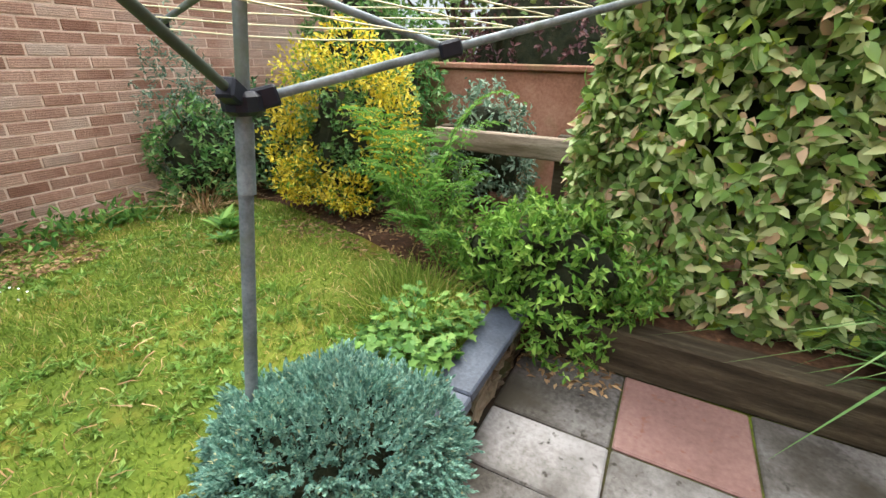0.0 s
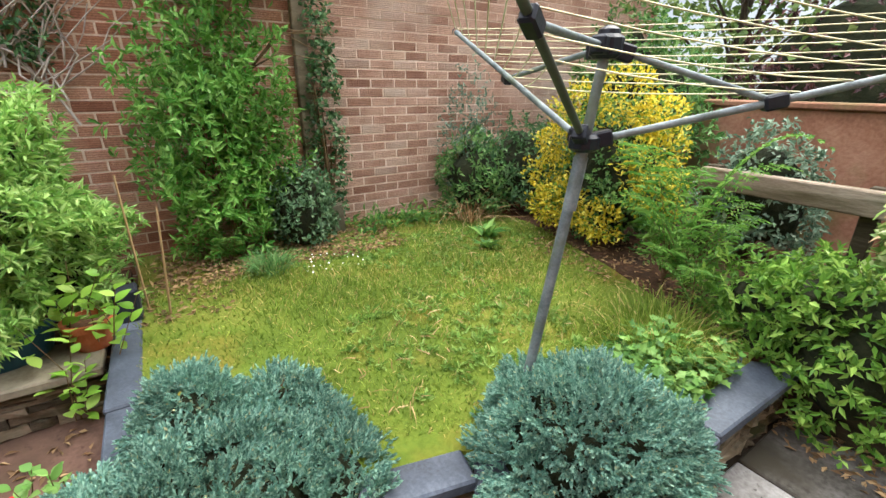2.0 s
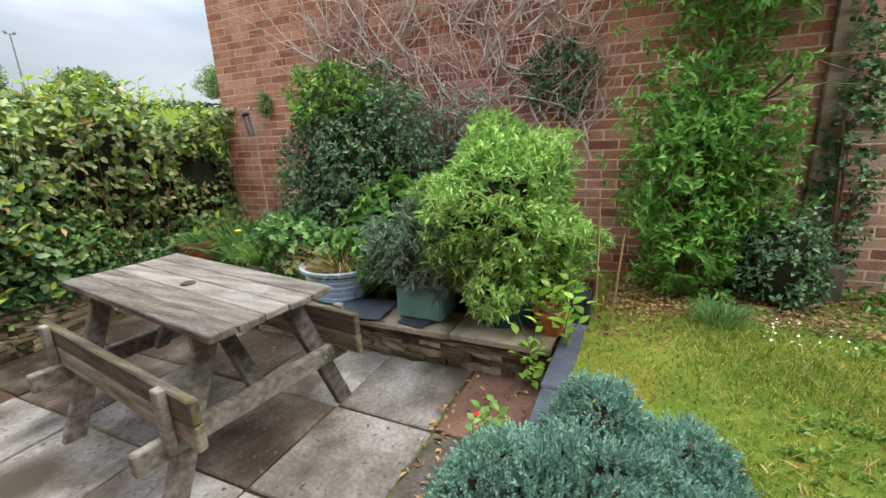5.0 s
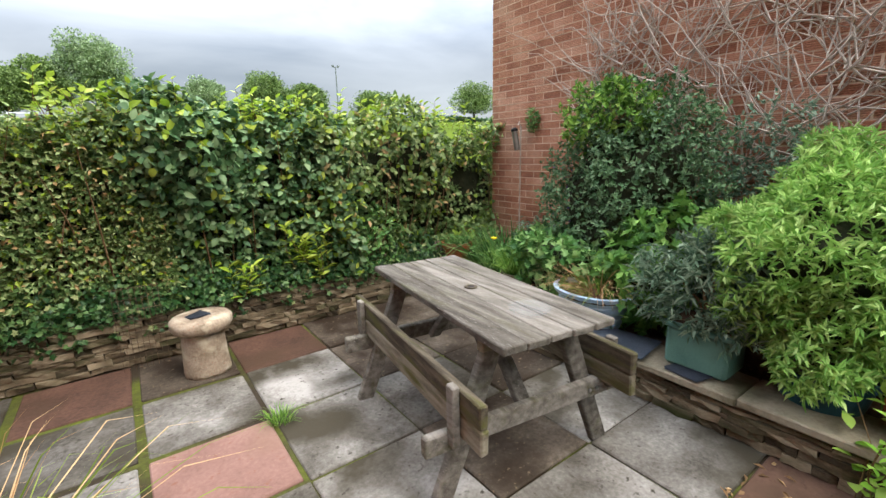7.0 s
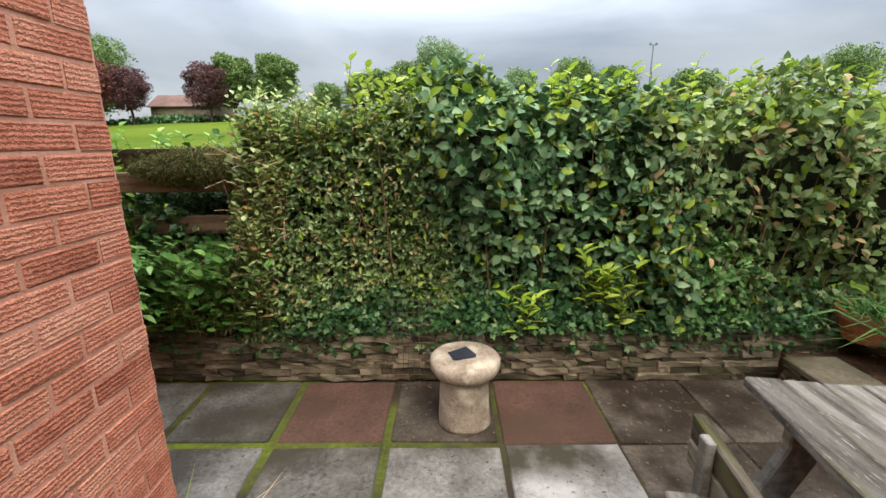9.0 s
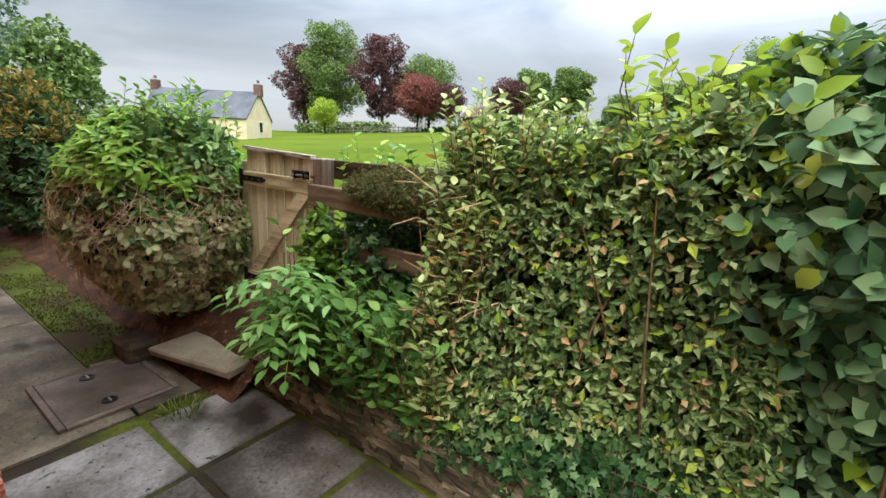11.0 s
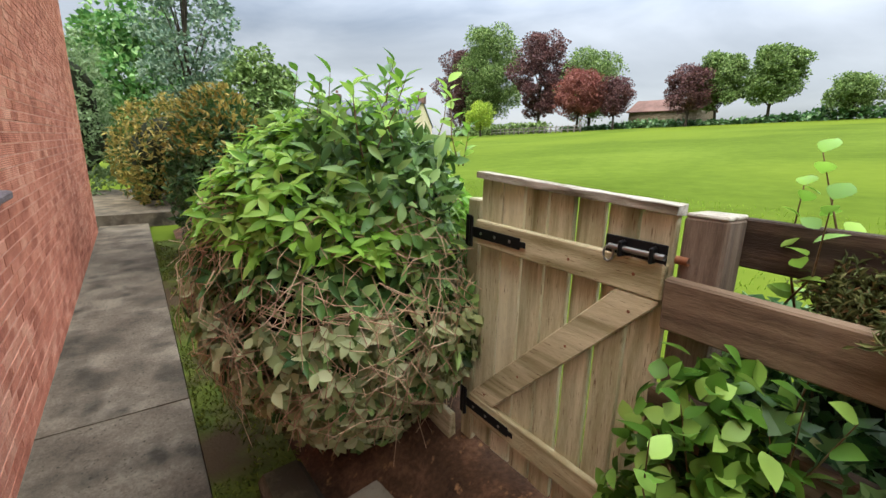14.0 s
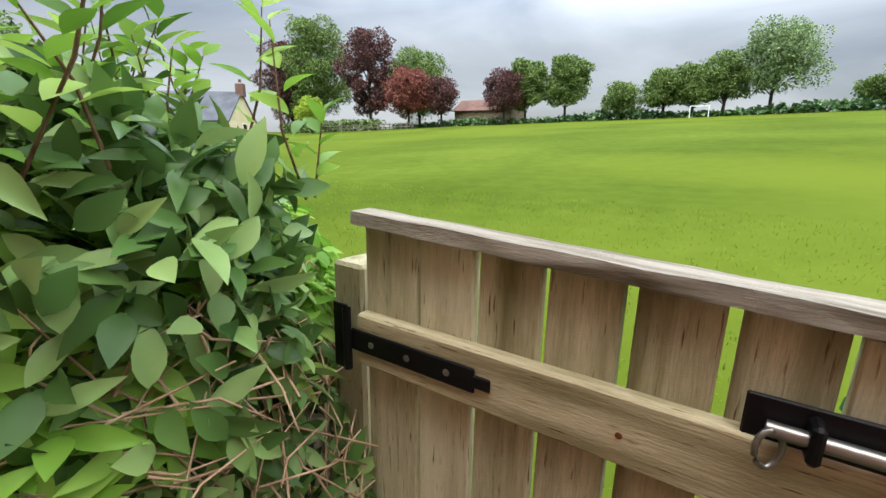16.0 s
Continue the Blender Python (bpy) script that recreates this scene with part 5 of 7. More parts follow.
def tree(name, where, height, spread, leaf, label, n=2600, size=0.5, trunk=0.3, crown_low=0.25, seed=1, clumps=16, group="distant trees"):
    """Tapered trunk with limbs, and a crown of leaf clumps with gaps."""
    t = thing(name, where, label, "tree", group)
    r = np.random.default_rng(seed)
    lines = [[(0, 0, -0.5, trunk), (r.normal(0, 0.2), 0, height * 0.35, trunk * 0.7), (r.normal(0, 0.3), 0, height * 0.8, trunk * 0.15)]]
    P, D = [], []
    for q in range(clumps):
        u = (q + 0.5) / clumps
        z = height * (crown_low + (0.9 - crown_low) * u)
        wide = spread * math.sin(math.pi * (0.16 + 0.74 * u)) ** 0.8
        a = q * 2.4 + r.uniform(-0.4, 0.4)
        rad = wide * r.uniform(0.3, 0.85)
        c = np.array([math.cos(a) * rad, math.sin(a) * rad, z])
        cr = max(spread * r.uniform(0.26, 0.46), 0.3)
        lines.append([(0, 0, z * 0.6, trunk * 0.35), (*(c * np.array([0.6, 0.6, 0.9])), trunk * 0.2), (*c, trunk * 0.06)])
        k = n // clumps
        d = unit(r.normal(0, 1, (k, 3)))
        rr = cr * (1 + 0.32 * ripple(d, 4, seed + q)) * (1 - 0.45 * r.random(k) ** 2)
        P.append(c + d * rr[:, None] * np.array([1, 1, 0.72]))
        D.append(d)
    part("trunk", tubes(lines[:1], 8), M_BARK, t)
    part("limbs", tubes(lines[1:], 5), M_BARK, t)
    P, D = np.concatenate(P), np.concatenate(D)
    v, f = leaves(P, way(len(P), D, 0.6, 0.7, 0.1), size, size * 0.8, "leaf", 0.8)
    part("crown", mesh_np("crown", v, f), leaf, t)
    return t


# ---------- plants: patio and lawn ----------
juniper((8.42, 1.4, 0.22), ((0.12, -0.02, -0.02, 0.42, 0.34, 0.27), (-0.3, -0.03, -0.01, 0.22, 0.2, 0.25), (-0.2, 0.25, -0.03, 0.2, 0.16, 0.22), (0.08, 0.28, -0.03, 0.3, 0.2, 0.2), (0.08, -0.3, -0.03, 0.3, 0.2, 0.2), (0.38, -0.1, -0.05, 0.2, 0.24, 0.2)), 3000, "low spreading blue juniper at the corner of the lawn")
juniper((8.93, 2.44, 0.24), ((0.0, 0.0, 0.02, 0.28, 0.3, 0.29), (-0.16, -0.02, 0.0, 0.18, 0.2, 0.24), (0.1, 0.16, 0.0, 0.2, 0.18, 0.22), (0.1, -0.14, -0.02, 0.2, 0.18, 0.22)), 3300, "rounded blue juniper on the slate-topped wall")

# lawn blades
n = 100000
P = np.stack([rng.uniform(6.05, 9.0, n), rng.uniform(1.2, 4.15, n), np.full(n, 0.27)], 1)
inside = (P[:, 1] < 4.25 - 0.36 * np.clip(P[:, 0] - 6.9, 0, 9)) & ~((P[:, 0] > 8.1) & (P[:, 1] < 1.15 + 1.9 * (P[:, 0] - 8.1)))
patchy = ripple(P * np.array([1, 1, 0]), 3.0, 4)
inside &= (P[:, 0] > 6.75) | (P[:, 1] > 2.9) | (rng.random(n) < 0.22)
keep = inside & (rng.random(n) < 0.62 + 0.3 * patchy)
P = P[keep]
hgt = 0.042 + 0.02 * np.clip(ripple(P * np.array([1, 1, 0]), 2.0, 9), -0.8, 1.5)
scatter_stuff("grass", P, rng.normal(0, 0.8, P.shape) + np.array([0, 0, 1.0]), hgt, 0.0056, M_GRASS, "short patchy lawn grass", "grass", "blade")
# lawn weeds: rosettes that gather in patches
n = 700
C = np.stack([rng.uniform(6.4, 8.7, n), rng.uniform(1.4, 3.9, n), np.full(n, 0.285)], 1)
keep = (ripple(C * np.array([1, 1, 0]), 2.6, 12) > 0.15) & (C[:, 1] > 1.3 + 1.6 * np.clip(C[:, 0] - 8.1, 0, 2)) & (C[:, 1] < 4.2 - 0.36 * np.clip(C[:, 0] - 6.9, 0, 9))
C = C[keep]
P = np.repeat(C, 9, 0)
P = P + rng.normal(0, 0.012, P.shape) * np.array([1, 1, 0])
size = np.repeat(rng.uniform(0.025, 0.055, len(C)), 9)
scatter_stuff("lawn_weeds", P, rng.normal(0, 1, P.shape) * np.array([1, 1, 0.2]) + np.array([0, 0, 0.5]), size, size * 0.34, L_LAWNWEED, "broad-leaved weeds in the lawn", "weeds")
P = np.stack([rng.uniform(6.7, 7.1, 26), rng.uniform(2.1, 2.5, 26), rng.uniform(0.32, 0.335, 26)], 1)
scatter_stuff("daisies", P, rng.normal(0, 1, P.shape) * np.array([1, 1, 0.2]), 0.016, 0.014, M_FLOWER_W, "tiny white daisies in the lawn", "flowers")
P = np.stack([rng.uniform(6.2, 8.9, 900), rng.uniform(1.3, 4.0, 900), rng.uniform(0.29, 0.31, 900)], 1)
P = P[(ripple(P * np.array([1, 1, 0]), 2.4, 21) > 0.2) & (P[:, 1] > 1.3 + 1.6 * np.clip(P[:, 0] - 8.1, 0, 2)) & (P[:, 1] < 4.2 - 0.36 * np.clip(P[:, 0] - 6.9, 0, 9))]
scatter_stuff("dead_grass", P, rng.normal(0, 1, P.shape) * np.array([1, 1, 0.12]), 0.075, 0.005, M_STRAW, "dry straw lying in the lawn", "grass", "blade")
grass_clump("grass_tuft", (6.75, 1.95, 0.28), 0.12, 500, 0.15, 0.002, L_GREEN, "tall dark green tuft of grass in the lawn")
grass_clump("grass_tuft", (8.65, 3.35, 0.28), 0.25, 700, 0.22, 0.002, M_GRASS, "tall grass beside the flower bed")
for x, y, sz in ((7.0, 3.6, 0.17), (7.2, 3.45, 0.12), (6.3, 3.3, 0.12)):
    k = 22
    a = np.arange(k) * 2.4
    s = thing("dock_plant", (x, y, 0.28), "rosette of broad dock leaves in the lawn", "weed", "dock plants")
    v, f = leaves(np.zeros((k, 3)) + rng.normal(0, 0.02, (k, 3)) * np.array([1, 1, 0]), np.stack([np.cos(a), np.sin(a), rng.uniform(0.5, 1.3, k)], 1), sz, sz * 0.3, "full", 0.2)
    part("leaves", mesh_np("leaves", v, f, True), L_NETTLE, s)
n = 700
P = np.stack([rng.uniform(8.6, 9.02, n), rng.uniform(2.75, 3.4, n), 0.29 + 0.1 * rng.random(n) ** 2], 1)
s = thing("cranesbill", (0, 0, 0), "pale green cranesbill spilling over the slate coping", "plant")
v, f = leaves(P, rng.normal(0, 1, P.shape) * np.array([1, 1, 0.3]) + np.array([0.2, 0, 0.2]), 0.042, 0.046, "lobed", 0.35)
part("leaves", mesh_np("leaves", v, f), L_NETTLE, s)

grass_clump("tall_sedge", (11.0, 3.86, 0.22), 0.22, 260, 0.75, 0.006, L_GREEN, "tall dark strap-leaved sedge beside the hedge", 0.9)
grass_clump("tall_sedge", (10.75, 3.88, 0.22), 0.14, 120, 0.5, 0.005, L_GREEN, "tall dark strap-leaved sedge beside the hedge", 0.9)
# leaf litter
P = np.concatenate([np.stack([rng.uniform(6.1, 6.8, 1900), rng.uniform(1.3, 3.0, 1900), rng.uniform(0.285, 0.31, 1900)], 1), np.stack([rng.uniform(7.2, 9.0, 600), rng.uniform(3.7, 4.5, 600), np.full(600, 0.292)], 1), np.stack([rng.uniform(6.6, 7.2, 160), rng.uniform(1.2, 1.7, 160), np.full(160, 0.295)], 1), np.stack([rng.uniform(9.15, 9.6, 120), rng.uniform(3.45, 3.7, 120), np.full(120, 0.01)], 1), np.stack([rng.uniform(7.4, 8.4, 120), rng.uniform(0.55, 1.0, 120), np.full(120, 0.006)], 1)])
scatter_stuff("leaf_litter", P, rng.normal(0, 1, P.shape) * np.array([1, 1, 0.15]), 0.045, 0.018, L_DRY, "dry brown fallen leaves", "leaf litter")

# ---------- plants: north border ----------
hedge("variegated_hedge", (10.55, 4.4, 0.08), (2.7, 1.0, 2.5), L_VARIEG, 46000, 0.08, 0.042, "tall dense variegated evergreen hedge with browning tips", "full", 0.06, 3.2, 0.24, 11, 0.75, 6, second=(L_LIME, 0.05, 1.0), front=-1)
shrub("choisya", (9.15, 3.82, 0.1), (0.48, 0.36, 0.42), L_BRIGHT, 6500, 0.052, 0.022, "bright green evergreen bush hanging over the wall", "leaf", 0.34, 3.4, 0.4, 0.8, 0.6, 0.4, 12, clump=8, low=-0.75)
s = shrub("euonymus", (7.55, 4.42, 0.28), (0.58, 0.42, 0.68), L_GREEN, 5200, 0.04, 0.02, "bushy euonymus with golden yellow and green leaves", "leaf", 0.22, 3, 0.3, seed=13, clump=6, low=-0.8)
for dx, dy, dz, r in ((-0.28, -0.2, 1.0, 0.26), (0.1, -0.22, 1.12, 0.28), (0.44, -0.28, 0.72, 0.26), (0.5, -0.3, 0.5, 0.22), (-0.42, -0.28, 0.48, 0.24), (-0.16, -0.38, 0.32, 0.24), (0.14, -0.34, 0.24, 0.2), (-0.46, -0.2, 0.74, 0.2), (0.4, -0.2, 0.98, 0.2), (-0.4, -0.3, 0.22, 0.2)):
    P, O = blob(640, (r * 0.85, r * 0.7, r * 0.8), 0.3, 4, 0.5, 3)
    v, f = leaves(P + np.array([dx, dy, dz]), way(len(P), O, 0.8, 0.7, 0.35), 0.038, 0.02, "leaf")
    part("golden_leaves", mesh_np("golden_leaves", v, f), L_YELLOW, s)
fern((8.45, 3.95, 0.28), 8, 0.75, "large green fern in the flower bed", 1)
fern((8.3, 3.98, 0.28), 7, 0.9, "tall green fern in the flower bed", 2, 1.0)
fern((8.6, 3.75, 0.28), 5, 0.5, "small green fern in the flower bed", 3)
shrub("dark_shrub", (6.45, 4.45, 0.28), (0.5, 0.5, 0.5), L_DARK, 3600, 0.055, 0.024, "dark green rounded shrub by the brick wall", seed=14, clump=5, low=-0.75)
shrub("leafy_shrub", (6.3, 4.0, 0.28), (0.36, 0.4, 0.42), L_GREEN, 2400, 0.06, 0.022, "green leafy shrub at the foot of the brick wall", seed=15, clump=5, low=-0.8)
shrub("tall_twiggy_shrub", (6.25, 3.98, 0.28), (0.2, 0.36, 0.78), L_GREY, 2000, 0.04, 0.016, "thin grey-green twiggy shrub by the brick wall", seed=16, clump=5, low=-0.8, core=False, depth=0.8)
shrub("green_shrub", (8.35, 5.0, 0.3), (0.45, 0.35, 0.5), L_GREY, 3000, 0.05, 0.026, "pale green shrub behind the timber board", seed=17, clump=5, low=-0.8)
shrub("garden_shrub", (7.0, 5.3, 0.28), (0.8, 0.5, 1.3), L_GREEN, 4600, 0.07, 0.03, "tall green shrub behind the flower bed", seed=18, clump=5, low=-0.6)
shrub("purple_shrub", (8.0, 7.2, 0.0), (1.3, 0.8, 1.7), L_COPPER, 5200, 0.07, 0.035, "purple-leaved shrub beyond the low wall", seed=19, clump=5, low=-0.6)
shrub("garden_shrub", (9.9, 7.0, 0.0), (1.2, 0.7, 1.5), L_GREEN, 4600, 0.07, 0.03, "green shrub beyond the low wall", seed=20, clump=5, low=-0.6)
tree("garden_tree", (6.6, 8.0, 0), 5.0, 1.7, L_TREE, "small green garden tree beyond the low wall", 4600, 0.11, 0.07, 0.2, 31, 20, "garden trees")
P = np.stack([rng.uniform(6.1, 6.5, 260), rng.uniform(2.7, 3.7, 260), rng.uniform(0.28, 0.4, 260)], 1)
scatter_stuff("wall_weeds", P, rng.normal(0, 0.7, P.shape) + np.array([0.2, 0, 0.6]), 0.075, 0.03, L_NETTLE, "leafy weeds at the foot of the wall", "weeds")
grass_clump("dry_grass", (6.55, 3.75, 0.28), 0.1, 90, 0.5, 0.003, M_STRAW, "dry straw-coloured grass stems by the wall", 1.3)

# ---------- plants: climbers on the wall ----------
shrub("climbing_shrub", (6.28, 1.85, 0.28), (0.3, 0.44, 1.0), L_CLIMB, 9500, 0.068, 0.023, "tall leafy climbing shrub against the brick wall", "leaf", 0.46, 3.8, 0.6, 0.7, 0.6, 0.35, 21, False, -0.8, 7)
shrub("climber_top", (6.25, 2.0, 1.9), (0.3, 0.7, 0.6), L_CLIMB, 3600, 0.07, 0.023, "upper shoots of a climbing shrub on the wall", "leaf", 0.3, 3, 0.6, seed=22, core=False, low=-0.9, clump=6)
shrub("holly_like_shrub", (6.35, 2.3, 0.28), (0.26, 0.26, 0.36), L_CEAN, 2800, 0.04, 0.022, "grey-green small-leaved shrub by the wall", seed=23, clump=5, low=-0.8)
shrub("ivy_column", (6.12, 2.62, 0.28), (0.13, 0.17, 1.0), L_DARK, 1700, 0.042, 0.03, "dark ivy climbing a timber post", seed=24, clump=4, low=-0.85, core=False)
solid("wall_post", boxes(((0.07, 0.1, 2.4), None), bevel=0.006), M_STONE, (6.05, 2.5, 1.48), "weathered grey post against the brick wall", "post")
solid("stone_marker", boxes(((0.06, 0.11, 0.26), at(0, 0, 0, 4)), bevel=0.012, rough=0.004), M_COPING, (6.22, 2.62, 0.4), "pale upright stone at the foot of the wall", "stone")
fern((6.45, 1.75, 0.28), 7, 0.4, "small fern under the climbing shrub", 5)
for sy, h in ((0.0, 0.75), (0.12, 0.6)):
    solid("bamboo_cane", tubes([[(0, 0, 0, 0.006), (0.02, sy * 0.2, h / 2, 0.006), (0.03, sy * 0.4, h, 0.005)]], 6), M_STRAW, (6.95 + sy, 1.25 + sy * 0.8, 0.28), "thin pale bamboo cane in the bed", "cane", "bamboo canes")
solid("slate_post_stone", boxes(((0.11, 0.11, 0.18), None), bevel=0.012, rough=0.01), M_SLATE_DARK, (7.02, 1.17, 0.37), "dark slate block at the end of the coping", "stone")
# bare branches
lines = []
for q in range(5):
    a = rng.uniform(-0.5, 0.9)
    lines.append([(6.2, 2.1, 1.55, 0.012), (6.4, 2.1 + 0.18 * math.cos(a), 1.7 + 0.12 * math.sin(a) + 0.03 * q, 0.008), (6.5, 2.1 + 0.5 * math.cos(a), 1.75 + 0.35 * math.sin(a), 0.003)])
bb = thing("cut_branch", (0, 0, 0), "pale bare cut branch of the climber", "branch")
for ln in lines:
    part("branch", tubes([[(a, b, c, r * 0.6) for a, b, c, r in ln]], 5), M_STEM, bb)
# dead vine
lines = []
for q in range(300):
    y, z = rng.uniform(-1.5, 1.1), rng.uniform(1.2, 2.5)
    pts = []
    dy, dz = rng.normal(0, 0.1), rng.uniform(0.05, 0.2)
    for k in range(6):
        pts.append((6.03 + rng.uniform(0, 0.07), y, z, 0.007 * (1 - k / 7) * rng.uniform(0.4, 1.2) + 0.001))
        y += dy + rng.normal(0, 0.07)
        z += dz + rng.normal(0, 0.06)
    lines.append(pts)
dv = thing("dead_vine", (6.0, -0.2, 1.15), "dense tangle of dead grey vine stems on the brick wall", "vine")
for ln in lines:
    part("vine_stem", tubes([[(px - 6.0, py + 0.2, pz - 1.15, pr) for px, py, pz, pr in ln]], 4), M_TWIG, dv)
shrub("wall_ivy", (6.05, 0.85, 1.55), (0.1, 0.28, 0.32), L_DARK, 900, 0.05, 0.024, "dark ivy patch on the brick wall", seed=26, core=False, low=-0.9, clump=4)
shrub("wall_fern", (6.03, -2.2, 1.72), (0.07, 0.07, 0.12), L_GREEN, 180, 0.05, 0.02, "small green plant growing out of the brick wall", seed=27, core=False, low=-0.9)

# ---------- plants: west bed ----------
shrub("hebe", (6.9, 0.6, 0.34), (0.52, 0.56, 0.64), L_HEBE, 27000, 0.06, 0.016, "large light green narrow-leaved bush in a tub", "leaf", 0.24, 3.4, 0.36, 0.8, 0.75, 0.3, 28, True, -0.75, 12, face=False)
shrub("ceanothus", (6.45, -0.85, 0.2), (0.42, 0.66, 0.98), L_CEAN, 15000, 0.045, 0.026, "dark evergreen shrub with faint purple flowers", seed=29, clump=5, low=-0.85, bump=0.25)
shrub("rose_bush", (6.5, -1.0, 1.5), (0.3, 0.4, 0.3), L_BRIGHT, 1400, 0.06, 0.03, "light green leafy shoots above the dark shrub", seed=30, core=False, low=-0.9, clump=5)
shrub("columbine", (6.45, -1.2, 0.7), (0.28, 0.3, 0.45), M_FLOWER_P, 150, 0.03, 0.02, "faded purple flowers in the dark shrub", seed=31, core=False, low=-0.9, category="flowers")
shrub("wall_shrub", (6.2, 0.0, 0.3), (0.2, 0.55, 0.85), L_GREY, 4200, 0.045, 0.02, "grey-green twiggy shrub against the brick wall", seed=37, low=-0.85, clump=5, core=False, depth=0.7)
shrub("currant_bush", (6.75, -0.35, 0.2), (0.42, 0.42, 0.48), L_NETTLE, 2400, 0.08, 0.06, "leafy green bush in the raised bed", "lobed", seed=32, low=-0.8, clump=4)
shrub("geranium_mass", (6.7, -1.25, 0.2), (0.5, 0.6, 0.42), L_GREEN, 3000, 0.07, 0.06, "low mass of green lobed leaves", "lobed", seed=33, low=-0.7, clump=4)
shrub("grey_herb", (6.6, -1.6, 0.2), (0.25, 0.25, 0.42), L_GREY, 1200, 0.04, 0.02, "grey-green herb in the raised bed", seed=34, low=-0.8, clump=4)
grass_clump("daylily", (6.45, -2.2, 0.2), 0.3, 420, 0.62, 0.009, L_GREEN, "strap-leaved green clump by the brick wall")
grass_clump("daylily", (6.55, -1.9, 0.2), 0.2, 240, 0.42, 0.008, L_GREEN, "strap-leaved green clump in the raised bed")
fl = solid("yellow_flower", lathe([(0.004, 0), (0.03, 0.01), (0.034, 0.02), (0.02, 0.024)], 10), M_FLOWER_Y, (6.75, -2.05, 0.62), "single yellow poppy flower", "flower")
solid("flower_stem", tubes([[(0, 0, 0, 0.003), (0, 0, 0.43, 0.002)]], 5), L_GREEN, (6.75, -2.05, 0.2), "thin green flower stem", "stem")


def pot(name, where, profile, material, label, category="plant pot", wob=0.0, soil=None):
    p = thing(name, where, label, category)
    part("body", lathe(profile, 36, wob), material, p, smooth=False)
    r, z = soil
    sl = part("compost", lathe([(r, z - 0.02), (r, z), (r * 0.5, z + 0.015), (0.001, z + 0.018)], 24), M_SOIL, p, smooth=True)
    return p


p = pot("blue_tub", (7.06, -0.66, 0.25), [(0.15, 0), (0.155, 0.01), (0.19, 0.2), (0.215, 0.21), (0.222, 0.235), (0.205, 0.24), (0.185, 0.2)], M_BLUE_POT, "large pale blue plastic tub with ridged sides", soil=(0.19, 0.21))
p.scale = (1.1, 1.4, 1.08)
for k in range(4):
    part("rib", lathe([(0.158 + 0.0085 * k, 0.03 + 0.04 * k), (0.163 + 0.0085 * k, 0.035 + 0.04 * k), (0.16 + 0.0085 * k, 0.045 + 0.04 * k)], 36), M_BLUE_POT, p)
grass_clump("dry_sedge", (7.0, -0.66, 0.46), 0.15, 260, 0.34, 0.0025, M_STRAW, "dry brown sedge in the blue tub", 1.5)
grass_clump("green_sedge", (7.05, -0.6, 0.46), 0.12, 120, 0.3, 0.003, M_GRASS, "green sedge in the blue tub", 1.4)
pot("wooden_tub", (6.95, -1.5, 0.25), [(0.13, 0), (0.16, 0.15), (0.175, 0.16), (0.175, 0.19), (0.155, 0.19), (0.15, 0.15)], M_COPING, "brown planter full of bright grass", soil=(0.15, 0.16))
grass_clump("bright_grass", (6.95, -1.5, 0.42), 0.13, 900, 0.3, 0.0022, L_BRIGHT, "bright green tuft of grass in a planter", 0.7)
tp = pot("terracotta_pot", (6.84, -2.55, 0.335), [(0.09, 0), (0.095, 0.01), (0.125, 0.12), (0.14, 0.125), (0.145, 0.17), (0.128, 0.17), (0.12, 0.12)], M_TERRA, "round terracotta flower pot", soil=(0.118, 0.14))
tp.scale = (1.2, 1.2, 1.2)
grass_clump("potted_sedum", (6.84, -2.55, 0.5), 0.12, 240, 0.14, 0.006, L_GREEN, "low green plant in the terracotta pot", 1.0)
gp = thing("green_planter", (7.15, 0.16, 0.25), "square grey-green plastic planter", "plant pot")
part("body", boxes(((0.26, 0.34, 0.24), at(0, 0, 0.12)), bevel=0.02), M_GREEN_POT, gp)
part("rim", boxes(((0.3, 0.38, 0.03), at(0, 0, 0.255)), bevel=0.008), M_GREEN_POT, gp)
part("compost", boxes(((0.25, 0.33, 0.02), at(0, 0, 0.266)), bevel=0.005), M_SOIL, gp)
shrub("lavender", (7.1, 0.14, 0.5), (0.3, 0.34, 0.32), L_GREY, 3600, 0.07, 0.014, "grey-green bushy plant in the green planter", seed=36, low=-0.7, clump=7, core=False, face=False)
pot("dark_blue_tub", (7.05, 0.68, 0.25), [(0.17, 0), (0.2, 0.13), (0.22, 0.14), (0.222, 0.17), (0.2, 0.17), (0.19, 0.13)], M_TEAL_POT, "dark teal round plastic tub", soil=(0.19, 0.14))
pot("orange_pot", (7.16, 1.02, 0.25), [(0.07, 0), (0.095, 0.11), (0.108, 0.115), (0.11, 0.15), (0.096, 0.15), (0.09, 0.11)], M_TERRA, "small orange terracotta pot", soil=(0.09, 0.12))
shoots(5, (0.2, 0.25, 0.02), L_YOUNG, 0.085, 0.055, "rose_cutting", (7.26, 1.03, 0.3), "pale green leafy rose in a terracotta pot", 0.42, 9, category="rose")
shoots(5, (0.1, 0.2, 0.02), L_YOUNG, 0.075, 0.05, "rose_cutting", (7.44, 0.98, 0.0), "pale green leafy rose growing in front of the coping", 0.5, 9, category="rose")
shoots(7, (0.3, 0.4, 0.02), L_GERAN, 0.05, 0.032, "rose_plant", (7.95, 0.88, 0.0), "small rose with pale leaves growing between slabs", 0.2, 8, category="rose")
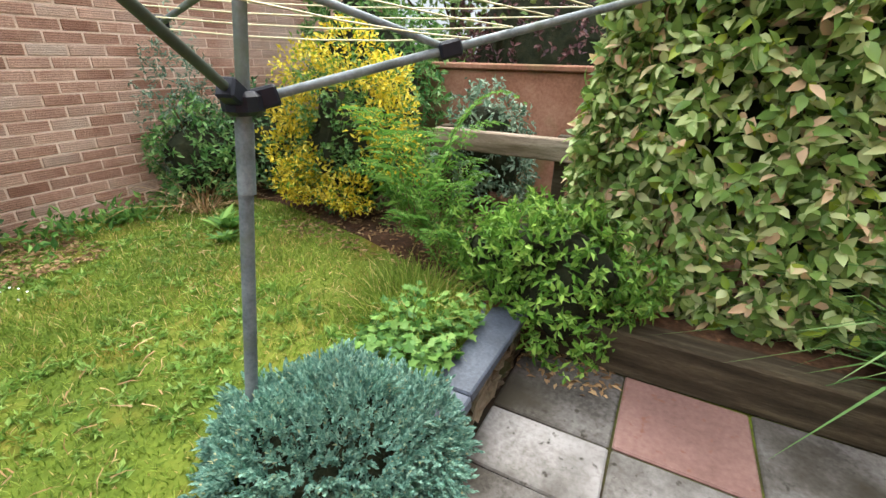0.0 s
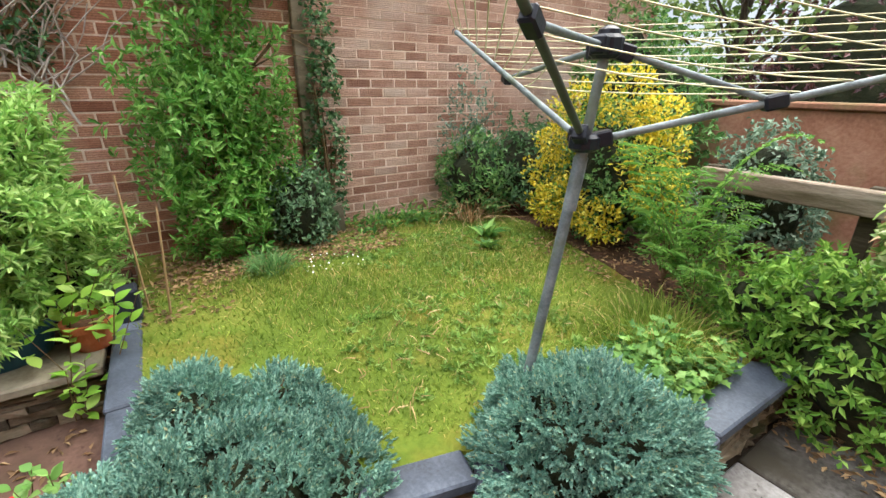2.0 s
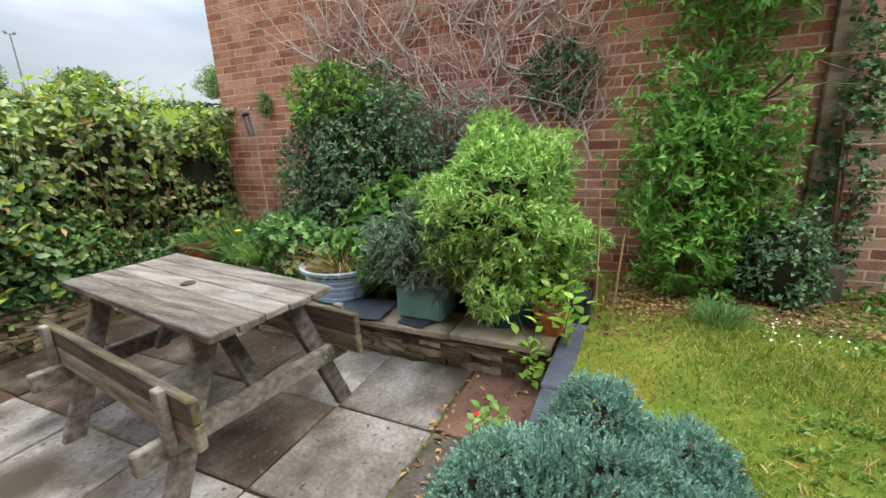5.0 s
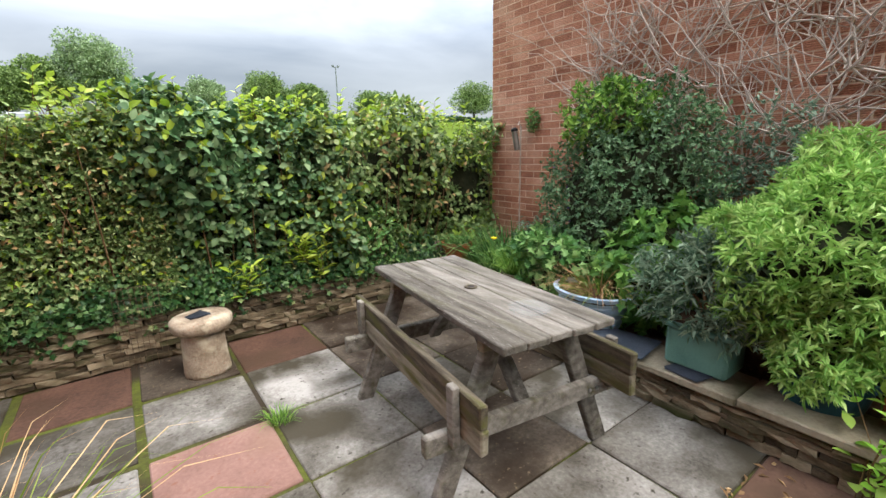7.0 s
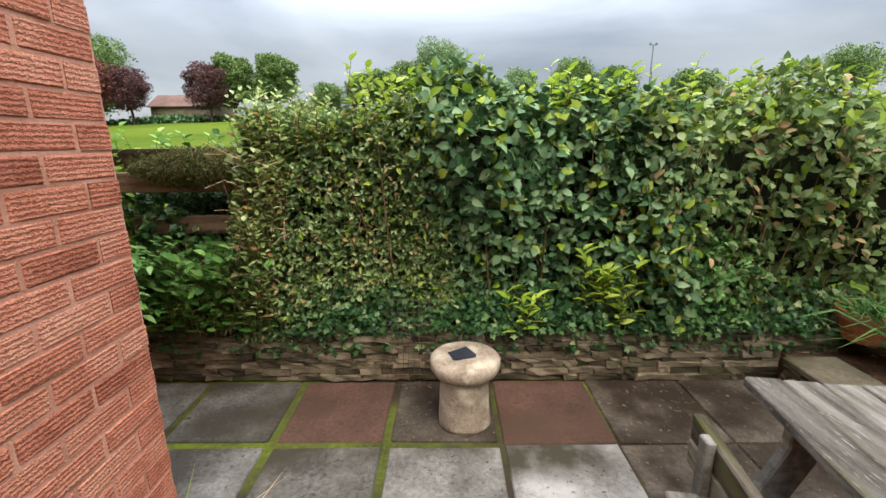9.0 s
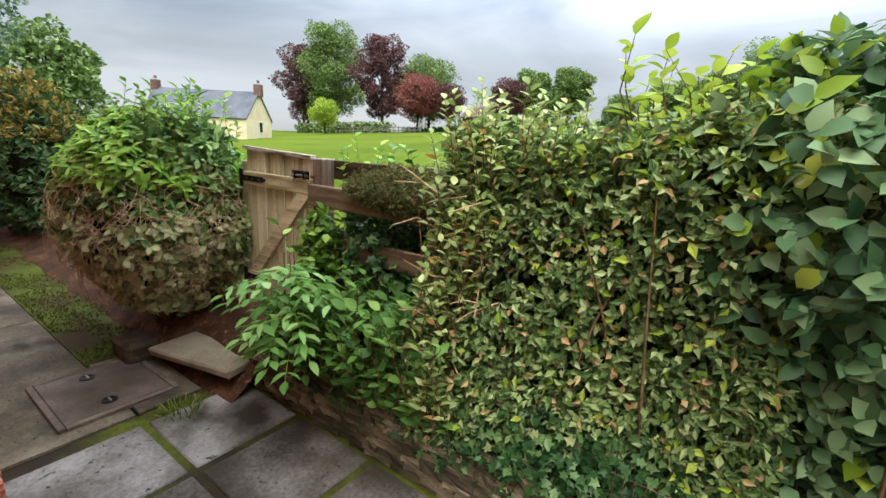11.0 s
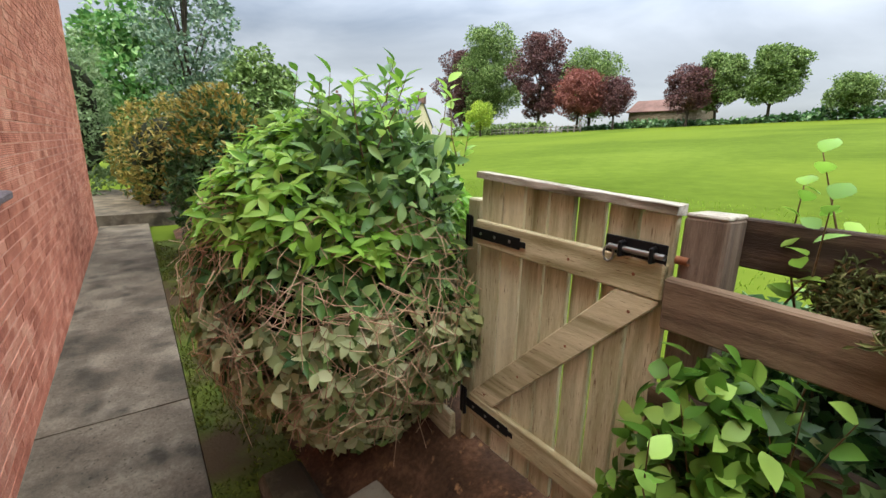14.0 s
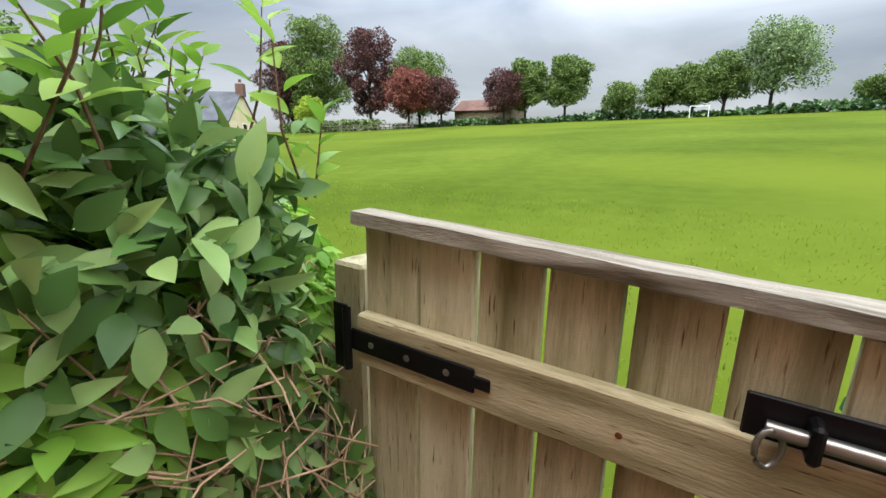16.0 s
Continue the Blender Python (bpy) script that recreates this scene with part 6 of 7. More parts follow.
for x, y, z in ((8.02, 0.84, 0.2), (7.62, 0.78, 0.012)):
    pp = thing("red_flower", (x, y, z), "bright red rose petal", "flower", "red flowers")
    part("petals", lathe([(0.003, 0), (0.012, 0.004), (0.013, 0.009), (0.005, 0.011)], 9, 0.1), M_FLOWER_R, pp)
for x, y, sx, sy, rz, m in ((7.24, -0.32, 0.34, 0.42, 8, M_SLATE), (7.27, 0.16, 0.22, 0.2, -14, M_SLATE_DARK)):
    solid("loose_slate", boxes(((sx, sy, 0.014), at(0, 0, 0, 0, 0, rz)), bevel=0.004, rough=0.01), m, (x, y + 0.0, 0.262), "loose grey slate lying on the coping", "slate", "loose slates")
mug = thing("white_mug", (7.22, -1.32, 0.25), "small white pot on the wall", "pot")
part("body", lathe([(0.03, 0), (0.036, 0.07), (0.032, 0.07), (0.028, 0.01)], 20), M_UPVC, mug)

# bird feeder on the wall
bf = thing("bird_feeder", (6.12, -2.3, 1.35), "hanging silver tube bird feeder on a bracket", "bird feeder")
part("pole", tubes([[(0, 0, -0.95, 0.008), (0, 0, 0.4, 0.008), (0.05, 0.02, 0.46, 0.006), (0.1, 0.05, 0.42, 0.005)]], 6), M_TWIG, bf)
ft = part("tube", lathe([(0.03, 0), (0.032, 0.005), (0.032, 0.2), (0.03, 0.205)], 16), M_STEEL, bf)
ft.matrix_basis = at(0.1, 0.05, 0.16, 8, 6)
part("lid", lathe([(0.036, 0.2), (0.036, 0.225), (0.02, 0.24)], 16), M_BLACK, ft)

# ---------- plants: south hedge ----------
hedge("privet_hedge", (10.16, -3.05, 0.32), (1.36, 0.8, 1.5), L_HEDGE, 46000, 0.044, 0.024, "clipped small-leaved privet hedge with bare twigs", "leaf", 0.12, 2.8, 0.28, 41, 0.8, 5, second=(L_LIME, 0.05, 1.2))
hedge("bramble_hedge", (8.85, -3.05, 0.32), (1.75, 0.8, 1.52), L_BRAMBLE, 15000, 0.078, 0.056, "mixed hedge of bramble and hazel leaves", "full", 0.24, 2.6, 0.28, 42, 0.8, 4, second=(L_LIME, 0.07, 1.05))
hedge("mixed_hedge", (6.95, -3.1, 0.32), (2.7, 0.85, 1.5), L_HEDGE, 14000, 0.068, 0.046, "shaggy mixed hedge beside the brick wall", "full", 0.22, 2.6, 0.28, 43, 0.8, 4, second=(L_LIME, 0.07, 1.1))
shoots(100, (3.8, 0.6, 0.1), L_LIME, 0.07, 0.045, "hedge_shoots", (8.35, -3.05, 1.72), "young lime green shoots on top of the hedge", 0.24, 7)
shoots(22, (2.2, 0.7, 0.1), L_LIME, 0.06, 0.04, "hedge_shoots", (7.1, -3.1, 1.6), "young lime green shoots on top of the hedge", 0.22, 7)
for x, z, h in ((8.35, 0.45, 0.5), (8.95, 0.4, 0.42), (8.55, 0.6, 0.5), (8.1, 0.6, 0.5)):
    shoots(5, (0.28, 0.14, 0.05), L_LIME, 0.11, 0.034, "spindle_shoots", (x, -2.66, z - 0.08), "yellow-green leafy shoots in front of the hedge", h * 0.7, 10, category="shoots")
shrub("hazel_shoots", (7.75, -2.75, 0.34), (0.35, 0.2, 0.4), L_GREEN, 900, 0.06, 0.03, "green leafy plants under the hedge", "full", seed=45, core=False, low=-0.8, clump=4)
# ivy along the foot of the hedge
n = 5200
x = rng.uniform(7.0, 12.0, n)
y = rng.uniform(-2.8, -2.6, n)
P = np.stack([x, y, 0.36 + rng.uniform(0, 0.34, n) * np.clip((-2.56 - y) / 0.2, 0.1, 1) - 0.14 * (rng.random(n) < 0.2)], 1)
s = thing("ivy", (0, 0, 0), "ivy trailing over the top of the stone wall", "ivy")
v, f = leaves(P, np.stack([rng.normal(0, 0.6, n), rng.uniform(0, 1, n), rng.normal(-0.3, 0.5, n)], 1), 0.042, 0.042, "lobed", 0.5, (0, 0.7, 0.6))
part("leaves", mesh_np("leaves", v, f), L_IVY, s)
# nettles east of the hedge
nx = ((11.05, 0.5), (11.4, 0.46), (11.65, 0.32), (10.85, 0.44), (11.3, 0.5))
for k, (x, h) in enumerate(nx):
    shoots(75, (0.5, 0.34, 0.05), L_NETTLE, 0.072, 0.046, "nettle_patch", (x, -2.7, 0.36), "bed of green nettle-like leafy stems", h, 9, category="nettles")


def elder(where, n, height, label):
    """A sapling of leaning stems with drooping compound leaves."""
    e = thing("elder_sapling", where, label, "sapling")
    P, D, lines = [], [], []
    for q in range(n):
        a = q * 2.4 + rng.uniform(-0.3, 0.3)
        h = height * (0.35 + 0.65 * (q + 0.5) / n)
        b = np.array([rng.normal(0, 0.05), rng.normal(0, 0.04), h * 0.86])
        out = np.array([math.cos(a), math.sin(a), 0.0])
        r = rng.uniform(0.2, 0.3)
        pts = [b + out * r * u + np.array([0, 0, 0.1 * u - 0.16 * u * u]) for u in (0, 0.3, 0.6, 0.85, 1.0)]
        lines.append([(*p, 0.002) for p in pts])
        side = np.array([-out[1], out[0], 0])
        for u in (1, 2, 3):
            for sg in (-1, 1):
                P.append(pts[u])
                D.append(out * 0.55 + sg * side + np.array([0, 0, -0.15 + rng.normal(0, 0.1)]))
        P.append(pts[4])
        D.append(out + np.array([0, 0, -0.3]))
    stems = [[(0, 0, 0, 0.007), (rng.normal(0, 0.03), rng.normal(0, 0.03), height * 0.5, 0.005), (rng.normal(0, 0.06), rng.normal(0, 0.05), height * 0.95, 0.003)] for _ in range(3)]
    part("stems", tubes(stems, 5), M_STEM, e)
    part("leaf_stalks", tubes(lines, 4), L_YOUNG, e)
    v, f = leaves(np.array(P), np.array(D), 0.085, 0.04, "fine", 0.25)
    part("leaves", mesh_np("leaves", v, f, True), L_ELDER, e)


elder((11.62, -2.5, 0.3), 54, 0.84, "young pale green elder sapling by the gate")
elder((11.78, -2.62, 0.3), 16, 0.5, "small pale green elder sapling by the gate")
for x, y, z, sx in ((10.75, -2.85, 0.45, 0.25), (10.72, -2.85, 0.8, 0.25), (10.68, -2.88, 1.15, 0.3), (10.55, -2.95, 1.5, 0.5)):
    shoots(60, (sx, 0.7, 0.2), L_PRIVET, 0.055, 0.028, "privet_shoots", (x, y, z), "pale leafy shoots with bare stems at the end of the hedge", 0.28, 11, category="shoots")
shoots(14, (0.3, 0.7, 0.5), L_RUSSET, 0.045, 0.022, "privet_shoots", (10.7, -2.9, 0.8), "russet young shoots at the end of the hedge", 0.34, 7, category="shoots")
lines = []
for q in range(220):
    p = np.array([rng.uniform(10.5, 10.82), rng.uniform(-3.3, -2.6), rng.uniform(0.6, 1.55)])
    t = np.array([rng.uniform(0.02, 0.2), rng.normal(0, 0.11), rng.normal(0.04, 0.08)])
    lines.append([(*p, 0.004), (*(p + t * 0.5 + rng.normal(0, 0.02, 3)), 0.003), (*(p + t), 0.0018)])
hw = thing("hedge_twigs", (0, 0, 0), "pale bare twigs poking from the cut hedge end", "twigs")
part("bare_twigs", tubes(lines, 5), M_TAN, hw)
shoots(6, (0.3, 0.12, 0.3), L_BRIGHT, 0.065, 0.045, "bramble_shoots", (11.78, -2.88, 0.6), "bright bramble leaves climbing the fence", 0.5, 9, category="bramble")
shoots(7, (0.4, 0.12, 0.1), L_YOUNG, 0.055, 0.04, "bramble_shoots", (11.68, -3.12, 1.28), "pale bramble leaves beside the gate post", 0.32, 8, category="bramble")
# low clipped conifer on the fence
s = shrub("conifer_hedge", (11.16, -3.08, 1.31), (0.66, 0.28, 0.14), L_CONIFER, 42000, 0.024, 0.007, "low clipped brown-green conifer hedge over the fence", "leaf", 0.16, 4, 0.25, 0.7, 0.45, 0.1, 46, True, -0.8, 8, category="hedge")
# Added as dark backing that hides the bright field between the boards.
hedge("backing_hedge", (11.45, -3.42, 0.35), (1.3, 0.4, 0.95), L_DARK, 9000, 0.05, 0.034, "leafy hedge added as dark backing behind the fence boards", "leaf", 0.05, 3, 0.12, 49, 0.7, 4)
shrub("fence_ivy", (11.55, -2.95, 0.55), (0.5, 0.08, 0.35), L_IVY, 700, 0.06, 0.06, "ivy climbing over the fence boards", "lobed", seed=47, core=False, low=-0.9, clump=3, category="ivy")
shrub("gate_bramble", (11.88, -2.88, 0.5), (0.2, 0.1, 0.42), L_BRIGHT, 560, 0.062, 0.046, "bright bramble leaves hanging beside the gate", "fine", seed=48, core=False, low=-0.9, clump=3, category="bramble")
shoots(22, (1.1, 0.3, 0.05), L_NETTLE, 0.065, 0.055, "hedge_shoots", (11.1, -3.3, 1.38), "young bright green shoots above the conifer hedge", 0.22, 6)

# ---------- plants: along the path ----------
HS = thing("honeysuckle", (13.59, -2.68, 0.1), "large rounded honeysuckle bush with bare tangled middle", "shrub")
HR = (0.75, 0.62, 0.88)
# Dark core behind the leaves, coloured as the bush's inner shade.
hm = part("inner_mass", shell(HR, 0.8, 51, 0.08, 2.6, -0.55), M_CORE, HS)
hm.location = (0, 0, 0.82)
for nm, count, z_lo, z_hi, leaf, ln, wd, up, dens, far in (("leaves", 5200, 0.2, 1.0, L_HONEY, 0.085, 0.036, 0.0, 1.0, 1.0), ("leaves", 1700, -0.3, 0.35, L_HONEY, 0.085, 0.036, -0.1, 0.25, 1.05), ("young_leaves", 5200, 0.42, 1.0, L_YOUNG, 0.08, 0.031, 0.35, 1.0, 1.1), ("lower_leaves", 7000, -0.66, 0.16, L_OLIVE, 0.058, 0.042, 0.15, 0.95, 1.1), ("lower_leaves", 900, -0.7, 0.1, L_HONEY, 0.065, 0.04, -0.1, 0.3, 1.08)):
    P, O = blob(count * 2, HR, 0.08, 2.6, 0.2, 51, -0.95)
    zz = P[:, 2] / HR[2]
    pick = (zz > z_lo) & (zz < z_hi) & (rng.random(len(P)) < dens)
    P, O = P[pick] * np.array([far, far, 1]), O[pick]
    P[:, :2] = P[:, :2] * (1 + 0.5 * np.clip(P[:, 2:] / HR[2], -0.7, 0))
    order = rng.permutation(len(P))[:count // 6]
    P, A = P[order], unit(O[order] * 0.8 + rng.normal(0, 0.35, (len(order), 3)) + np.array([0, 0, 0.3 + up]))
    S = unit(np.cross(A, rng.normal(0, 1, A.shape)))
    T = np.cross(A, S)
    turn = (np.arange(6) * 1.05 + 0.3 * (np.arange(6) % 2))[None, :, None] + rng.normal(0, 0.2, (len(P), 6, 1))
    rise = (np.arange(6) // 2 * 0.018)[None, :, None]
    D = np.cos(turn) * S[:, None] + np.sin(turn) * T[:, None] + A[:, None] * 0.35 + rng.normal(0, 0.12, (len(P), 6, 3))
    Q = P[:, None] + A[:, None] * rise + np.array([0, 0, 0.82])
    v, f = leaves(Q.reshape(-1, 3), D.reshape(-1, 3), ln, wd, "fine", 0.3, np.repeat(A, 6, 0))
    part(nm, mesh_np(nm, v, f, True), leaf, HS)
lines = []
for q in range(1900):
    z, a = rng.uniform(-0.35, 0.6), rng.uniform(0, 6.283)
    k = math.sqrt(1 - z * z) * (1 + 0.5 * min(z, 0))
    d = np.array([k * math.cos(a), k * math.sin(a), z])
    p = d * np.array(HR) * rng.uniform(1.01, 1.13) + np.array([0, 0, 0.82])
    t = rng.normal(0, 0.12, 3) + np.array([0, 0, -0.04])
    t = t - d * (t @ d) * 0.9
    lines.append([(*p, 0.0026), (*(p + t * 0.5 + rng.normal(0, 0.025, 3)), 0.0022), (*(p + t), 0.0014)])
part("bare_stems", tubes(lines, 4), M_TAN, HS, "tangled pale bare stems")
part("trunks", tubes([[(0.12 * math.cos(q * 1.3), 0.1 * math.sin(q * 1.3), -0.06, 0.018), (0.2 * math.cos(q * 1.3), 0.16 * math.sin(q * 1.3), 0.3, 0.013), (0.36 * math.cos(q * 1.3), 0.3 * math.sin(q * 1.3), 0.75, 0.008)] for q in range(7)], 6), M_STEM, HS)
P, O = blob(1700, (0.34, 0.3, 0.36), 0.2, 3, 0.4, 7)
v, f = leaves(P + np.array([-0.42, -0.04, 1.38]), way(len(P), O, 0.4, 0.6, 0.0), 0.082, 0.034, "fine", 0.4, O + np.array([0, 0, 0.5]))
part("side_leaves", mesh_np("side_leaves", v, f, True), L_HONEY, HS)
shoots(14, (1.0, 0.7, 0.05), L_BRIGHT, 0.1, 0.04, "honeysuckle_shoots", (13.75, -2.72, 1.7), "upright young honeysuckle shoots", 0.28, 7)
shoots(22, (0.7, 0.5, 0.08), L_YOUNG, 0.075, 0.03, "honeysuckle_shoots", (13.25, -2.74, 1.62), "upright young honeysuckle shoots", 0.26, 8)
shrub("beech_bush", (18.6, -2.95, 0.05), (1.2, 0.7, 1.15), L_DARK, 8000, 0.1, 0.055, "dark dense clipped bush with russet tips", seed=52, clump=5, low=-0.95, bump=0.08, freq=2.5)
P, O = blob(2600, (1.22, 0.72, 1.17), 0.08, 2.5, 0.1, 52, 0.3)
s = [o for o in scene.objects if o.name == "beech_bush"][0]
v, f = leaves(P + np.array([0, 0, 1.08]), way(len(P), O, 0.6, 0.6, 0.4), 0.1, 0.05, "leaf", 0.4)
part("russet_leaves", mesh_np("russet_leaves", v, f), L_RUSSET, s)
shrub("golden_bush", (23.6, -2.6, 0.1), (1.9, 1.2, 1.3), L_RUSSET, 7000, 0.12, 0.06, "golden-brown leafy bush at the end of the path", seed=53, clump=5, low=-0.9)
shrub("silver_tree_bush", (26.5, -0.6, 0.1), (1.6, 1.3, 2.3), L_WILLOW, 7500, 0.14, 0.05, "tall silvery green bush by the house", seed=54, clump=5, low=-0.9)
tree("birch_tree", (27.5, -3.6, 0), 8.0, 1.5, L_GREY, "slender small-leaved birch tree", 6000, 0.14, 0.09, 0.25, 55, 22, "garden trees")
tree("garden_tree", (36, -2.5, 0), 7.2, 3.0, L_GREEN, "broad green tree beyond the path", 7000, 0.3, 0.2, 0.15, 56, 18, "garden trees")
tree("garden_tree", (42, -8.8, 0), 6.9, 3.2, L_TREE, "broad bright green tree beyond the path", 7000, 0.32, 0.22, 0.1, 57, 18, "garden trees")
tree("garden_tree", (40, 3.0, 0), 8.0, 3.4, L_GREEN, "broad green tree behind the house", 6000, 0.32, 0.22, 0.15, 58, 18, "garden trees")
bin_ = thing("dark_box", (24.2, -2.2, 0.2), "dark plastic box on the step", "box")
part("body", boxes(((0.3, 0.3, 0.22), at(0, 0, 0.11)), bevel=0.02), M_PLUM, bin_)
part("lid", boxes(((0.33, 0.33, 0.04), at(0, 0, 0.24)), bevel=0.01), M_PLUM, bin_)
grass_clump("path_edge_grass", (12.35, -2.2, 0.0), 0.12, 200, 0.07, 0.003, M_GRASS, "small tuft of grass between path and slabs")
grass_clump("corner_grass", (10.3, -0.7, 0.0), 0.14, 80, 0.62, 0.0035, M_GRASS, "long grass and seed heads by the house corner", 0.9)
grass_clump("corner_grass", (10.34, -0.62, 0.0), 0.1, 60, 0.72, 0.0028, M_STRAW, "dry seeding grass by the house wall", 0.9)
grass_clump("corner_grass", (10.26, -0.5, 0.0), 0.1, 40, 0.5, 0.0045, L_YOUNG, "fresh green grass by the house wall", 1.0)
grass_clump("joint_grass", (9.2, -1.25, 0.0), 0.07, 160, 0.1, 0.002, L_BRIGHT, "small tuft of grass in a paving joint")

n = 7000
P = np.stack([rng.uniform(13.4, 20, n), -2.02 - 0.5 * rng.random(n) ** 1.4, np.full(n, 0.004)], 1)
P = P[ripple(P * np.array([1, 1.6, 0]), 4, 33) > -0.4]
scatter_stuff("moss_tufts", P, rng.normal(0, 0.7, P.shape) + np.array([0, 0, 0.8]), 0.028, 0.012, M_MOSSLEAF, "soft green moss along the path edge", "moss")

# ---------- distance ----------
FAR = ((81, -62, 19.5, 6.0, L_TREE, "tall round green sycamore tree", 9000, 0.7, 61), (89, -62, 16.5, 5.2, L_COPPER, "dark copper beech tree", 6500, 0.7, 62), (67.5, -62, 16.0, 4.6, L_COPPER, "dark copper beech tree", 6500, 0.65, 63), (59, -65, 12.0, 4.8, L_TREE, "green tree behind the maroon tree", 5000, 0.6, 64), (56, -58, 8.4, 3.8, L_RED, "maroon-leaved ornamental tree", 5000, 0.5, 65), (51, -60, 7.0, 2.6, L_COPPER, "maroon-leaved ornamental tree", 3500, 0.45, 66), (40.6, -60, 7.0, 2.6, L_COPPER, "maroon-leaved tree in the field hedge", 3500, 0.45, 67), (38.4, -63, 8.3, 3.2, L_TREE, "green field oak tree", 5500, 0.5, 68), (32.4, -62, 8.0, 2.7, L_TREE, "green field oak tree", 5500, 0.5, 69), (25.3, -62, 4.2, 2.3, L_TREE, "small green field tree", 3500, 0.4, 70), (20.5, -62, 5.3, 2.4, L_TREE, "green field tree", 3500, 0.45, 71), (17.6, -62, 5.6, 2.4, L_TREE, "green field tree", 3500, 0.45, 72), (14.6, -63, 6.6, 2.6, L_TREE, "green field tree", 3500, 0.45, 73), (10.2, -63, 8.8, 3.6, L_WILLOW, "tall pale willow tree", 5500, 0.45, 74), (-0.9, -62, 5.2, 2.2, L_WILLOW, "pale green field tree", 3000, 0.45, 75), (-8.0, -62, 6.0, 3.0, L_TREE, "green field tree", 3500, 0.45, 76), (-13.5, -62, 5.0, 2.8, L_TREE, "green field tree", 3500, 0.45, 77), (-24, -62, 4.2, 3.0, L_TREE, "green field tree", 3500, 0.45, 78), (-43, -60, 6.0, 3.6, L_TREE, "green field tree", 3500, 0.45, 79), (69, -50, 5.2, 2.2, L_LIME, "small lime green tree in the field", 3000, 0.4, 80), (1.8, -64, 3.0, 1.6, L_TREE, "small green field tree", 2200, 0.4, 81))
for x, y, h, sp, leaf, label, n, size, seed in FAR:
    tree("field_tree", (x, y, float(field_z(np.array(x), np.array(y))) - 0.2), h * 1.1, sp * 1.15, leaf, label + " at the field edge", int(n * 3.2), size * 0.52, 0.28 if h > 9 else 0.2, 0.2 if h > 9 else 0.34, seed, 22)
n = 9000
hx = rng.uniform(-60, 62, n)
P = np.stack([hx, -62 + rng.normal(0, 0.5, n), field_z(hx, np.full(n, -62.0)) + rng.uniform(0, 1.0, n) * (0.7 + 0.3 * np.sin(hx * 0.3))], 1)
scatter_stuff("field_hedge", P, rng.normal(0, 1, (n, 3)), 0.55, 0.45, L_DARK, "dark clipped hedge along the far edge of the field", "hedge")
n = 2600
hx = rng.uniform(60, 84, n)
P = np.stack([hx, -56 + rng.normal(0, 0.6, n), field_z(hx, np.full(n, -56.0)) + rng.uniform(0, 1.6, n)], 1)
scatter_stuff("garden_hedge", P, rng.normal(0, 1, (n, 3)), 0.5, 0.45, L_TREE, "green garden hedge in front of the trees", "hedge")


def cottage():
    z0 = float(field_z(np.array(60.0), np.array(-27.0)))
    c = thing("cottage", (62, -27.5, z0 - 0.3), "cream rendered cottage with a grey slate roof", "house")
    c.rotation_euler = (0, 0, radians(-58))
    part("wall", boxes(((6.0, 12.0, 2.7), at(0, 0, 1.35)), bevel=0), M_RENDER, c)
    for y in (-5.9, 5.9):
        bm = bmesh.new()
        a = [bm.verts.new(p) for p in ((-3.0, y - 0.1, 2.7), (3.0, y - 0.1, 2.7), (0, y - 0.1, 5.6), (-3.0, y + 0.1, 2.7), (3.0, y + 0.1, 2.7), (0, y + 0.1, 5.6))]
        for f in ((0, 1, 2), (3, 5, 4), (0, 3, 4, 1), (1, 4, 5, 2), (2, 5, 3, 0)):
            bm.faces.new([a[q] for q in f])
        part("gable", bm, M_RENDER, c)
    rl = math.hypot(3.0, 2.9) + 0.25
    for sx in (-1, 1):
        part("roof_slope", boxes(((rl, 12.2, 0.14), at(sx * 1.58, 0, 4.17, 0, sx * 44)), bevel=0), M_ROOF, c)
    for y in (-6.0, 6.0):
        ch = part("chimney", boxes(((0.7, 0.8, 1.3), at(0, y, 5.9)), bevel=0.02), M_ROOF_R, c)
        part("chimney_pot", boxes(((0.25, 0.25, 0.3), at(0, y, 6.85)), bevel=0.03), M_ROOF_R, ch)
    w = part("window", boxes(((0.9, 0.06, 1.3), at(0.2, -6.02, 1.9)), bevel=0), M_UPVC, c)
    part("pane", boxes(((0.7, 0.03, 1.1), at(0.2, -6.06, 1.9)), bevel=0), M_GLASS, w)
    return c


cottage()
bz = float(field_z(np.array(46.0), np.array(-66.0)))
brn = thing("barn", (46.5, -67, bz), "long brown-roofed farm building", "building")
part("wall", boxes(((10, 5, 2.2), at(0, 0, 1.1)), bevel=0), M_PLANK, brn)
for sy in (-1, 1):
    part("roof_slope", boxes(((10.6, 3.4, 0.15), at(0, sy * 1.4, 3.0, -sy * 32)), bevel=0), M_ROOF_R, brn)
fnc = thing("field_fence", (0, 0, 0), "pale timber post and rail fence at the field edge", "fence")
for k in range(18):
    x = 52 + k * 1.1
    z = float(field_z(np.array(x), np.array(-54.0)))
    part("post", boxes(((0.12, 0.12, 1.1), at(x, -54, z + 0.5)), bevel=0), M_WOOD, fnc)
for h in (0.4, 0.85):
    part("rail", tubes([[(52, -54, float(field_z(np.array(52.0), np.array(-54.0))) + h, 0.06), (70.7, -54, float(field_z(np.array(70.7), np.array(-54.0))) + h, 0.06)]], 4), M_WOOD, fnc)
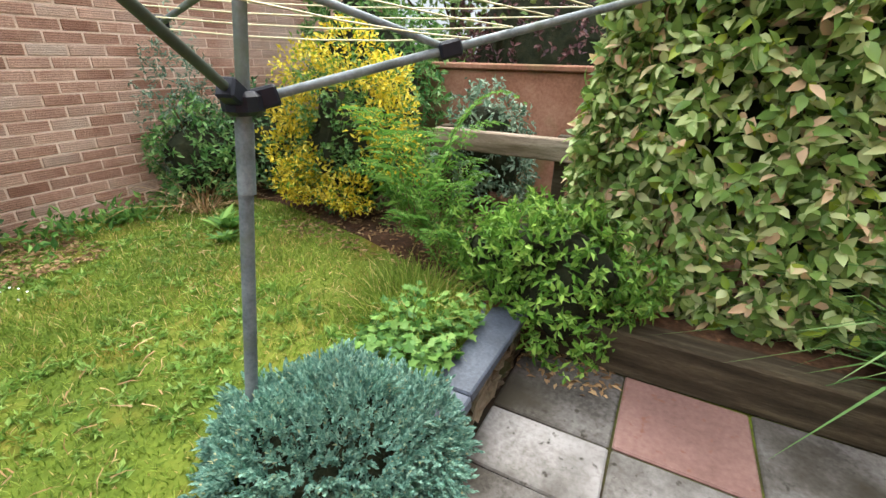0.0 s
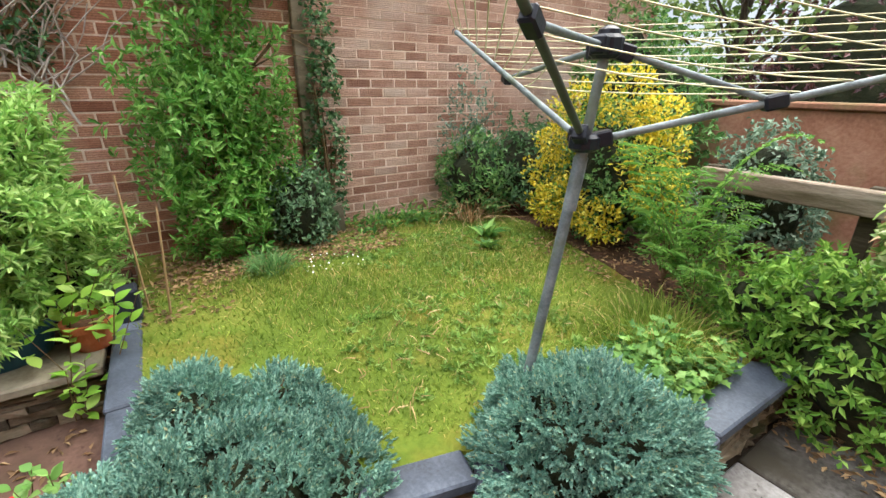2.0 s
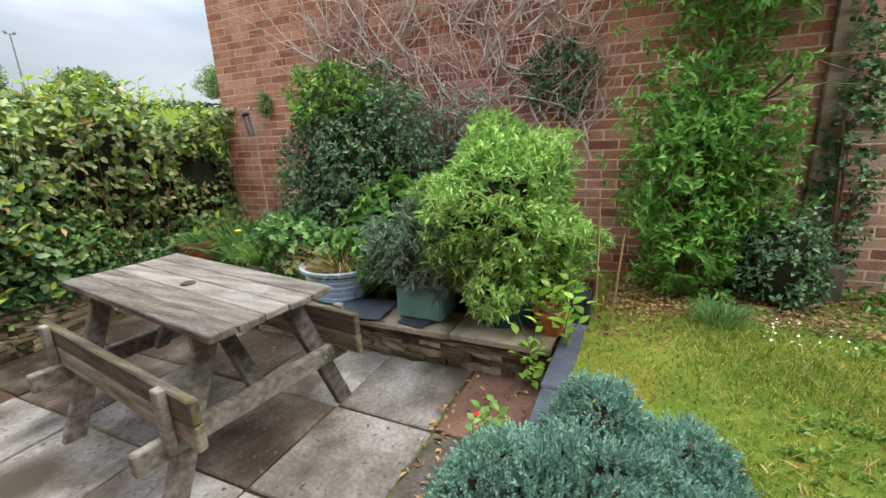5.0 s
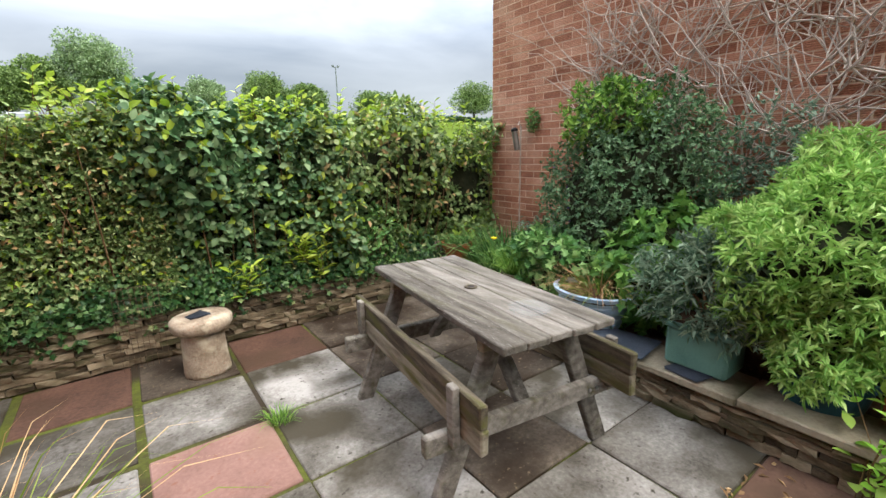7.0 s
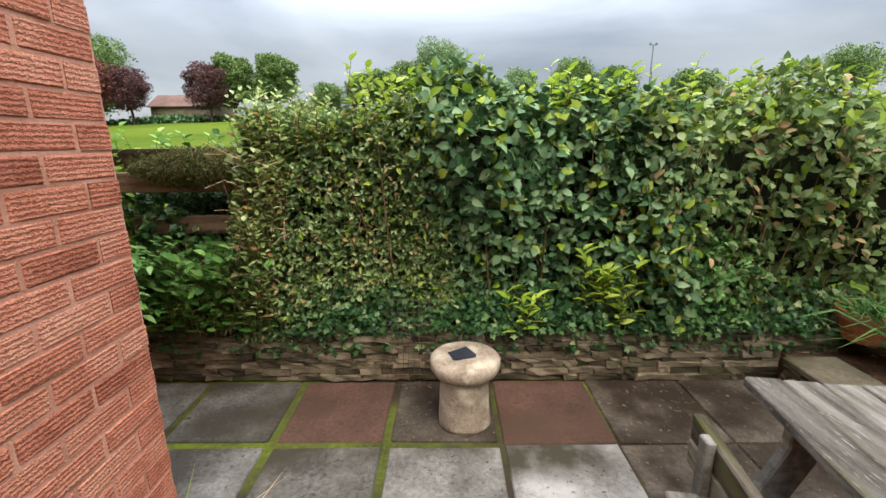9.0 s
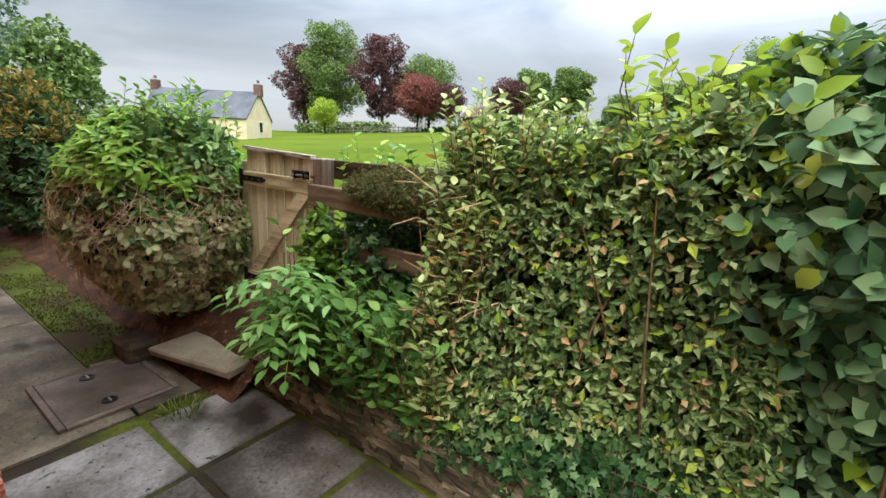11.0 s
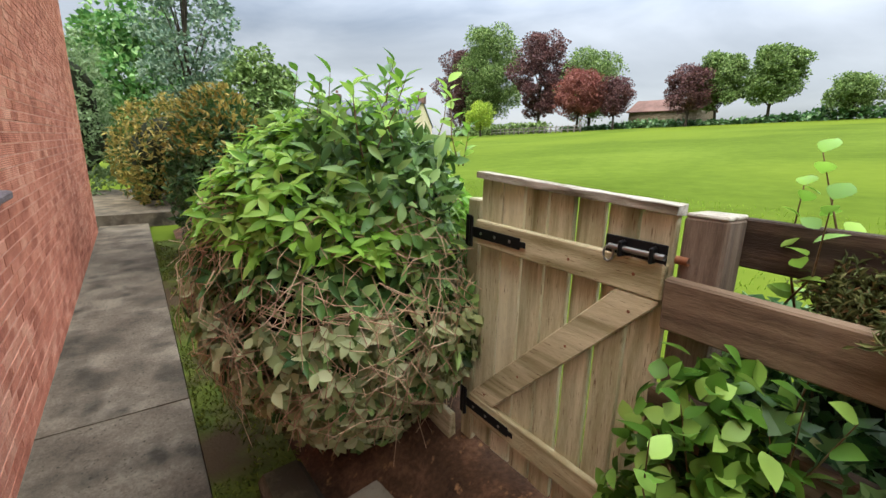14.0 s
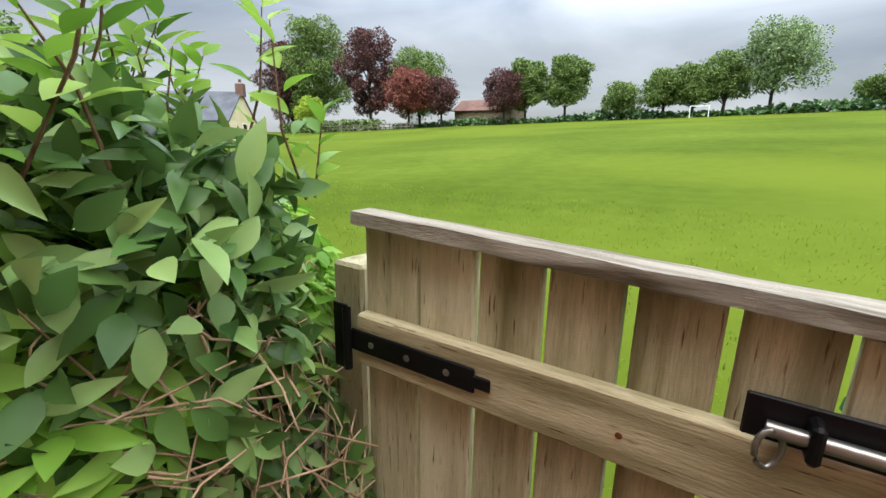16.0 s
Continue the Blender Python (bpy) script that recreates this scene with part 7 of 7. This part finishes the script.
mast = thing("floodlight_mast", (-17.2, -60, float(field_z(np.array(-17.2), np.array(-60.0)))), "thin grey floodlight mast", "mast")
part("pole", tubes([[(0, 0, 0, 0.12), (0, 0, 7.6, 0.07)]], 8), M_DRYER, mast)
part("crossarm", boxes(((0.9, 0.08, 0.08), at(0, 0, 7.6)), bevel=0), M_DRYER, mast)
for sx in (-0.4, 0.4):
    part("lamp_head", boxes(((0.28, 0.2, 0.2), at(sx, 0, 7.75)), bevel=0.02), M_DRYER, mast)
ph = thing("playhouse", (-20.5, -28.5, float(field_z(np.array(-20.5), np.array(-28.5)))), "wooden play tower with a red roof", "play tower")
for sx in (-0.6, 0.6):
    for sy in (-0.6, 0.6):
        part("post", boxes(((0.12, 0.12, 3.2), at(sx, sy, 1.6)), bevel=0), M_WOOD, ph)
part("deck", boxes(((1.4, 1.4, 0.1), at(0, 0, 1.5)), bevel=0), M_WOOD, ph)
for sx in (-1, 1):
    part("roof_slope", boxes(((1.15, 1.6, 0.06), at(sx * 0.42, 0, 3.4, 0, sx * 38)), bevel=0), M_ROOF_R, ph)
part("slide", boxes(((0.5, 2.2, 0.06), at(0.2, 1.6, 0.8, -35)), bevel=0), M_FLOWER_Y, ph)
gl = thing("goal_frame", (16.5, -59, float(field_z(np.array(16.5), np.array(-59.0)))), "small white football goal frame", "goal")
part("frame", boxes(((0.08, 0.08, 1.2), at(-0.9, 0, 0.6)), ((0.08, 0.08, 1.2), at(0.9, 0, 0.6)), ((1.88, 0.08, 0.08), at(0, 0, 1.22)), bevel=0), M_UPVC, gl)
# rough grass along the field side of the gate
n = 16000
x = rng.uniform(8, 20, n)
y = -3.4 - 6.0 * rng.random(n) ** 1.6
P = np.stack([x, y, field_z(x, y)], 1)
scatter_stuff("field_blades", P, rng.normal(0, 0.5, P.shape) + np.array([0, 0, 1.0]), 0.05, 0.006, L_FIELD, "short meadow grass beyond the gate", "grass", "blade")

# ---------- pieces of walls ----------
build_stone_walls()
build_walls()
